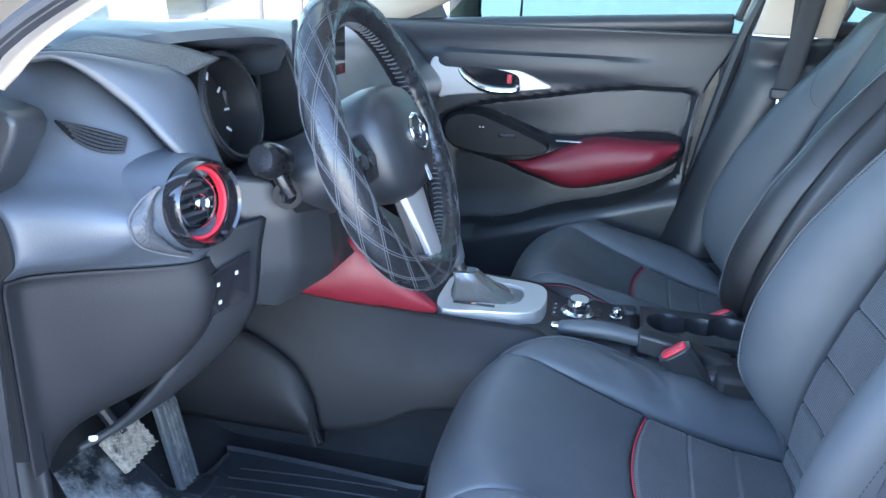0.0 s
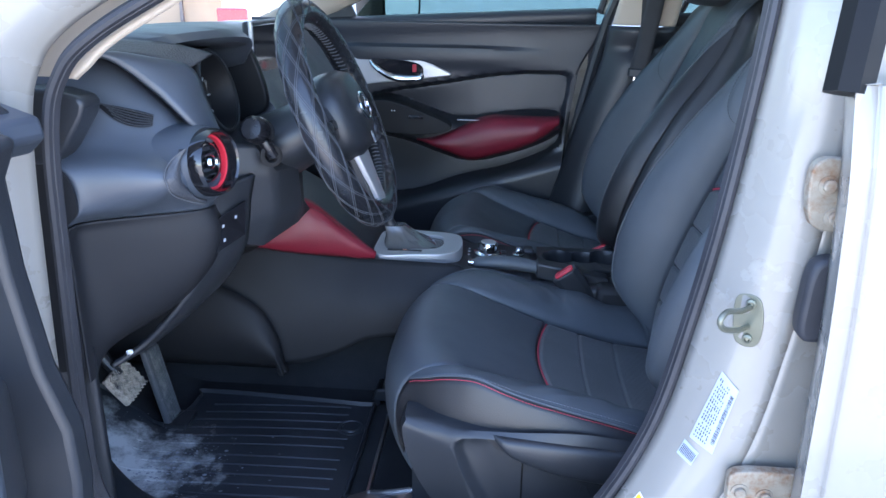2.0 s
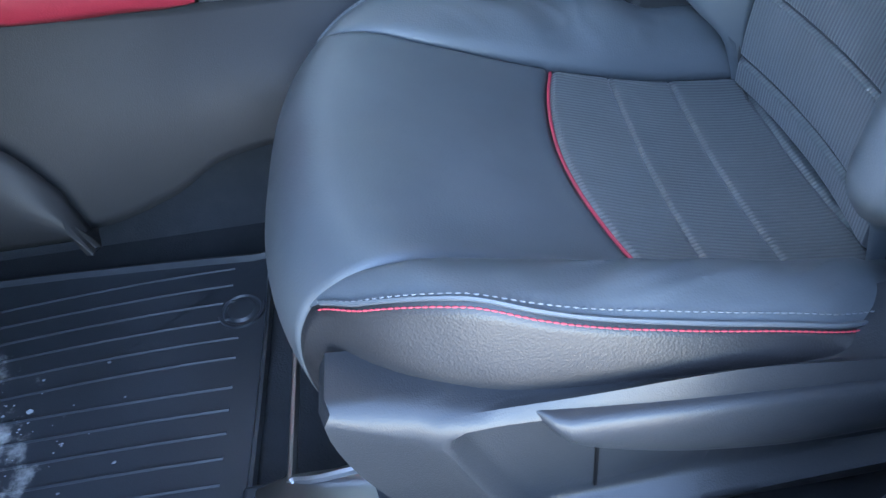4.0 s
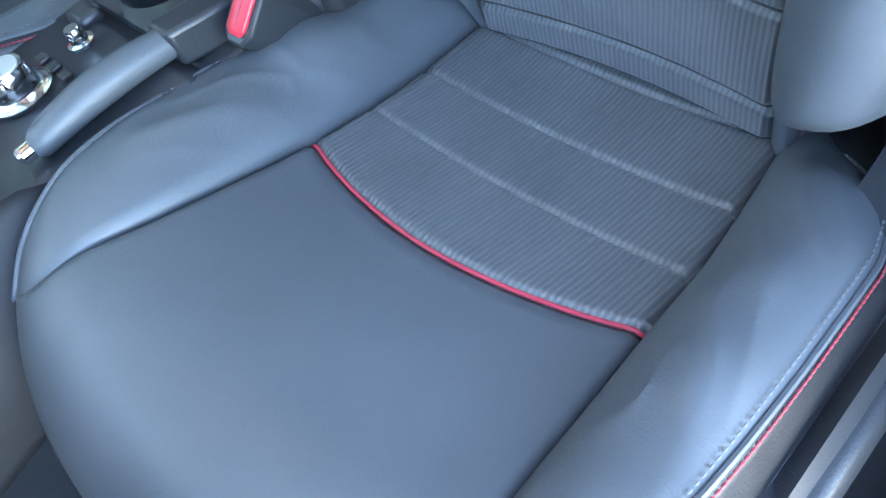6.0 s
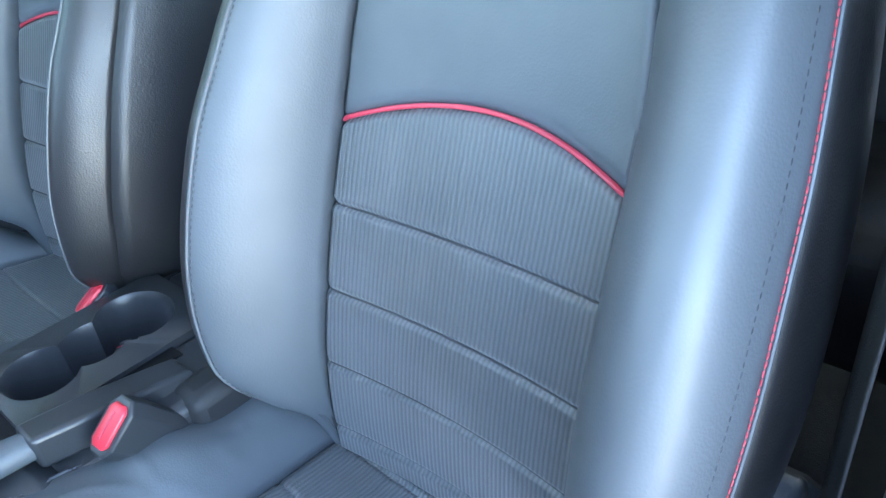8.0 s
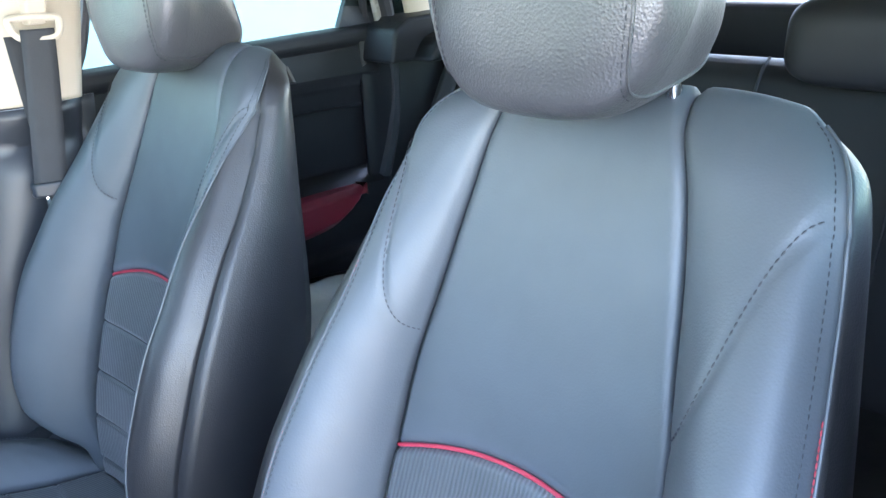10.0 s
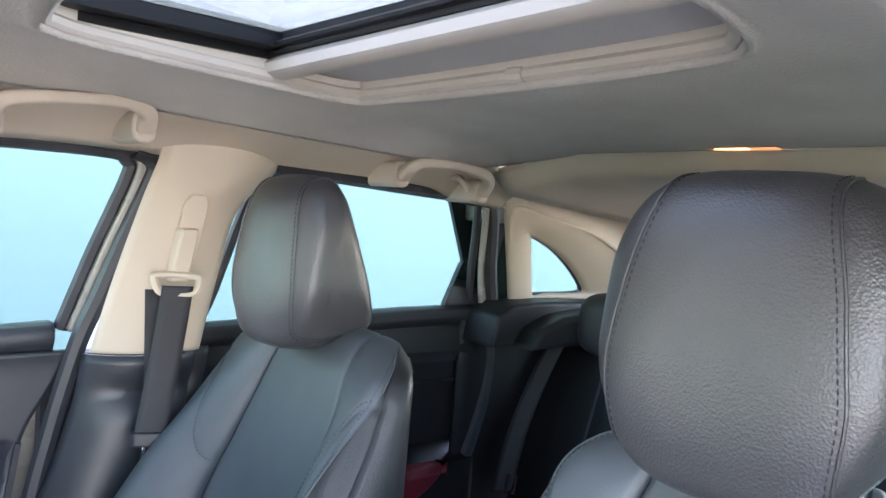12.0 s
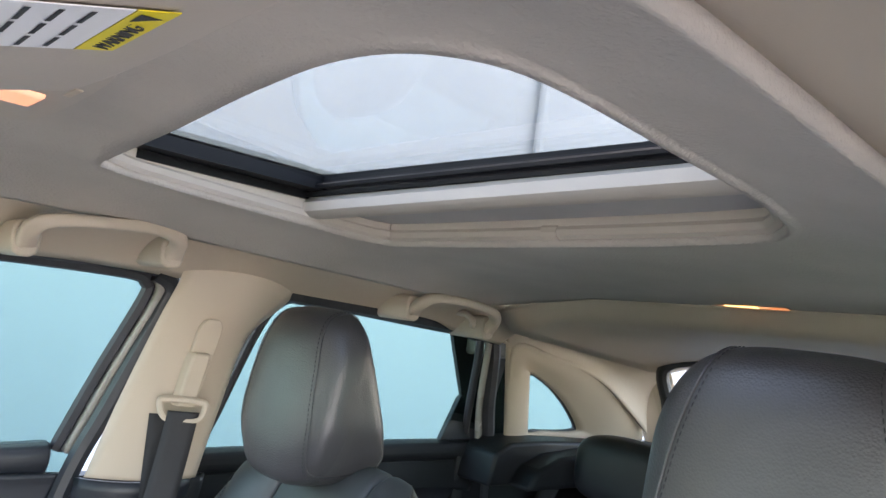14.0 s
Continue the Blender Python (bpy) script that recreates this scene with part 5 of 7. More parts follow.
n_d = len(D_PROF)
ys = steps(-0.664, -0.530, 30) + [-0.5285] + steps(-0.52, 0.70, 56)
part("dash_top", sheet(dash, range(0, 65), ys), PLASTIC_SOFT, db, solid=0.003)
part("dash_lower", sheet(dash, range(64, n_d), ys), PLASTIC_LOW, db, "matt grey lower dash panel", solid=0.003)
part("dash_end_cap", prism([(-0.355, 1.015), (-0.312, 1.012), (-0.285, 1.005), (-0.279, 0.996), (-0.284, 0.981), (-0.312, 0.940), (-0.330, 0.922), (-0.355, 0.92)], "y", -0.672, -0.628), PLASTIC, db, bevel=0.005)
end_line = [dash(i, -0.664) for i in range(18, n_d)]
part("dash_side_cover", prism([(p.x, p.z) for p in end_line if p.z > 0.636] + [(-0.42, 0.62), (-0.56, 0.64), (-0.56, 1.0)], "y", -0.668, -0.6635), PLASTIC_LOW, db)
# crease strip and patterned band under the brow
lo_l, hi_l = spline([(-0.315, -0.590, 1.052), (-0.262, -0.545, 1.044), (-0.214, -0.502, 1.027)], 8), spline([(-0.300, -0.530, 1.064), (-0.245, -0.482, 1.056), (-0.203, -0.447, 1.040)], 8)
band = sheet(lambda i, t: lo_l[i].lerp(hi_l[i], t), range(17), steps(0, 1, 6))
side_lo = spline([(-0.345, -0.640, 1.038), (-0.292, -0.604, 1.050), (-0.242, -0.570, 1.006), (-0.203, -0.557, 0.962), (-0.182, -0.536, 0.925)], 8)
side_hi = spline([(-0.330, -0.590, 1.052), (-0.262, -0.545, 1.043), (-0.214, -0.502, 1.026), (-0.196, -0.499, 0.980), (-0.178, -0.497, 0.930)], 8)
part("binnacle_side", sheet(lambda i, t: side_lo[i].lerp(side_hi[i], t) + Vector((0.004, -0.003, 0.004)) * math.sin(math.pi * t), range(33), steps(0, 1, 8)), PLASTIC_SOFT, db, "soft side panel of the instrument binnacle", solid=0.008)
part("binnacle_wall", sheet(lambda i, t: side_hi[i] + Vector((-0.11, 0.012, 0.0)) * t, range(33), steps(0, 1, 4)), PLASTIC_DARK, db, "dark inner wall beside the dials")
part("patterned_band", band, CARBON, db, "finely patterned insert band", solid=0.004)
# side vent
vc, vn = Vector((-0.172, -0.556, 0.905)), Vector((0.965, -0.24, 0.10)).normalized()
part("vent_nacelle", turned(vc, vn, [(0.044, -0.02), (0.0475, -0.006), (0.0495, -0.012), (0.053, -0.030), (0.058, -0.060), (0.062, -0.10)], 48), PLASTIC_SOFT, db, smooth=50)
vent = part("vent_housing", turned(vc, vn, [(0.018, -0.022), (0.0335, -0.020), (0.0385, -0.006), (0.0402, 0.010), (0.0428, 0.0125), (0.0455, 0.007), (0.0475, -0.006), (0.0470, -0.022)], 56), GLOSS_BLACK, db, "gloss black round vent housing")
part("vent_ring", disc_ring(vc - vn * 0.012, vn, 0.0345, 0.0384, 0.008, 56), BUCKLE_RED, vent, "red vent ring")
part("vent_inner_ring", disc_ring(vc - vn * 0.014, vn, 0.0235, 0.0270, 0.006, 40), CHROME, vent)
q = vn.to_track_quat("Z", "Y").to_matrix()
for k in (-2, -1, 0, 1, 2):
    w = math.sqrt(0.030 ** 2 - (0.0095 * k) ** 2)
    part("vent_slat", slab([vc - vn * 0.010 + q @ Vector((-w, 0.0095 * k, 0)), vc - vn * 0.010 + q @ Vector((w, 0.0095 * k, 0)), vc - vn * 0.024 + q @ Vector((w, 0.0095 * k + 0.003, 0)), vc - vn * 0.024 + q @ Vector((-w, 0.0095 * k + 0.003, 0))], 0.0015), PLASTIC, vent)
part("vent_knob", turned(vc - vn * 0.010, vn, [(0.009, 0), (0.0095, 0.008), (0.007, 0.012), (0.0045, 0.010), (0.001, 0.010)], 20), CHROME, vent, "chrome vent knob")
def dash_at(y, z, lift=0.002):
    """A spot on the rearward face of the dashboard at a given height."""
    pts = [dash(i, y) for i in range(26, 76)]
    for p, n_ in zip(pts, pts[1:]):
        if (p.z - z) * (n_.z - z) <= 0 and p.z != n_.z:
            p = p.lerp(n_, (p.z - z) / (p.z - n_.z))
            return Vector((p.x + lift, y - lift, z))
    return Vector((-0.25, y, z))
trim_l = spline([(-0.190, -0.600, 0.932), (-0.2075, -0.606, 0.918), (-0.2125, -0.620, 0.904), (-0.2095, -0.6255, 0.892), (-0.2070, -0.617, 0.874), (-0.1985, -0.591, 0.8585), (-0.1870, -0.567, 0.848)], 7)
part("vent_trim_line", tube(trim_l, 0.0013, 6), GREY_THREAD, db)
rim_l = [vc - vn * 0.016 + (p - vc - vn * (p - vc).dot(vn)).normalized() * 0.050 for p in trim_l]
part("vent_side_insert", sheet(lambda i, t: trim_l[i].lerp(rim_l[i], t) + vn * 0.006 * math.sin(math.pi * t), range(len(trim_l)), steps(0, 1, 8)), CARBON, db, solid=0.002)
def slot_point(u, v, lift=0.003):
    """The leaf shaped demister grille on the dash, u along it and v across it."""
    wide = math.sin(math.pi * min(u * 0.72 + 0.03, 1))
    return dash_at(-0.586 + 0.022 * u - 0.010 * v * wide, 0.986 - 0.018 * u - 0.016 * v * wide, lift)
part("demister_grille", sheet(slot_point, steps(0, 1, 16), steps(-0.1, 1.1, 5)), BLACK_FRAME, db)
for k in range(6):
    part("demister_slat", tube([slot_point(u, k / 5, 0.004) for u in steps(0.03 + 0.06 * k, 1, 10)], 0.0011, 6), PLASTIC, db)
# cluster brow and dials
rings = []
for y in steps(-0.535, -0.272, 34):
    t = (y + 0.535) / 0.263
    lift = 0.020 * math.sin(math.pi * min(1, t * 0.75 + 0.12)) - 0.030 * ease((t - 0.86) / 0.14)
    out = 0.066 * ease(t / 0.65) - 0.02 * ease((t - 0.9) / 0.1)
    thick = 0.009 + 0.014 * ease(t / 0.7)
    xe, z = -0.258 + out - 0.040 * (1 - ease(t / 0.2)), 1.048 + lift - 0.010 * (1 - ease(t / 0.12))
    rings.append([Vector((xx, y, zz)) for xx, zz in ((-0.50, z - 0.008), (-0.40, z + 0.004), (xe - 0.05, z + 0.006), (xe - 0.012, z + 0.002), (xe, z - 0.008), (xe - 0.006, z - thick * 0.7), (xe - 0.03, z - thick), (xe - 0.10, z - thick - 0.004), (-0.50, z - 0.035))])
part("cluster_brow", loft(rings), PLASTIC_SOFT, db)
part("cluster_back", boxed(-0.345, -0.320, -0.525, -0.225, 0.88, 1.04), DIAL, db)
cx, cn = Vector((-0.251, -0.402, 0.971)), Vector((0.965, 0.0, 0.26)).normalized()
pod = part("dial_pod", turned(cx - cn * 0.04, cn, [(0.058, 0), (0.060, 0.075), (0.063, 0.080), (0.067, 0.076), (0.068, 0.0)], 48), PLASTIC_DARK, db, "round dial hood")
part("dial_rim", disc_ring(cx + cn * 0.036, cn, 0.0595, 0.064, 0.004, 48), PLASTIC, pod)
part("dial_face", turned(cx - cn * 0.005, cn, [(0.001, 0.001), (0.057, 0.001), (0.057, -0.01), (0.001, -0.01)], 40), DIAL, pod)
q = cn.to_track_quat("Z", "Y").to_matrix()
for k in range(9):
    a = radians(215 - 31 * k)
    d = q @ Vector((math.cos(a), math.sin(a), 0))
    part("dial_tick", slab([cx + d * 0.043, cx + d * 0.053, cx + d * 0.053 + d.cross(cn) * 0.003, cx + d * 0.043 + d.cross(cn) * 0.003], 0.0012), MARK, pod)
part("needle", slab([cx - cn * 0.0 + q @ Vector((-0.03, -0.03, 0.004)), cx + q @ Vector((0, 0.002, 0.004)), cx + q @ Vector((0.002, 0, 0.004))], 0.001), RED_PIPE, pod)
# Pale grey arc on the dial face, a highlight painted as a solid bar.
arc = [cx + q @ Vector((0.046 * math.cos(a), 0.046 * math.sin(a), 0.002)) for a in steps(radians(160), radians(250), 20)]
part("dial_glint_arc", tube(arc, 0.0025, 6), MARK_GREY, pod)
part("hood_side", prism(rounded([(-0.32, 0.90), (-0.22, 0.915), (-0.190, 0.945), (-0.215, 1.03), (-0.24, 1.05), (-0.32, 1.05)], 4), "y", -0.245, -0.228), PLASTIC_DARK, db, bevel=0.004)
for y0, w in ((-0.335, 0.075),):
    side = rounded([(y0, 0.935), (y0 + w, 0.930), (y0 + w + 0.01, 0.965), (y0 + w, 1.005), (y0, 1.015)], 4)
    part("side_display", prism(side, "x", -0.285, -0.262), GLOSS_BLACK, db, bevel=0.004)
    part("display_frame", tube([Vector((-0.258, a, b)) for a, b in side], 0.004, 6, closed=True), PLASTIC, db)
part("cluster_floor", boxed(-0.32, -0.205, -0.52, -0.22, 0.895, 0.908), PLASTIC_DARK, db, bevel=0.005)
# column shroud, stalk, ignition ring
col = loft([[Vector((x, DRIVER_COL + w * math.cos(a), zc + h * math.sin(a))) for a in steps(0, 2 * math.pi, 28)[:-1]] for DRIVER_COL, (x, zc, w, h) in [(-0.355, v) for v in ((-0.26, 0.858, 0.085, 0.050), (-0.17, 0.880, 0.085, 0.055), (-0.10, 0.908, 0.078, 0.058), (-0.065, 0.928, 0.066, 0.054), (-0.060, 0.930, 0.05, 0.045))]])
part("column_shroud", col, PLASTIC, db)
knee = loft([[Vector(p) for p in r] for r in (
    [(-0.190, -0.500, 0.922), (-0.145, -0.465, 0.912), (-0.135, -0.40, 0.905), (-0.16, -0.27, 0.89)],
    [(-0.170, -0.495, 0.87), (-0.118, -0.450, 0.870), (-0.098, -0.40, 0.865), (-0.13, -0.26, 0.83)],
    [(-0.158, -0.474, 0.805), (-0.122, -0.440, 0.800), (-0.100, -0.38, 0.795), (-0.14, -0.22, 0.76)],
    [(-0.172, -0.468, 0.758), (-0.150, -0.435, 0.745), (-0.112, -0.37, 0.765), (-0.13, -0.22, 0.745)],
    [(-0.240, -0.470, 0.745), (-0.22, -0.43, 0.735), (-0.20, -0.36, 0.745), (-0.21, -0.20, 0.73)])], closed=False)
bmesh.ops.subdivide_edges(knee, edges=knee.edges[:], cuts=4, use_grid_fill=True, smooth=0.6)
part("knee_panel", knee, PLASTIC, db, solid=0.01)
st_l = spline([(-0.196, -0.545, 0.866), (-0.204, -0.541, 0.836), (-0.202, -0.540, 0.800), (-0.206, -0.541, 0.762), (-0.238, -0.541, 0.706), (-0.298, -0.557, 0.634), (-0.345, -0.585, 0.602)], 8)
st_r = spline([(-0.148, -0.476, 0.872), (-0.158, -0.472, 0.834), (-0.164, -0.470, 0.795), (-0.174, -0.469, 0.756), (-0.205, -0.469, 0.707), (-0.262, -0.470, 0.650), (-0.318, -0.472, 0.602)], 8)
part("switch_strip", sheet(lambda i, t: st_l[i].lerp(st_r[i], t) + Vector((0.006, -0.002, 0)) * math.sin(math.pi * t), range(len(st_l)), steps(0, 1, 8)), PLASTIC, db, "grey panel strip carrying the switch block", solid=0.008)
part("strip_seam", tube([p + Vector((0.003, -0.003, 0)) for p in st_l[9:38]], 0.0018, 6), BLACK_FRAME, db)
part("stalk_arm", tube(spline([(-0.117, -0.462, 0.896), (-0.124, -0.468, 0.912), (-0.133, -0.468, 0.930)], 6), 0.0095, 12), STALK_BLACK, db)
part("stalk_knob", turned((-0.134, -0.458, 0.930), (-0.12, -0.95, 0.30), [(0.015, -0.012), (0.019, -0.004), (0.0205, 0.012), (0.0195, 0.030), (0.015, 0.036), (0.001, 0.037)], 28), STALK_BLACK, db, "round black stalk knob")
part("stalk_socket", disc_ring((-0.119, -0.468, 0.897), (0.5, -0.86, 0.1), 0.010, 0.0165, 0.004, 30), BLACK_FRAME, db)
sq = [Vector(p) + Vector((0.010, -0.013, 0.0)) for p in ((-0.196, -0.530, 0.816), (-0.164, -0.486, 0.836), (-0.168, -0.486, 0.785), (-0.201, -0.530, 0.766))]
sw = part("switch_block", slab(sq, -0.004), GLOSS_BLACK, db, "gloss black switch block")
for u, v in ((0.25, 0.25), (0.65, 0.22), (0.30, 0.70)):
    c = sq[0].lerp(sq[1], u).lerp(sq[3].lerp(sq[2], u), v)
    part("switch_icon", slab([c, c + Vector((0.0018, 0.003, 0.0005)), c + Vector((0.0012, 0.003, -0.004)), c + Vector((-0.0006, 0, -0.0045))], -0.0050), MARK_GREY, sw)
for p in ((-0.300, -0.605, 0.636),):
    part("trim_clip", turned(p, (0.3, -0.6, -0.7), [(0.005, 0), (0.005, 0.003), (0.003, 0.005), (0.001, 0.005)], 12), MARK, db)
part("bonnet_lever", prism(rounded([(-0.25, 0.70), (-0.17, 0.735), (-0.165, 0.722), (-0.24, 0.675)], 3), "y", -0.30, -0.27), BLACK_FRAME, db, bevel=0.002)
# centre screen
scr = thing("centre_screen", "dark tablet style screen with silver edge standing on the dashboard", "screen", (-0.30, 0.02, 1.0))
part("body", boxed(-0.287, -0.270, -0.075, 0.125, 0.945, 1.068), PLASTIC, scr, bevel=0.006)
part("glass", boxed(-0.2695, -0.2665, -0.066, 0.117, 0.954, 1.060), GLOSS_BLACK, scr, bevel=0.002)
part("edge_trim", tube([(-0.268, -0.076, 0.945), (-0.268, -0.078, 1.069)], 0.0045, 8), SATIN, scr)
part("foot", boxed(-0.295, -0.265, -0.02, 0.07, 0.90, 0.95), PLASTIC, scr, bevel=0.004)

# ---- steering wheel ----
wh = thing("steering_wheel", "steering wheel in a black quilted leather cover with grey diamond stitching", "steering wheel", (-0.036, -0.355, 0.943))
ax = Vector((0.926, 0, 0.378)).normalized()
wq = Matrix((Vector((0, 1, 0)), ax.cross(Vector((0, 1, 0))), ax)).transposed()
wc = Vector((-0.036, -0.355, 0.943))
R, RT = 0.1665, 0.0205

def rim(th, ph, lift=0.0):
    wob = 0.0006 * noise.noise((math.cos(th) * 6, math.sin(th) * 6, math.cos(ph) * 2))
    r = RT + lift + wob
    inner = max(0, -math.cos(ph))
    if lift == 0.0:
        r += 0.0011 * inner * math.sin(th * 70 + 3 * math.sin(th * 9)) * abs(math.sin(ph * 1.0))
    d = R + r * math.cos(ph)
    return wc + wq @ Vector((d * math.cos(th), d * math.sin(th), r * math.sin(ph)))

bm = loft([[rim(th, ph) for ph in steps(0, 2 * math.pi, 28)[:-1]] for th in steps(0, 2 * math.pi, 240)], caps=False)
bmesh.ops.remove_doubles(bm, verts=bm.verts, dist=1e-6)
part("rim_cover", bm, WHEEL_LEATHER, wh, "black quilted leather cover")
tm = bmesh.new()
for fam in (1, -1):
    for st0 in range(18):
        for off in (0.0, 0.042):
            th0 = 2 * math.pi * st0 / 18 + off + 0.03 * math.sin(st0 * 2.3)
            path = [rim(th0 + fam * (ph / 1.95) * 0.62, ph, 0.0003) for ph in steps(-1.95, 1.95, 22)]
            tube(path, 0.00045, 4, bm=tm)
part("diamond_stitching", tm, GREY_THREAD, wh, "grey double diamond stitching", smooth=0)
lm = bmesh.new()
for k in range(120):
    th = 2 * math.pi * k / 120
    tube([rim(th, math.pi - 0.28, 0.0012), rim(th + 0.012, math.pi, 0.002), rim(th + 0.02, math.pi + 0.28, 0.0012)], 0.0011, 5, bm=lm)
part("lacing", lm, GREY_THREAD, wh, "inner lacing of the cover", smooth=0)
def wp(a, b, h):
    return wc + wq @ Vector((a, b, h))
pad = loft([[wp(0.086 * r * math.copysign(abs(math.cos(a)) ** 0.75, math.cos(a)), 0.072 * r * math.copysign(abs(math.sin(a)) ** 0.75, math.sin(a)) * (1.0 if math.sin(a) < 0 else 0.95), h) for a in steps(0, 2 * math.pi, 48)[:-1]]
            for r, h in ((0.55, -0.055), (0.95, -0.035), (1.0, -0.010), (0.97, 0.012), (0.85, 0.026), (0.6, 0.034), (0.3, 0.038), (0.02, 0.039))])
part("airbag_pad", pad, PLASTIC, wh)
up = 1 if (wq @ Vector((0, 1, 0))).z > 0 else -1
for sgn in (1, -1):
    part("side_spoke", loft([[wp(sgn * x, up * y, h) for y, h in ((-0.030, -0.02), (0.024, -0.02), (0.024, 0.004), (-0.004, 0.010), (-0.030, 0.004))] for x in (0.070, 0.105, 0.150)]), GLOSS_BLACK, wh, bevel=0.004)
    for k in range(2):
        part("spoke_button", turned(wp(sgn * (0.098 + 0.022 * k), up * -0.004, 0.008), ax, [(0.008, 0), (0.008, 0.003), (0.005, 0.004), (0.001, 0.004)], 14), PLASTIC, wh)
part("spoke_trim", loft([[wp(x * w, up * y, h) for x, h in ((-1, 0.0), (1, 0.0), (0.94, 0.009), (0.12, 0.013), (-0.12, 0.013), (-0.94, 0.009))] for y, w in ((-0.056, 0.042), (-0.085, 0.034), (-0.118, 0.027), (-0.152, 0.023))]), SATIN, wh, "satin silver lower spoke", bevel=0.002)
part("spoke_web", loft([[wp(x, up * y, h) for x, h in ((-0.030, -0.012), (0.030, -0.012), (0.030, 0.002), (-0.030, 0.002))] for y in (-0.055, -0.10, -0.150)]), PLASTIC, wh, bevel=0.003)
em = bmesh.new()
tube([wp(0.026 * math.cos(a), 0.021 * math.sin(a), 0.0395) for a in steps(0, 2 * math.pi, 36)[:-1]], 0.0026, 8, closed=True, bm=em)
tube(spline([wp(x, up * y, 0.0395) for x, y in ((-0.024, 0.004), (-0.012, 0.006), (0.0, -0.006), (0.012, 0.006), (0.024, 0.004))], 6), 0.0022, 6, bm=em)
part("emblem", em, CHROME, wh, "chrome oval emblem")
part("hub_column", tube([wp(0, 0, -0.03), wp(0, 0, -0.10)], 0.035, 20), PLASTIC, wh)
mk = bmesh.new()
box(mk, -0.005, 0.005, -0.016, 0.016, 0, 0.001)
bmesh.ops.transform(mk, matrix=Matrix.Translation(wp(0, up * -0.044, 0.0335)) @ wq.to_4x4(), verts=mk.verts)
part("pad_mark", mk, MARK_GREY, wh)

# ---- centre console ----
co = thing("centre_console", "dark grey centre console with satin silver gear surround and cup holders", "console", (0.2, YC, 0.36))
wall = sheet(lambda x, t: (lambda top, bot, yt, yb: Vector((x, yt + (yb - yt) * t - 0.016 * math.sin(math.pi * t), top + (bot - top) * t)))(
    lerp_table([(-0.45, 0.62), (-0.30, 0.640), (-0.03, 0.606), (0.13, 0.600), (0.20, 0.565), (0.62, 0.555)], x),
    lerp_table([(-0.55, 0.45), (-0.35, 0.40), (-0.20, 0.393), (-0.11, 0.415), (-0.04, 0.452), (0.05, 0.462), (0.62, 0.42)], x), lerp_table([(-0.45, -0.14), (-0.03, -0.095), (0.62, -0.085)], x), lerp_table([(-0.45, -0.20), (-0.15, -0.165), (0.62, -0.12)], x)),
    steps(-0.62, 0.62, 70), steps(0, 1, 16))
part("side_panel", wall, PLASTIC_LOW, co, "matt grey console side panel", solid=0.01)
wall2 = sheet(lambda x, t: Vector((x, 2 * YC + lerp_table([(-0.45, 0.14), (-0.03, 0.095), (0.62, 0.085)], x) + 0.03 * t, 0.60 - 0.2 * t - 0.04 * ease((x - 0.1) / 0.1))), steps(-0.62, 0.62, 30), steps(0, 1, 8))
part("side_panel", wall2, PLASTIC_LOW, co, solid=0.01)
foot = sheet(lambda x, t: Vector((x, -0.185 - 0.03 * math.sin(math.pi * t), lerp_table([(-0.60, 0.60), (-0.36, 0.575), (-0.26, 0.53), (-0.215, 0.46), (-0.20, 0.385)], x) * (1 - t) + 0.39 * t)), steps(-0.62, -0.202, 30), steps(0, 1, 10))
part("foot_pad", foot, PLASTIC_LOW, co, solid=0.012)
red = [(-0.275, -0.165, 0.648), (-0.175, -0.140, 0.735), (-0.150, -0.130, 0.735), (-0.09, -0.112, 0.680), (-0.028, -0.098, 0.622), (-0.032, -0.100, 0.608)]
top_l, bot_l = spline([red[0], (-0.225, -0.152, 0.692), red[1], red[2], red[3], red[4]], 8), spline([red[0], (-0.21, -0.155, 0.635), (-0.15, -0.140, 0.625), (-0.10, -0.122, 0.617), (-0.06, -0.110, 0.610), red[5]], 8)
padm = sheet(lambda i, t: top_l[i].lerp(bot_l[i], t) + Vector((0.004, -0.018, 0.004)) * math.sin(math.pi * t) ** 0.6 * math.sin(math.pi * min(max(i / 40, 0.02), 0.98)) ** 0.4, range(41), steps(0, 1, 14))
part("knee_pad", padm, RED_LEATHER, co, "dark red leather knee pad", solid=0.012)
part("knee_pad_stitching", stitches([top_l[i].lerp(bot_l[i], 0.16) + Vector((0.003, -0.012, 0.003)) for i in range(14, 39)], 0.006, 0.0045, 0.0007), DARK_THREAD, co)
tunnel = loft([[Vector((x, YC + y, z)) for y, z in ((-0.115, 0.60 + lz), (-0.10, 0.70 + lz), (0.10, 0.70 + lz), (0.115, 0.60 + lz))] for x, lz in ((-0.42, 0.09), (-0.28, 0.07), (-0.12, -0.02), (-0.04, -0.088))])
part("centre_tower", tunnel, PLASTIC, co, bevel=0.01)
def ring_plate(outer, inner, z0, z1, tilt=0.0):
    bm = bmesh.new()
    lo = [[Vector((x, y, z + tilt * (x - 0.05))) for x, y in o] for o, z in ((outer, z0), (outer, z1), (inner, z1), (inner, z0 - 0.004))]
    loft(lo, caps=False, bm=bm)
    return bm
go = rounded([(-0.035, -0.072), (0.05, -0.072), (0.110, -0.062), (0.138, -0.030), (0.142, 0.03), (0.125, 0.075), (0.06, 0.090), (-0.035, 0.090)], 6)
gi = [(0.045 + (x - 0.05) * 0.66 - 0.005, 0.014 + (y - 0.010) * 0.62) for x, y in go]
part("gear_surround", ring_plate(go, gi, 0.585, 0.611), SATIN, co, "satin silver gear surround", bevel=0.002)
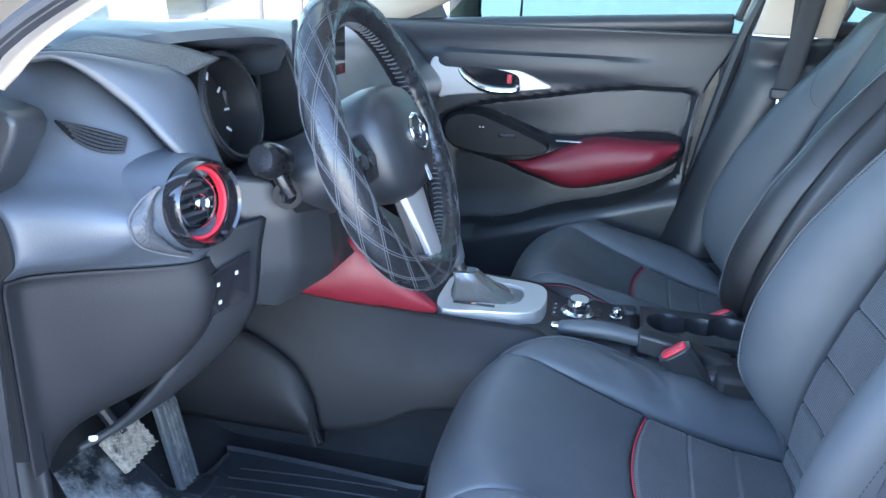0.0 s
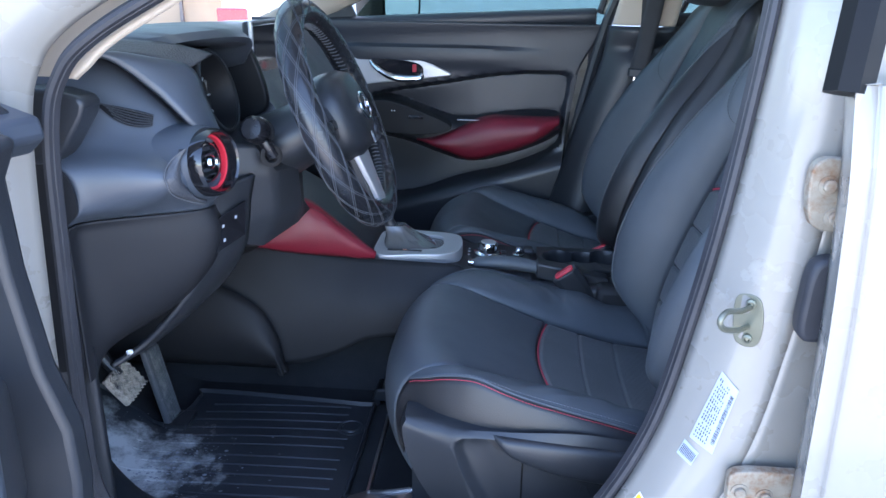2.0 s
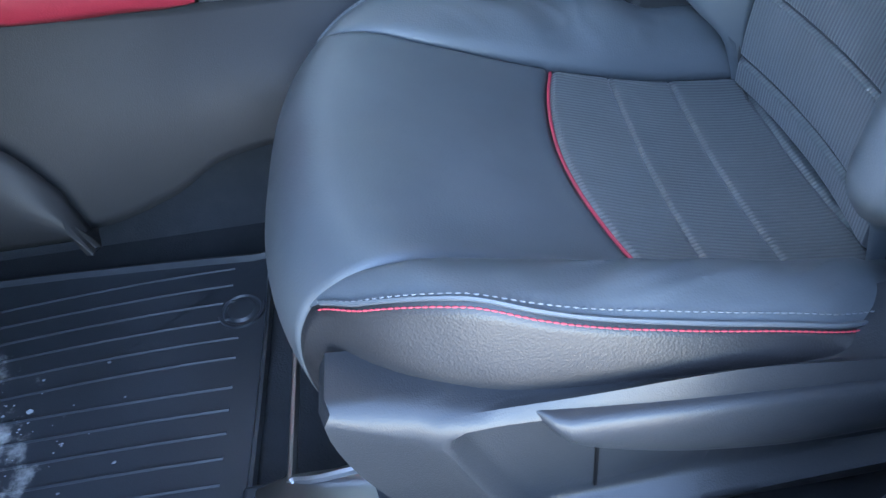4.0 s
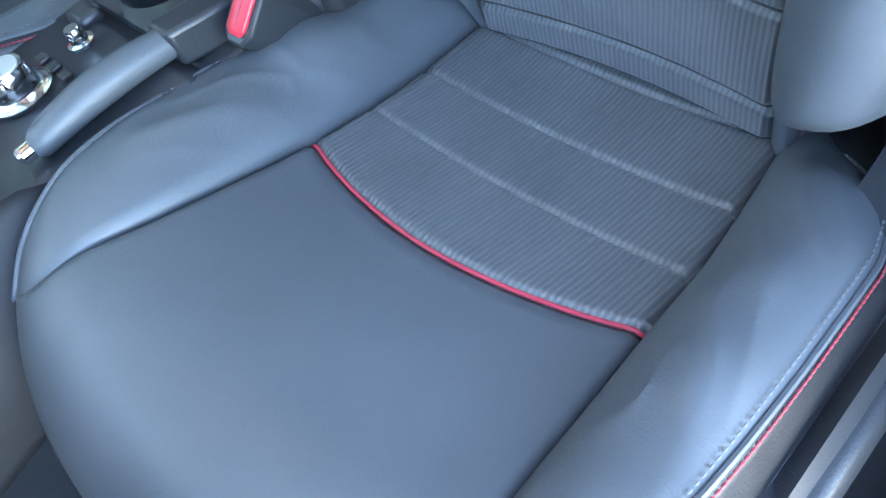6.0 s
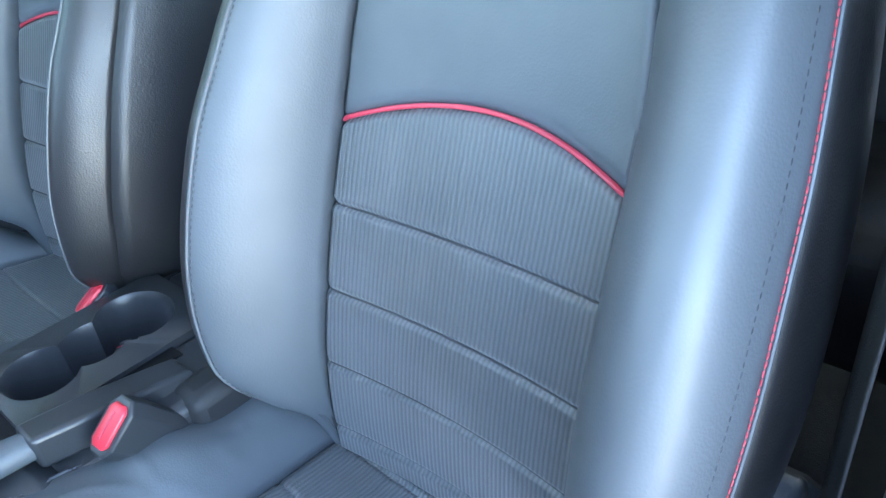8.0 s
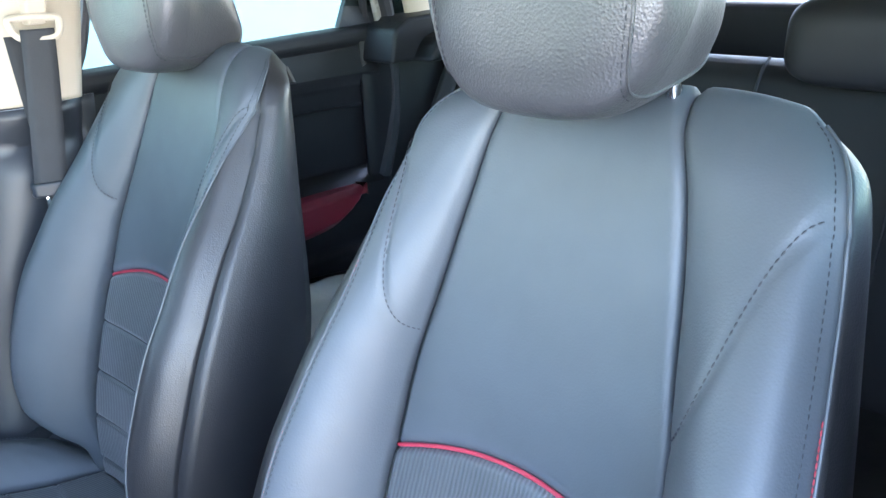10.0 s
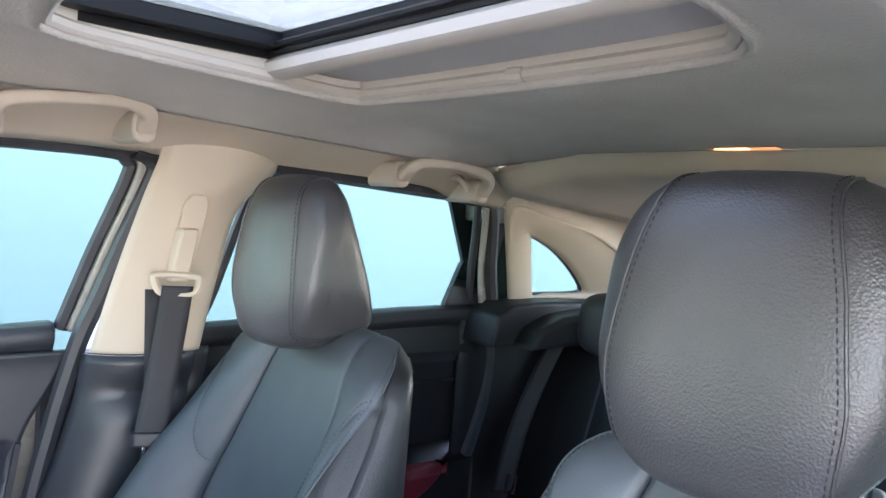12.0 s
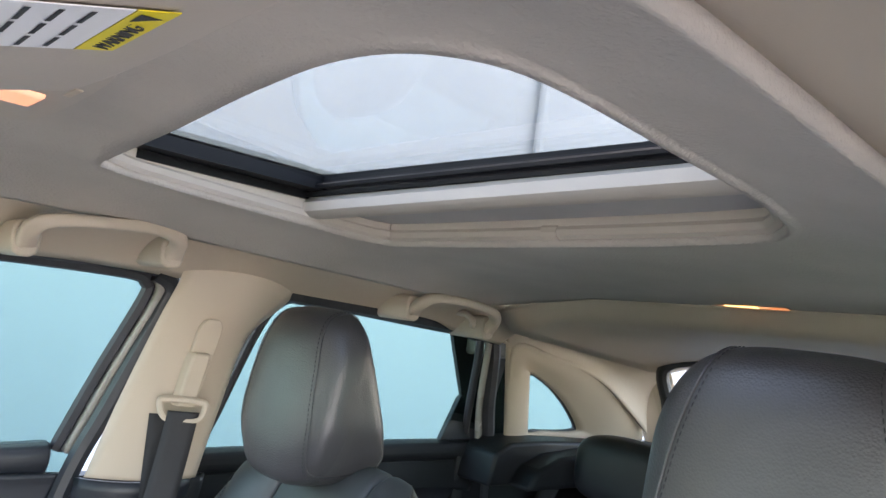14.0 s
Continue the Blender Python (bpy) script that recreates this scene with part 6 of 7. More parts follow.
part("gear_gate", prism(gi, "z", 0.590, 0.605), CLEAR_PLASTIC, co, "smoked plastic gear gate")
part("gate_scale", boxed(-0.012, 0.060, -0.054, -0.046, 0.6095, 0.6125), INK, co)
part("gate_lit_mark", boxed(0.020, 0.028, -0.052, -0.048, 0.6125, 0.6132), AMBER, co)
part("console_deck", loft([[Vector((x, y, z)) for y, z in ((-0.098, 0.545), (-0.095, zt - 0.004), (-0.088, zt), (-0.035, zt), (-0.03, zt))] + [Vector((x, y, z)) for y, z in ((0.115, zt), (0.128, zt - 0.006), (0.132, 0.545))] for x, zt in ((-0.05, 0.590), (0.12, 0.590), (0.16, 0.578), (0.29, 0.574), (0.312, 0.556))]), PLASTIC, co, bevel=0.003)
def cup_block():
    """Rear deck with two wells joined by a neck."""
    c1, c2, cm = (0.356, 0.054), (0.459, 0.060), (0.405, 0.057)
    holes = [(c1[0] + 0.037 * math.cos(a), c1[1] + 0.041 * math.sin(a)) for a in steps(radians(30), radians(330), 30)] + [(c2[0] + 0.041 * math.cos(a), c2[1] + 0.046 * math.sin(a)) for a in steps(radians(-152), radians(152), 32)]
    holes = sorted(set(holes), key=lambda p: math.atan2(p[1] - cm[1], p[0] - cm[0]))
    polar = [(math.atan2(y - cm[1], x - cm[0]), math.hypot(x - cm[0], y - cm[1])) for x, y in holes]
    polar = [(polar[-1][0] - 2 * math.pi, polar[-1][1])] + polar + [(polar[0][0] + 2 * math.pi, polar[0][1])]
    corners = [math.atan2(dy, dx) for dx in (0.118, -0.097) for dy in (0.074, -0.067)]
    turns = sorted(steps(-math.pi, math.pi, 130)[:-1] + corners)
    holes = [(cm[0] + lerp_table(polar, a) * math.cos(a), cm[1] + lerp_table(polar, a) * math.sin(a)) for a in turns]
    outer_pts = []
    for x, y in holes:
        dx, dy = x - cm[0], y - cm[1]
        k = min((0.118 if dx > 0 else 0.097) / max(abs(dx), 1e-6), (0.074 if dy > 0 else 0.067) / max(abs(dy), 1e-6))
        outer_pts.append((cm[0] + dx * k, cm[1] + dy * k))
    grow = lambda f, g, z: [Vector((cm[0] + (x - cm[0]) * f, cm[1] + (y - cm[1]) * g, z)) for x, y in holes]
    rows = [[Vector((x, y, 0.50)) for x, y in outer_pts], [Vector((x, y, 0.570)) for x, y in outer_pts], grow(1.06, 1.08, 0.575), grow(1.02, 1.03, 0.5755), grow(1.0, 1.0, 0.573), grow(0.98, 0.97, 0.565), grow(0.95, 0.92, 0.500)]
    return loft(rows)
part("cup_holder", cup_block(), PLASTIC, co, "moulded double cup holder", smooth=50)
part("rear_block", boxed(0.305, 0.525, -0.098, -0.006, 0.45, 0.563), PLASTIC, co, bevel=0.012)
part("hand_brake_slot", boxed(0.395, 0.462, -0.030, -0.008, 0.556, 0.5645), BLACK_FRAME, co, bevel=0.002)
part("rear_end", boxed(0.515, 0.66, -0.098, 0.132, 0.40, 0.560), PLASTIC, co, bevel=0.02)
part("scuffed_corner", boxed(0.42, 0.525, -0.108, -0.060, 0.47, 0.568), PLASTIC_LOW, co, bevel=0.015)
# knobs on the deck
kn = part("rotary_knob", turned((0.197, 0.045, 0.578), (0.05, 0, 1), [(0.030, 0), (0.031, 0.003), (0.0245, 0.004), (0.0215, 0.006), (0.0215, 0.024), (0.0195, 0.0275), (0.001, 0.0275)], 40), CHROME, co, "chrome rotary knob")
part("knob_cap", turned((0.1985, 0.045, 0.6055), (0.05, 0, 1), [(0.016, 0), (0.016, 0.001), (0.001, 0.0012)], 32), SATIN, kn)
part("volume_knob", turned((0.265, 0.047, 0.576), (0, 0, 1), [(0.012, 0), (0.0125, 0.004), (0.0085, 0.005), (0.008, 0.016), (0.0065, 0.018), (0.001, 0.018)], 24), CHROME, co, "small chrome knob")
for k in range(3):
    part("deck_button", boxed(0.150, 0.162, 0.020 + 0.02 * k, 0.034 + 0.02 * k, 0.5775, 0.581), PLASTIC, co, bevel=0.001)
    part("button_mark", boxed(0.154, 0.158, 0.025 + 0.02 * k, 0.029 + 0.02 * k, 0.581, 0.5815), MARK, co)
    part("deck_button", boxed(0.228, 0.238, 0.016 + 0.022 * k, 0.030 + 0.022 * k, 0.5765, 0.580), PLASTIC, co, bevel=0.001)
part("deck_bump", boxed(0.275, 0.300, 0.065, 0.100, 0.570, 0.584), PLASTIC, co, bevel=0.006)
# gear lever
gl = thing("gear_lever", "dark gear lever standing in the smoked gate of the silver surround", "gear lever", (0.02, 0.015, 0.60))
part("shaft", tube([(0.008, 0.015, 0.598), (-0.022, 0.015, 0.66)], 0.012, 14), PLASTIC, gl, "dark lever shaft")
boot_rings = []
for t in steps(0, 1, 10):
    f, h = 0.97 - 0.62 * ease(t * 0.95), 0.598 + 0.050 * t ** 1.4
    boot_rings.append([Vector((0.040 - 0.045 * t + (x - 0.040) * f + 0.003 * noise.noise((x * 90, y * 90, t * 3)), 0.014 + (y - 0.014) * f, h + 0.006 * noise.noise((x * 60, y * 60, 5 + t * 4)) * math.sin(math.pi * t))) for x, y in gi])
part("boot", loft(boot_rings), CLEAR_PLASTIC, gl, "dark boot in crumpled clear film", smooth=25)
gk = turned((-0.021, 0.015, 0.655), (-0.42, 0, 1), [(0.012, 0), (0.018, 0.010), (0.022, 0.035), (0.025, 0.060), (0.023, 0.080), (0.014, 0.090), (0.001, 0.092)], 28)
part("grip", gk, LEATHER, gl)
part("release_button", turned((-0.045, -0.006, 0.722), (0, -1, 0.1), [(0.008, 0), (0.007, 0.004), (0.001, 0.005)], 14), CHROME, gl)
# hand brake
hbk = thing("hand_brake", "black hand brake lever with chrome release button on the console", "hand brake", (0.4, -0.06, 0.56))
rings = []
for t in steps(0, 1, 22):
    x = 0.170 + 0.135 * t
    z = 0.590 - 0.004 * t + 0.006 * math.sin(math.pi * t)
    r = 0.0125 + 0.003 * math.sin(math.pi * t) + 0.002 * t - 0.004 * (t < 0.02)
    rings.append([Vector((x, -0.052 + r * math.cos(a), z + r * 0.9 * math.sin(a))) for a in steps(0, 2 * math.pi, 18)[:-1]])
part("grip", loft(rings), LEATHER, hbk)
part("lever_arm", loft([[Vector((x, -0.052 + w * cy, z + h * cz)) for cy, cz in ((-1, -1), (1, -1), (1, 1), (-1, 1))] for x, z, w, h in ((0.300, 0.585, 0.017, 0.017), (0.36, 0.574, 0.019, 0.018), (0.45, 0.552, 0.018, 0.02))]), PLASTIC, hbk, bevel=0.005)
part("release_button", turned((0.171, -0.052, 0.591), (-1, 0, 0), [(0.0075, 0), (0.0075, 0.010), (0.005, 0.013), (0.001, 0.0135)], 18), CHROME, hbk, "chrome release button")

def buckle(x, y, z, lean, label):
    b = thing("seat_belt_buckle", label, "buckle", (x, y, z - 0.09), "front belt buckles")
    m = Matrix.Translation((x, y, z)) @ Euler((radians(lean[0]), radians(lean[1]), 0)).to_matrix().to_4x4()
    part("case", loft([[m @ Vector((x * w, y * d, z_)) for x, y in ((-0.6, -1), (0.6, -1), (1, -0.5), (1, 0.5), (0.6, 1), (-0.6, 1), (-1, 0.5), (-1, -0.5))] for z_, w, d in ((-0.085, 0.017, 0.009), (-0.055, 0.024, 0.013), (-0.010, 0.0275, 0.0155), (0.004, 0.0275, 0.0155), (0.006, 0.026, 0.014))]), PLASTIC, b, bevel=0.002)
    part("button", loft([[m @ Vector((x * w, y * d, z_)) for x, y in ((-0.75, -1), (0.75, -1), (1, -0.6), (1, 0.6), (0.75, 1), (-0.75, 1), (-1, 0.6), (-1, -0.6))] for z_, w, d in ((0.003, 0.0205, 0.0100), (0.0085, 0.0205, 0.0100), (0.0100, 0.0180, 0.0078))]), BUCKLE_RED, b, "red release button", bevel=0.0012)
    part("button_slot", boxed(-0.013, 0.013, -0.0012, 0.0012, 0.0098, 0.0106, turn=m), RED_PIPE, b)
    part("stalk", boxed(-0.016, 0.016, -0.006, 0.006, -0.19, -0.08, turn=m), PLASTIC, b, bevel=0.003)

buckle(0.358, -0.102, 0.592, (8, -38), "seat belt buckle with red button beside the driver seat")
buckle(0.455, 0.150, 0.560, (-8, -30), "seat belt buckle with red button beside the passenger seat")

# ---- pedals and floor mat ----
bp = thing("brake_pedal", "brake pedal with worn dusty patterned pad", "pedal", (-0.50, -0.33, 0.40))
pm_ = Matrix.Translation((-0.466, -0.335, 0.428)) @ Euler((0, radians(-38), radians(6))).to_matrix().to_4x4()
part("pad", boxed(-0.010, 0.004, -0.043, 0.043, -0.032, 0.032, turn=pm_), WORN, bp, "worn rubber pad", bevel=0.004)
tread = bmesh.new()
for i in range(7):
    for j in range(5):
        y, z = -0.037 + 0.0118 * i, -0.026 + 0.0120 * j
        for a in (35, -35):
            box(tread, 0.0035, 0.0065, -0.0055, 0.0055, -0.0012, 0.0012, turn=pm_ @ Matrix.Translation((0, y + 0.002, z + (0.003 if a > 0 else -0.003))) @ Matrix.Rotation(radians(a), 4, "X"))
part("tread", tread, WORN, bp)
part("arm", tube(spline([(-0.478, -0.335, 0.440), (-0.52, -0.335, 0.50), (-0.56, -0.335, 0.62), (-0.58, -0.335, 0.72)], 6), 0.010, 10), PLASTIC, bp)
gp = thing("accelerator_pedal", "long ribbed grey accelerator pedal", "pedal", (-0.42, -0.25, 0.295))
gm_ = Matrix.Translation((-0.440, -0.250, 0.375)) @ Euler((0, radians(-12), 0)).to_matrix().to_4x4()
part("pad", boxed(-0.009, 0.004, -0.026, 0.026, -0.085, 0.085, turn=gm_), PEDAL, gp, bevel=0.004)
for k in range(5):
    part("rib", boxed(0.004, 0.0065, -0.021 + 0.010 * k, -0.017 + 0.010 * k, -0.078, 0.078, turn=gm_), PEDAL, gp)
part("heel_hinge", boxed(-0.02, 0.03, -0.03, 0.03, -0.02, 0.004, turn=Matrix.Translation((-0.415, -0.25, 0.298))), PLASTIC, gp, bevel=0.004)

ma = thing("floor_mat", "black rubber floor mat with ridges and dusty dried mud", "floor mat", (-0.2, -0.38, 0.286))
M_OUT = [(-0.025, -0.170), (-0.05, -0.150), (-0.385, -0.130), (-0.405, -0.150), (-0.408, -0.205), (-0.425, -0.262), (-0.45, -0.275), (-0.50, -0.26), (-0.58, -0.27), (-0.60, -0.34), (-0.56, -0.41), (-0.43, -0.475), (-0.30, -0.535), (-0.06, -0.570), (-0.028, -0.545)]
def mat_z(x, y):
    return 0.292 + 0.17 * ease((-0.42 - x) / 0.30)
cen = Vector((-0.27, -0.34, 0))
out = spline([(x, y, 0) for x, y in M_OUT], 5, closed=True)
rows = []
for t, lift in ((1.0, 0.0), (0.995, 0.010), (0.98, 0.011), (0.965, 0.003), (0.93, 0.0025), (0.75, 0.002), (0.55, 0.002), (0.3, 0.002), (0.05, 0.002)):
    rows.append([(lambda q: Vector((q.x, q.y, mat_z(q.x, q.y) + lift)))(cen.lerp(p, t)) for p in out])
mm = loft(rows, caps=False)
mm.faces.new([v for v in mm.verts[-len(out):]])
part("mat", mm, MATRUBBER, ma)
for k in range(13):
    y = -0.185 - 0.029 * k
    x0, x1 = -0.06 - 0.015 * (k < 2), lerp_table([(-0.55, -0.26), (-0.50, -0.33), (-0.42, -0.50), (-0.36, -0.54), (-0.28, -0.40), (-0.15, -0.36)], y)
    pts = [Vector((x, y + 0.020 * math.sin((x + 0.4) * 5) * (1 if k < 6 else 0.4), 0)) for x in steps(x0, x1, 24)]
    part("ridge", tube([Vector((p.x, p.y, mat_z(p.x, p.y) + 0.0022)) for p in pts], 0.0022, 6), MATRUBBER, ma)
for x, y in ((-0.060, -0.240), (-0.063, -0.513)):
    part("anchor_cap", turned((x, y, mat_z(x, y)), (0, 0, 1), [(0.028, 0), (0.027, 0.005), (0.024, 0.005), (0.022, 0.003), (0.019, 0.003), (0.016, 0.006), (0.001, 0.0065)], 30), MATRUBBER, ma)
dm = bmesh.new()
rng = random.Random(4)
for k in range(700):
    x, y = rng.gauss(-0.42, 0.085), rng.gauss(-0.40, 0.05)
    if not (-0.56 < x < -0.10 and -0.62 - 0.35 * (x + 0.43) * -1 < y < -0.20 and y > -0.46 + 0.35 * (-0.43 - x)):
        continue
    r, a0, z = rng.uniform(0.0004, 0.0024) * (1.8 if rng.random() < 0.1 else 1), rng.random() * 6, mat_z(x, y) + 0.0028
    ang = [a0 + i * 1.047 for i in range(6)]
    v = [dm.verts.new((x + r * 1.5 * rng.uniform(0.5, 1.2) * math.cos(a), y + r * rng.uniform(0.5, 1.2) * math.sin(a), z)) for a in ang] + [dm.verts.new((x, y, z + 0.0008))]
    for i in range(6):
        dm.faces.new((v[i], v[(i + 1) % 6], v[6]))
ob = part("dried_mud_flakes", dm, DUST, None)
tagged(ob, "pale dried mud flakes and dust on the rubber mat", "dirt", kind="stuff")


# ---- roof ----
def roof_z(x, y):
    d = abs(y - YC)
    return 1.480 - 0.050 * (x - 0.35) * (1 if x > 0.35 else 0.2) - 0.020 * (y - YC) - 0.048 * ease((d - 0.27) / 0.28) ** 1.3 - 0.06 * ease((0.15 - x) / 0.3)

hole = [Vector((q.x, q.y, 0)) for q in spline([(0.368, -0.292, 0), (0.48, -0.293, 0), (0.58, -0.292, 0), (0.655, -0.284, 0), (0.705, -0.262, 0), (0.724, -0.215, 0), (0.728, 0.01, 0), (0.722, 0.235, 0), (0.708, 0.270, 0), (0.670, 0.285, 0), (0.52, 0.288, 0), (0.395, 0.286, 0), (0.352, 0.272, 0), (0.334, 0.235, 0), (0.314, 0.01, 0), (0.299, -0.140, 0), (0.299, -0.225, 0), (0.320, -0.272, 0)], 6, closed=True)]
def out_edge(p):
    """The point of the headliner's outer edge in the direction of p from the opening's middle."""
    c = Vector((0.52, 0.01, 0))
    d = p - c
    k = min((0.662 if d.x > 0 else 0.56) / max(abs(d.x), 1e-6), (0.475 if d.y > 0 else 0.418) / max(abs(d.y), 1e-6))
    return c + d * k
rows = []
for t in steps(0, 1, 22):
    rows.append([(lambda q: Vector((q.x, q.y, roof_z(q.x, q.y) - 0.006 * math.exp(-(t / 0.05) ** 2))))(p.lerp(out_edge(p), t)) for p in hole])
tagged(part("headliner", loft(rows, caps=False), HEADLINER, solid=0.012), "pale grey cloth headliner with sunroof opening", "ceiling", kind="structure")
well = loft([[Vector((p.x, p.y, roof_z(p.x, p.y) - 0.004)) for p in hole], [Vector((p.x, p.y, roof_z(p.x, p.y) + 0.022)) for p in hole]], caps=False)
tagged(part("sunroof_lip", well, WELT, solid=0.006), "pale grey lip of the sunroof opening", "trim", kind="structure")
welt = tube([Vector((p.x, p.y, roof_z(p.x, p.y) - 0.002)) for p in hole], 0.0085, 8, closed=True)
tagged(part("sunroof_welt", welt, WELT), "rounded grey beige welt round the sunroof opening", "trim", kind="structure")
jn = tube([(0.728, -0.018, roof_z(0.728, 0) - 0.002), (0.728, 0.004, roof_z(0.728, 0) - 0.002)], 0.0095, 10)
tagged(part("welt_joint", jn, WELT), "joint sleeve of the welt", "trim", kind="structure")
rail = bmesh.new()
box(rail, 0.25, 0.60, -0.356, -0.334, 1.486, 1.516)
box(rail, 0.30, 0.60, 0.288, 0.312, 1.468, 1.510)
tagged(part("sunroof_frame", rail, BLACK_FRAME, bevel=0.003), "black sunroof frame and tracks", "window frame", kind="structure")
tr = bmesh.new()
for k, (dz, dy) in enumerate(((0.0, 0.0), (0.010, 0.004), (0.018, 0.007))):
    tube([(0.33, 0.286 - dy, 1.482 + dz), (0.60, 0.286 - dy, 1.474 + dz)], 0.003, 6, bm=tr)
for x in (0.36, 0.375, 0.53, 0.545, 0.56):
    box(tr, x, x + 0.010, 0.276, 0.282, 1.486, 1.494)
box(tr, 0.335, 0.60, 0.277, 0.292, 1.477, 1.500)
tagged(part("sunroof_track", tr, BLACK_FRAME), "black sliding track with small blocks", "window frame", kind="structure")
gz = lambda x, y: 1.512 - 0.05 * (x - 0.35) - 0.012 * (y - YC)
sg = part("window_6", slab([(0.20, -0.36, gz(0.20, -0.36)), (0.595, -0.36, gz(0.595, -0.36)), (0.595, 0.33, gz(0.595, 0.33)), (0.20, 0.33, gz(0.20, 0.33))], 0.004), ROOF_GLASS, smooth=0)
sg.visible_shadow = False
tagged(sg, "clear sunroof glass panel", "window", kind="structure")
fr = bmesh.new()
box(fr, 0.588, 0.612, -0.33, 0.33, 1.489, 1.506)
box(fr, 0.29, 0.60, 0.245, 0.300, 1.487, 1.503)
for k in range(2):
    tube([(0.590 - 0.006 * k, -0.32, 1.490 + 0.007 * k), (0.588 - 0.008 * k, 0.30, 1.482 + 0.007 * k)], 0.0035, 6, bm=fr)
tagged(part("glass_rear_seal", fr, BLACK_FRAME), "black seal at the rear edge of the sunroof glass", "window frame", kind="structure")
sh = thing("sunshade", "grey cloth sliding sunshade half drawn back in the sunroof", "sunshade", (0.66, 0.01, 1.47))
sheet_m = sheet(lambda x, y: Vector((x, y, 1.487 - 0.05 * (x - 0.6) - 0.02 * y)), steps(0.60, 0.80, 12), steps(-0.285, 0.282, 20))
part("panel", sheet_m, SHADE_CLOTH, sh, solid=0.008)
lip = loft([[Vector((xx, y, zz - 0.02 * y)) for xx, zz in ((0.592, 1.486), (0.585, 1.477), (0.588, 1.467), (0.598, 1.461), (0.612, 1.461), (0.628, 1.467), (0.642, 1.480), (0.642, 1.489), (0.60, 1.490))] for y in steps(-0.285, 0.282, 20)])
part("front_lip", lip, WELT, sh, "padded cloth front lip")
roof_skin = bmesh.new()
for x0, x1, y0, y1 in ((-0.05, 0.205, -0.62, 0.66), (0.76, 1.95, -0.60, 0.64), (0.205, 0.76, -0.62, -0.352), (0.205, 0.76, 0.305, 0.66)):
    box(roof_skin, x0, x1, y0, y1, 1.518, 1.524)
tagged(part("roof_panel", roof_skin, PAINT), "white painted roof skin", "roof", kind="structure")

def rear_z(x, y):
    t = (x - 1.178) / 0.60
    return roof_z(1.178, y) - 0.004 - 0.030 * ease(t / 0.09) - 0.060 * t

def rail_strip(edge, out, name, label, material=BEIGE):
    a, b = spline(edge, 10), spline(out, 10)
    bm = sheet(lambda i, t: a[i].lerp(b[i], t) + Vector((0, 0, 0.012 * math.sin(math.pi * t))), range(len(a)), steps(0, 1, 10))
    return tagged(part(name, bm, material, solid=0.008), label, "roof rail trim", kind="structure")
RAIL_X = (-0.04, 0.10, 0.20, 0.26, 0.30, 0.34, 0.5, 0.8, 1.05, 1.16, 1.20, 1.28)
def lining_z(x, y):
    return roof_z(x, y) + 0.001 if x < 1.17 else rear_z(x, y) + 0.001
R_OUT = [(-0.04, 0.614, 1.338), (0.2, 0.618, 1.366), (0.5, 0.618, 1.370), (0.8, 0.606, 1.358), (1.05, 0.592, 1.352), (1.28, 0.575, 1.322)]
L_OUT = [(-0.04, -0.600, 1.375), (0.2, -0.612, 1.392), (0.5, -0.612, 1.394), (0.8, -0.60, 1.380), (1.05, -0.585, 1.365), (1.28, -0.57, 1.335)]
for rows, y_in, label in ((R_OUT, 0.486, "beige moulded roof rail above the passenger doors"), (L_OUT, -0.409, "beige moulded roof rail above the driver door")):
    rail_strip([(x, y_in * 0.975, lining_z(x, y_in * 0.975) + 0.004) for x in RAIL_X], [(x, lerp_table([(r[0], r[1]) for r in rows], x), lerp_table([(r[0], r[2]) for r in rows], x)) for x in RAIL_X], "roof_rail_trim", label)

# rear of the headliner and tailgate surround
rear = sheet(lambda x, y: Vector((x, y, rear_z(x, y))), [1.178 + 0.60 * t ** 1.6 for t in steps(0, 1, 30)], steps(-0.41, 0.49, 24))
tagged(part("rear_headliner", rear, BEIGE, solid=0.01), "beige rear roof lining sloping to the tailgate", "ceiling", kind="structure")
rc_a = spline([(1.275, 0.484, rear_z(1.275, 0.484)), (1.33, 0.478, rear_z(1.33, 0.478)), (1.42, 0.472, rear_z(1.42, 0.472)), (1.60, 0.468, rear_z(1.60, 0.468)), (1.78, 0.46, rear_z(1.78, 0.46))], 8)
rc_b = spline([(1.275, 0.573, 1.322), (1.34, 0.560, 1.312), (1.42, 0.548, 1.300), (1.62, 0.544, 1.252), (1.84, 0.552, 1.135)], 8)
rc = sheet(lambda i, t: rc_a[i].lerp(rc_b[i], t) + Vector((0, 0.030, 0.018)) * math.sin(math.pi * t), range(33), steps(0, 1, 12))
tagged(part("rear_corner_trim", rc, BEIGE, solid=0.006), "beige rear corner of the roof lining", "trim", kind="structure")
for sgn, nm in ((1, "passenger"), (-1, "driver")):
    pil = sheet(lambda z, t: Vector((1.70 + 0.30 * (1.36 - z) / 0.34 + 0.05 * t, YC + sgn * (0.545 - 0.10 * t + 0.05 * (1.36 - z) / 0.34), z)), steps(1.0, 1.37, 16), steps(0, 1, 8))
    tagged(part("d_pillar_trim", pil, BEIGE, solid=0.01), "beige tailgate pillar trim on the %s side" % nm, "pillar trim", kind="structure")
tg = boxed(1.96, 2.02, -0.56, 0.60, 0.55, 1.10)
tagged(part("wall_rear", tg, PLASTIC_DARK, bevel=0.01), "dark plastic tailgate lining", "wall", kind="structure")
dq = sheet(lambda x, z: Vector((x, -0.60 + 0.02 * (z - 1.09), z)), steps(1.35, 2.0, 10), steps(1.05, 1.40, 10))
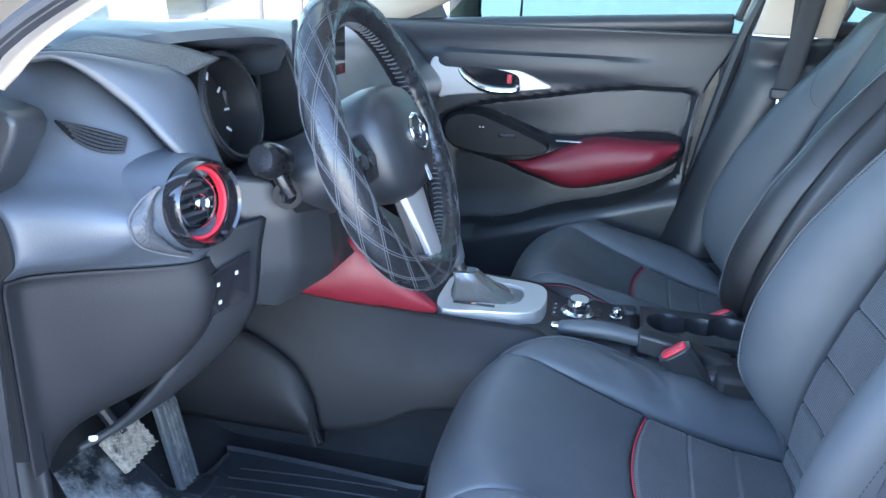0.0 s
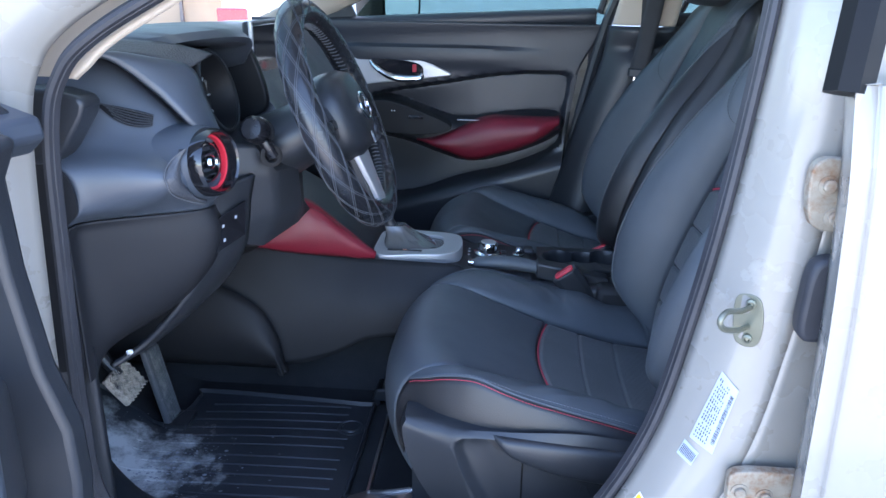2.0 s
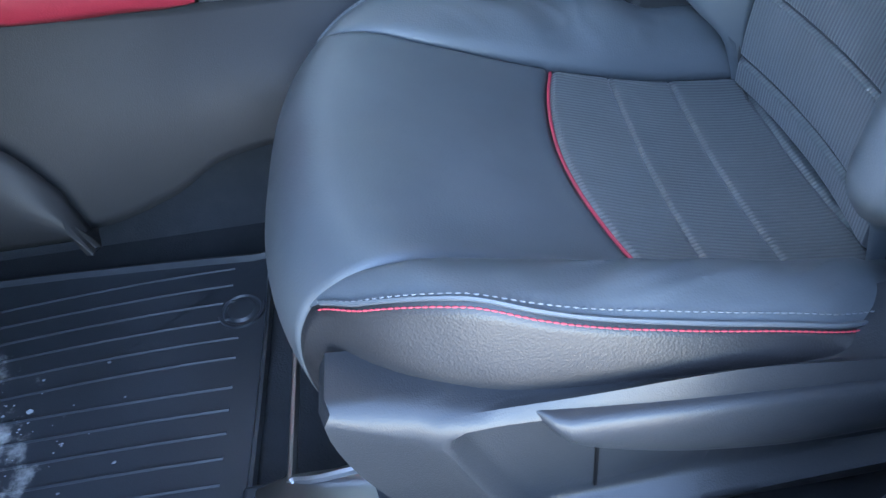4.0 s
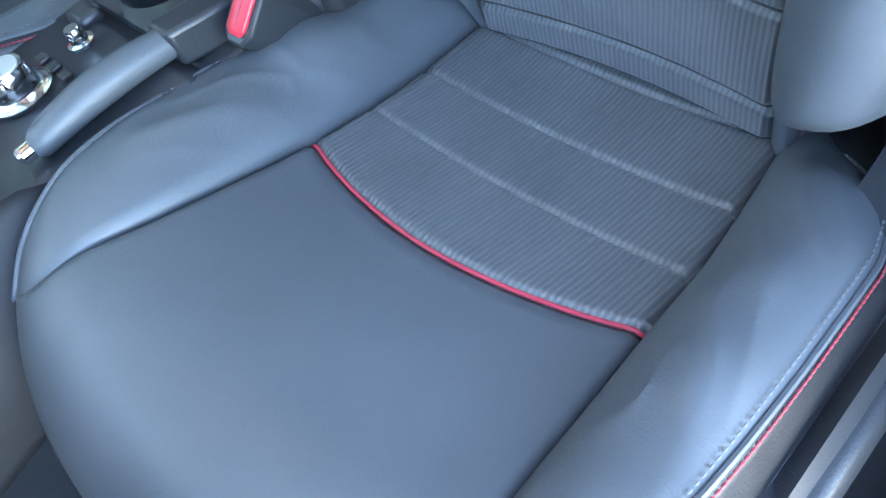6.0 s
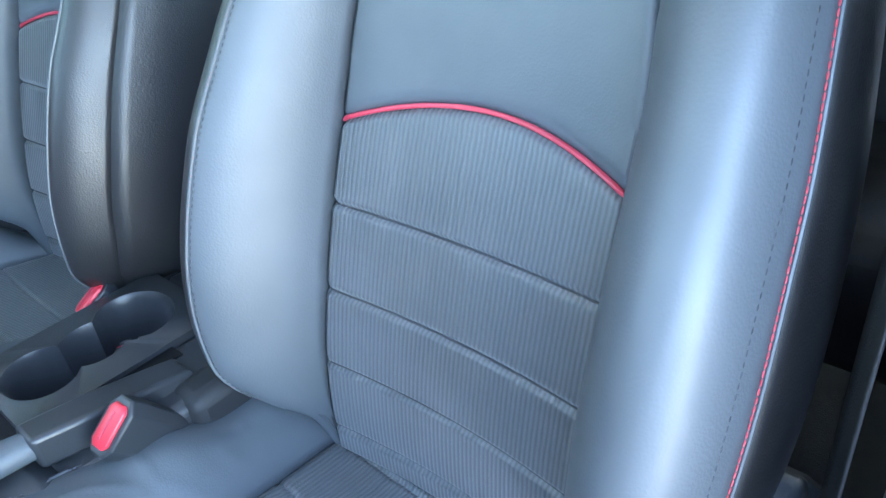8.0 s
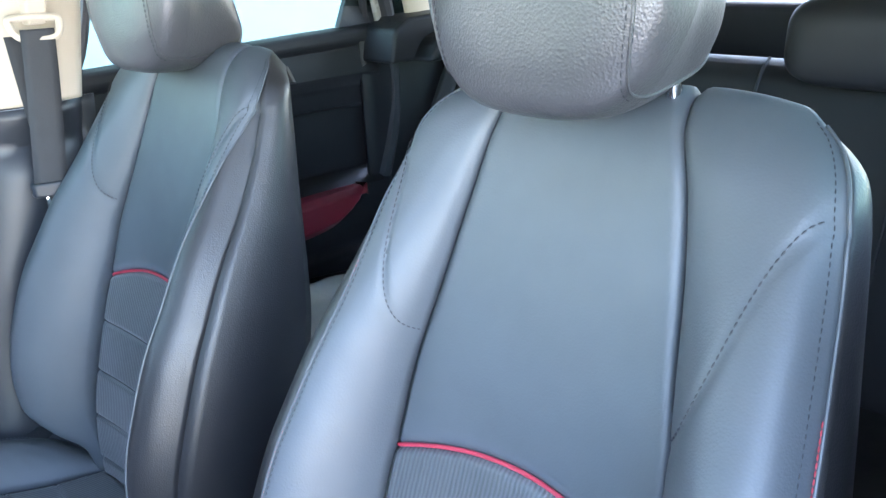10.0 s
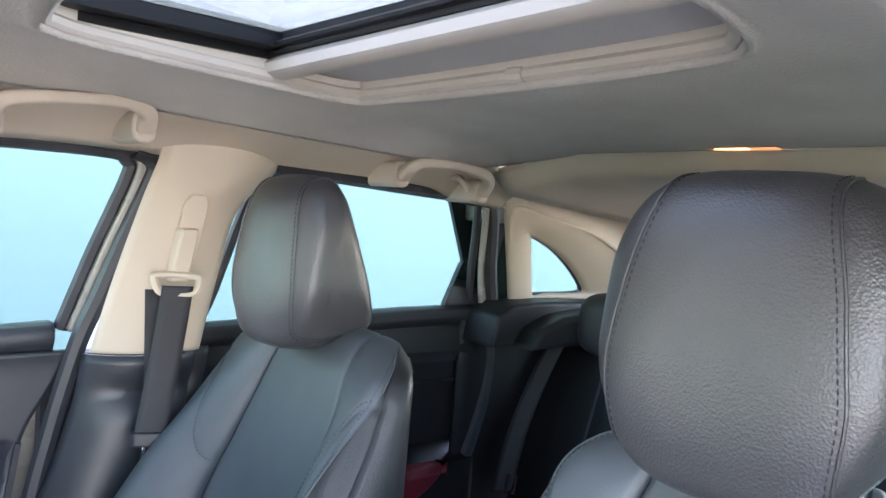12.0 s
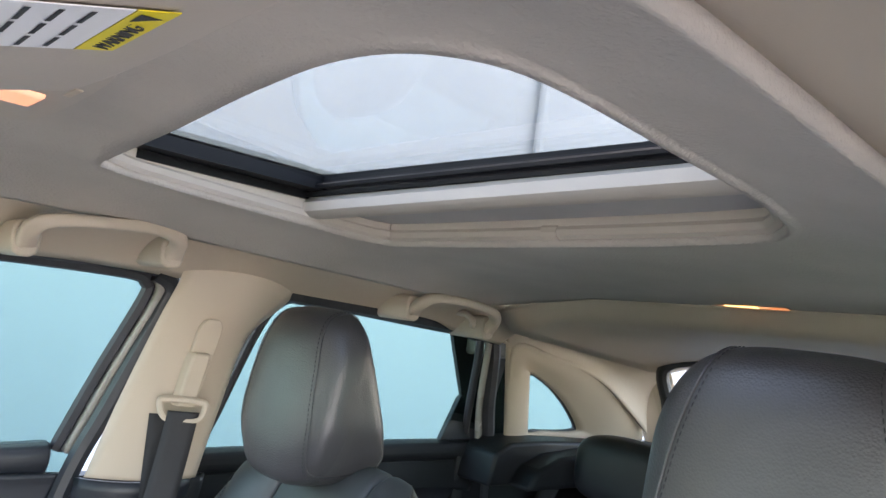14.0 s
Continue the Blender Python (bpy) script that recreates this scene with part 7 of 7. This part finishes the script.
tagged(part("rear_quarter_trim", dq, BEIGE, solid=0.01), "beige trim on the driver side rear quarter", "trim", kind="structure")

tsl = tube(spline([(1.74, -0.44, 1.08), (1.72, -0.47, 1.22), (1.70, -0.42, 1.33), (1.69, 0.0, 1.345), (1.70, 0.40, 1.33), (1.74, 0.435, 1.22), (1.78, 0.42, 1.08)], 8), 0.016, 10)
tagged(part("tailgate_seal", tsl, SEAL), "black rubber seal round the tailgate opening", "seal", kind="structure")
shf = prism([(1.345, 1.020), (1.375, 1.062), (1.45, 1.088), (1.60, 1.100), (1.95, 1.104), (1.95, 1.02)], "y", 0.50, 0.655)
tagged(part("rear_side_shelf", shf, PLASTIC_DARK, bevel=0.012), "dark plastic ledge below the quarter window", "trim", kind="structure")

ledge = prism([(1.285, 1.02), (1.300, 1.088), (1.345, 1.110), (1.46, 1.114), (1.60, 1.110), (1.95, 1.104), (1.95, 1.02)], "y", 0.560, 0.668)
tagged(part("rear_pillar_ledge", ledge, PLASTIC_DARK, bevel=0.008), "dark plastic ledge at the foot of the rear pillar", "trim", kind="structure")

# grab handles
def grab(line, hook, label, far=1):
    """A moulded bar on two flat feet, with a screw cover on each; far is 1 above the passenger's windows."""
    g = thing("grab_handle", label, "grab handle", (line[3][0], 0.50 * far, line[3][1]), "roof grab handles")
    line = [(0.1 + (x - 0.1) * 0.984, 1.347 + (z - 1.347) * 0.984) for x, z in line]
    out, half = (0.036, 0.016, 0.005, 0.0, 0.005, 0.016, 0.036), (0.0125, 0.0115, 0.0095, 0.0082, 0.0095, 0.0115, 0.0125)
    mids = spline([(x, far * (0.463 + o), z) for (x, z), o in zip(line, out)], 8)
    wide = spline([(w, 0, 0) for w in half], 8)
    rings = []
    for i, p in enumerate(mids):
        d = (mids[min(i + 1, len(mids) - 1)] - mids[max(i - 1, 0)]).normalized()
        across = Vector((d.z, 0, -d.x)).normalized()
        deep = d.cross(across).normalized()
        rings.append([p + across * wide[i].x * math.copysign(abs(math.cos(a)) ** 0.6, math.cos(a)) + deep * 0.0095 * math.copysign(abs(math.sin(a)) ** 0.6, math.sin(a)) for a in steps(0, 2 * math.pi, 20)[:-1]])
    part("bar", loft(rings), HANDLE, g, smooth=60)
    for x, z in (line[0], line[-1]):
        foot = prism(rounded([(x - 0.014, z - 0.014), (x + 0.014, z - 0.014), (x + 0.014, z + 0.024), (x - 0.014, z + 0.024)], 3), "y", 0.497 * far, 0.60 * far)
        fo = part("foot", foot, HANDLE, g, bevel=0.004)
        part("screw_cover", prism(rounded([(x - 0.007, z - 0.009), (x + 0.007, z - 0.009), (x + 0.007, z + 0.004), (x - 0.007, z + 0.004)], 3), "y", 0.4955 * far, 0.4985 * far), HANDLE, fo)
    if hook:
        x, z = line[5][0] - 0.036, line[5][1] - 0.004
        part("coat_hook", tube(spline([(x, 0.560, z + 0.010), (x, 0.525, z + 0.008), (x + 0.003, 0.508, z - 0.004), (x + 0.008, 0.510, z - 0.014), (x + 0.012, 0.518, z - 0.012)], 5), lambda t: 0.008 - 0.003 * t, 8), HANDLE, g)
grab([(0.340, 1.378), (0.340, 1.396), (0.362, 1.409), (0.43, 1.4175), (0.495, 1.421), (0.525, 1.411), (0.528, 1.390)], False, "beige grab handle above the front passenger window")
grab([(0.984, 1.360), (0.985, 1.376), (1.008, 1.388), (1.075, 1.3885), (1.148, 1.380), (1.178, 1.366), (1.182, 1.342)], True, "beige grab handle with coat hook above the rear window")

# rear roof lamp
rl = thing("rear_roof_lamp", "small lit amber roof lamp at the rear of the headliner", "lamp", (1.275, 0.03, 1.43))
part("housing", boxed(1.165, 1.205, -0.085, 0.075, 1.432, 1.446), BEIGE, rl, bevel=0.004)
part("lens", boxed(1.160, 1.195, -0.075, 0.065, 1.427, 1.436), LAMP_ON, rl, "lit amber lens", bevel=0.003)
part("lamp_core", boxed(1.158, 1.166, -0.035, 0.015, 1.4262, 1.4272), LAMP_CORE, rl, "bright core of the lit lens")

# overhead console with map lamps
oc = thing("overhead_console", "grey overhead console with two map lamps, one lit", "overhead console", (0.22, 0.0, 1.44))
oz = lambda x, y: roof_z(x, y) - 0.006
ob_ = rounded([(0.155, -0.105), (0.21, -0.112), (0.238, -0.09), (0.246, 0.018), (0.240, 0.126), (0.21, 0.148), (0.155, 0.141), (0.14, 0.018)], 5)
part("body", loft([[Vector((x, y, oz(0.22, y) + 0.035)) for x, y in ob_], [Vector((x, y, oz(0.22, y) - 0.004)) for x, y in ob_], [Vector((0.21 + (x - 0.21) * 0.9, 0.008 + (y - 0.008) * 0.92, oz(0.22, y) - 0.012)) for x, y in ob_]]), WELT, oc)
for y0, y1, m_, nm in ((-0.094, -0.048, LAMP_ON, "lit map lamp lens"), (0.020, 0.064, LAMP_ON, "lit map lamp lens")):
    part("lens", boxed(0.150, 0.224, y0, y1, oz(0.22, 0) - 0.016, oz(0.22, 0) - 0.010), m_, oc, nm, bevel=0.003)
part("lamp_core", boxed(0.158, 0.196, -0.086, -0.060, oz(0.22, 0) - 0.0168, oz(0.22, 0) - 0.0162), LAMP_CORE, oc, "bright core of the lit lens")
part("switch", boxed(0.230, 0.236, -0.02, 0.01, oz(0.22, 0) - 0.0125, oz(0.22, 0) - 0.010), BEIGE, oc, bevel=0.002)

# sun visor with warning label
vi = thing("sun_visor", "grey sun visor folded up with yellow warning label", "sun visor", (0.10, -0.33, 1.42))
def vz(x, y):
    return 1.4415 + 0.30 * (x - 0.175)
vo = rounded([(0.02, -0.47), (0.15, -0.475), (0.195, -0.455), (0.202, -0.33), (0.198, -0.17), (0.17, -0.155), (0.03, -0.155), (0.01, -0.30)], 5)
part("blade", loft([[Vector((x, y, vz(x, y))) for x, y in vo], [Vector((x, y, vz(x, y) - 0.016)) for x, y in vo]]), WELT, vi, bevel=0.006)
def vcard(x0, x1, y0, y1, h):
    return loft([[Vector((x, y, vz(x, y) - 0.0165 - hh)) for x, y in ((x0, y0), (x1, y0), (x1, y1), (x0, y1))] for hh in (h, h + 0.0004)])
part("warning_header", vcard(0.1665, 0.1785, -0.325, -0.266, 0.0006), YELLOW, vi, "yellow warning strip")
part("warning_text_block", vcard(0.120, 0.1660, -0.325, -0.266, 0.0006), PAPER, vi, "white label with unreadable print")
tb = bmesh.new()
for i in range(5):
    for j in range(3):
        x, y = 0.124 + 0.008 * i, -0.321 + 0.018 * j
        v = [tb.verts.new((a, b, vz(a, b) - 0.0178)) for a, b in ((x, y), (x + 0.0016, y), (x + 0.0016, y + 0.015), (x, y + 0.015))]
        tb.faces.new(v)
v = [tb.verts.new((a, b, vz(a, b) - 0.0178)) for a, b in ((0.1685, -0.322), (0.1765, -0.317), (0.1685, -0.312))]
tb.faces.new(v)
part("print", tb, INK, vi, smooth=0)
tx = bpy.data.curves.new("warning_word", "FONT")
tx.body, tx.size, tx.extrude, tx.align_x, tx.align_y = "WARNING", 0.0075, 0.0002, "CENTER", "CENTER"
to = new("warning_word", tx)
tx.materials.append(INK)
dg = bpy.context.evaluated_depsgraph_get()
word = bpy.data.meshes.new_from_object(to.evaluated_get(dg))
bpy.data.objects.remove(to)
wb = bmesh.new()
wb.from_mesh(word)
bmesh.ops.transform(wb, matrix=Matrix.Translation((0.1725, -0.290, vz(0.1725, -0.290) - 0.0180)) @ Euler((radians(180), 0, radians(-90))).to_matrix().to_4x4(), verts=wb.verts)
part("warning_word", wb, INK, vi, "the word WARNING", smooth=0)

# ---- seat belts ----
def belt(pts, width, side, label):
    b = thing("seat_belt", label, "seat belt", pts[-1], "seat belts")
    line = spline(pts, 10)
    rows = []
    for i, p in enumerate(line):
        w = Vector(side) * width / 2
        rows.append([p - w, p + w])
    part("webbing", sheet(lambda i, t: rows[i][0].lerp(rows[i][1], t) + Vector((0, -0.002 * math.sin(math.pi * t), 0)), range(len(rows)), steps(0, 1, 4)), WEBBING, b, solid=0.0018)
    return b
pb = belt([(0.612, 0.582, 1.160), (0.600, 0.575, 1.08), (0.585, 0.570, 0.99), (0.575, 0.568, 0.930)], 0.046, (0.94, -0.34, 0), "dark belt webbing hanging from the passenger door pillar")
part("belt_return", sheet(lambda z, t: Vector((0.575 + 0.030 * t + 0.04 * (1.16 - z), 0.622 - 0.006 * t, z)), steps(0.55, 1.15, 14), steps(0, 1, 3)), WEBBING, pb, solid=0.0018)
part("slip_ring", tube(spline([(0.580, 0.600, 1.172), (0.588, 0.594, 1.150), (0.612, 0.582, 1.146), (0.636, 0.574, 1.150), (0.642, 0.574, 1.172), (0.628, 0.582, 1.176), (0.612, 0.590, 1.177), (0.592, 0.598, 1.176)], 6, closed=True), 0.0058, 8, closed=True), BEIGE, pb, "beige slip ring")
part("height_adjuster", loft([[Vector((0.618 + 0.10 * (z - 1.17) + dx * w, 0.605 - 0.16 * (z - 1.17) + dy, z)) for dx, dy in ((-0.017, 0.01), (-0.014, -0.014), (0.014, -0.018), (0.017, 0.006))] for z, w in ((1.165, 0.9), (1.19, 1.0), (1.235, 1.0), (1.25, 0.9))]), BEIGE, pb, "beige height adjuster", bevel=0.004)
part("adjuster_slot", loft([[Vector((0.624 + 0.10 * (z - 1.17) + dx * w, 0.612 - 0.20 * (z - 1.17) + dy, z)) for dx, dy in ((-0.019, 0.004), (-0.019, -0.004), (0.019, -0.008), (0.019, 0.0))] for z, w in ((1.20, 1), (1.28, 1), (1.292, 0.92), (1.300, 0.7), (1.304, 0.35))]), BEIGE, pb, bevel=0.002)
tong = part("tongue_grip", loft([[Vector((0.578 + 0.94 * a, 0.567 - 0.34 * a + dy, z)) for a, dy in ((-0.030, -0.008), (0.030, -0.008), (0.030, 0.008), (-0.030, 0.008))] for z in (0.915, 0.922, 0.938)]), PLASTIC, pb, bevel=0.004)
part("tongue", tube([Vector((0.578 + 0.94 * a, 0.565 - 0.34 * a, z)) for a, z in ((-0.012, 0.918), (-0.012, 0.884), (-0.008, 0.880), (0.008, 0.880), (0.012, 0.884), (0.012, 0.918))], 0.0035, 6), CHROME, tong, "bright metal tongue")
db2 = belt([(0.60, -0.610, 1.16), (0.59, -0.605, 1.0), (0.585, -0.600, 0.80), (0.58, -0.600, 0.50)], 0.046, (0.94, 0.34, 0), "dark belt webbing hanging behind the driver seat")
part("tongue", tube([(0.565, -0.600, 0.93), (0.565, -0.602, 0.895), (0.590, -0.594, 0.895), (0.590, -0.594, 0.93)], 0.004, 6), CHROME, db2)
rb = belt([(1.50, 0.540, 1.060), (1.44, 0.545, 0.97), (1.38, 0.55, 0.84), (1.34, 0.55, 0.70)], 0.046, (0.6, -0.75, 0.2), "dark rear seat belt beside the rear backrest")
part("guide", boxed(1.47, 1.53, 0.51, 0.57, 1.062, 1.075), PLASTIC, rb, bevel=0.004)
part("guide_clip", boxed(1.485, 1.515, 0.515, 0.565, 1.072, 1.082), SATIN, rb, bevel=0.003)
part("tongue", tube([(1.352, 0.545, 0.74), (1.345, 0.545, 0.70), (1.36, 0.53, 0.70), (1.366, 0.53, 0.74)], 0.004, 6), CHROME, rb)

# ---- rear bench ----
be = thing("rear_bench", "black leather rear bench with separate headrests", "car seat", (1.2, YC, 0.38))
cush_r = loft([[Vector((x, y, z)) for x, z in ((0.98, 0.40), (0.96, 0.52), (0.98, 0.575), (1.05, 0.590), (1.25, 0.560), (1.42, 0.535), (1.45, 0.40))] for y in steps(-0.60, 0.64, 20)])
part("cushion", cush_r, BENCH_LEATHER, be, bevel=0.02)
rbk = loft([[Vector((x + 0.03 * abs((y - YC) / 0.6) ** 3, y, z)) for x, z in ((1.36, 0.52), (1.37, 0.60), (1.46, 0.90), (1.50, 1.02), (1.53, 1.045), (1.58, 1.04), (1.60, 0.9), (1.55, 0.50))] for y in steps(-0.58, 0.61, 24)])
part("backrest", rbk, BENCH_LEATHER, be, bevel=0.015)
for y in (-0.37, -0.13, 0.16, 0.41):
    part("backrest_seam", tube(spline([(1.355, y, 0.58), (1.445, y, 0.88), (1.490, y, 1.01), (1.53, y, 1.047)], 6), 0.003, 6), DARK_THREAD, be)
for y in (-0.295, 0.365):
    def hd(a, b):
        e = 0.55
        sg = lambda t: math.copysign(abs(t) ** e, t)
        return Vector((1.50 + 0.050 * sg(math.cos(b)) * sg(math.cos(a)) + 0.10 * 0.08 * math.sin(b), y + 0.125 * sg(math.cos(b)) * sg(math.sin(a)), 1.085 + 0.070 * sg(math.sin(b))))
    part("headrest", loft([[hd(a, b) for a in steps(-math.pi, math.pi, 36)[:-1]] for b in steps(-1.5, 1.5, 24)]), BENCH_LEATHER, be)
sm = sheet(lambda x, y: Vector((x, y, (0.598 - 0.13 * max(x - 1.05, 0) if x > 1.0 else 0.598 - 0.9 * (1.0 - x) ** 1.0) + 0.012 * noise.noise((x * 9, y * 9, 1.3)) + 0.006 * noise.noise((x * 25, y * 22, 4)))), steps(0.86, 1.42, 50), steps(-0.10, 0.58, 60))
cl = part("seat_cover_sheet", sm, CLOTH, solid=0.004)
tagged(cl, "crumpled pale cloth spread over the rear bench", "cloth")

# ---- outside ----
wl = thing("white_building", "tall white clad building wall beside the car", "building", (4, 4.0, 0), kind="structure")
part("wall", boxed(-1.36, 30.0, 3.6, 3.9, 0.0, 6.9), WALL_WHITE, wl, smooth=0)
for z in (6.2,):
    part("ledge", boxed(-1.36, 30.0, 3.54, 3.6, z, z + 0.10), WALL_WHITE, wl, bevel=0.01)
for x in (4.6, 9.5):
    part("downpipe", tube([(x, 3.53, 0.0), (x, 3.53, 6.3)], 0.05, 10), WALL_WHITE, wl)
part("end_pipe", tube([(-1.06, 3.53, 0.0), (-1.06, 3.53, 6.3)], 0.06, 10), WALL_WHITE, wl)

hs = thing("shed", "low tan shed with an overhanging grey roof in the yard", "building", (-7.5, 15, 0))
part("wall", boxed(-9.6, -5.55, 14.0, 17.0, 0, 1.08), BROWN_WALL, hs, smooth=0)
part("gable", loft([[(-9.6, 14.0, 1.08), (-5.55, 14.0, 1.08), (-7.6, 14.0, 1.95)], [(-9.6, 17, 1.08), (-5.55, 17, 1.08), (-7.6, 17, 1.95)]]), BROWN_WALL, hs, smooth=0)
for x0, x1 in ((-7.6, -5.30), (-7.6, -9.85)):
    part("roof", loft([[(x0, y, 1.96), (x1, y, 1.02), (x1, y, 1.10), (x0, y, 2.05)] for y in (13.6, 17.3)]), ROOF_TILE, hs, smooth=0)
for x in (-8.6, -7.3, -6.4):
    part("post", boxed(x, x + 0.06, 13.93, 14.0, 0.0, 1.1), ROOF_TILE, hs, smooth=0)
rbx = thing("red_barrier", "low red plastic barrier standing in the yard", "barrier", (-4.95, 13.0, 0))
part("panel", boxed(-5.25, -4.65, 12.9, 13.1, 0.12, 0.72), CAR_RED, rbx, bevel=0.03)
for x in (-5.2, -4.8):
    part("foot", boxed(x, x + 0.1, 12.75, 13.25, 0.0, 0.12), CAR_RED, rbx, bevel=0.02)

def parked(x, y, colour, label):
    c = thing("parked_car", label, "car", (x, y, 0), "parked cars")
    bm = loft([[Vector((x + a, y + b, z)) for a, z in ((-2.0, 0.35), (-2.05, 0.75), (-1.2, 0.92), (-0.6, 1.40), (0.9, 1.42), (1.5, 0.95), (2.0, 0.85), (2.05, 0.35))] for b in (-0.85, -0.8, 0.8, 0.85)])
    part("body", bm, colour, c, bevel=0.06)
    for a in (-1.25, 1.25):
        for b in (-0.86, 0.66):
            part("wheel", turned((x + a, y + b, 0.32), (0, 1, 0), [(0.2, 0), (0.32, 0), (0.33, 0.1), (0.32, 0.2), (0.2, 0.2)], 24), SEAL, c)
    part("side_window", boxed(x - 0.55, x + 0.95, y - 0.87, y - 0.82, 0.98, 1.32), GLOSS_BLACK, c)
parked(-9.8, 10.5, CAR_GREY, "grey car parked in the yard beyond the windscreen")

def tree(x, y, h, seed):
    t = thing("tree", "leafy green tree at the edge of the yard", "tree", (x, y, 0), "yard trees")
    rng = random.Random(seed)
    tm = bmesh.new()
    tube([(x, y, 0), (x + 0.1, y, h * 0.3), (x - 0.1, y + 0.1, h * 0.6), (x, y, h * 0.85)], lambda t: 0.22 * (1 - 0.8 * t), 8, bm=tm)
    tips = []
    for k in range(16):
        a, zz = rng.random() * 6.28, h * rng.uniform(0.3, 0.8)
        tip = Vector((x + math.cos(a) * h * 0.28 * rng.uniform(0.5, 1), y + math.sin(a) * h * 0.28 * rng.uniform(0.5, 1), zz + h * 0.12))
        tube([(x, y, zz - 0.3), Vector((x, y, zz)).lerp(tip, 0.5) + Vector((0, 0, 0.15)), tip], lambda t: 0.07 * (1 - 0.8 * t), 5, bm=tm)
        tips.append(tip)
    part("trunk", tm, BARK, t)
    lm = bmesh.new()
    for k in range(2600):
        c = rng.choice(tips) + Vector((rng.gauss(0, 1), rng.gauss(0, 1), rng.gauss(0, 0.8))) * h * 0.075
        u = Vector((rng.gauss(0, 1), rng.gauss(0, 1), rng.gauss(0, 1))).normalized()
        w = u.orthogonal().normalized()
        s_ = rng.uniform(0.07, 0.14)
        lm.faces.new([lm.verts.new(c + u * s_), lm.verts.new(c + w * s_ * 0.5), lm.verts.new(c - u * s_), lm.verts.new(c - w * s_ * 0.5)])
    part("crown", lm, LEAF, t, smooth=0)
tree(-6.4, 18.6, 5.0, 3)
tree(-9.6, 22.0, 6.0, 5)
tree(-6.9, 23.0, 6.5, 8)
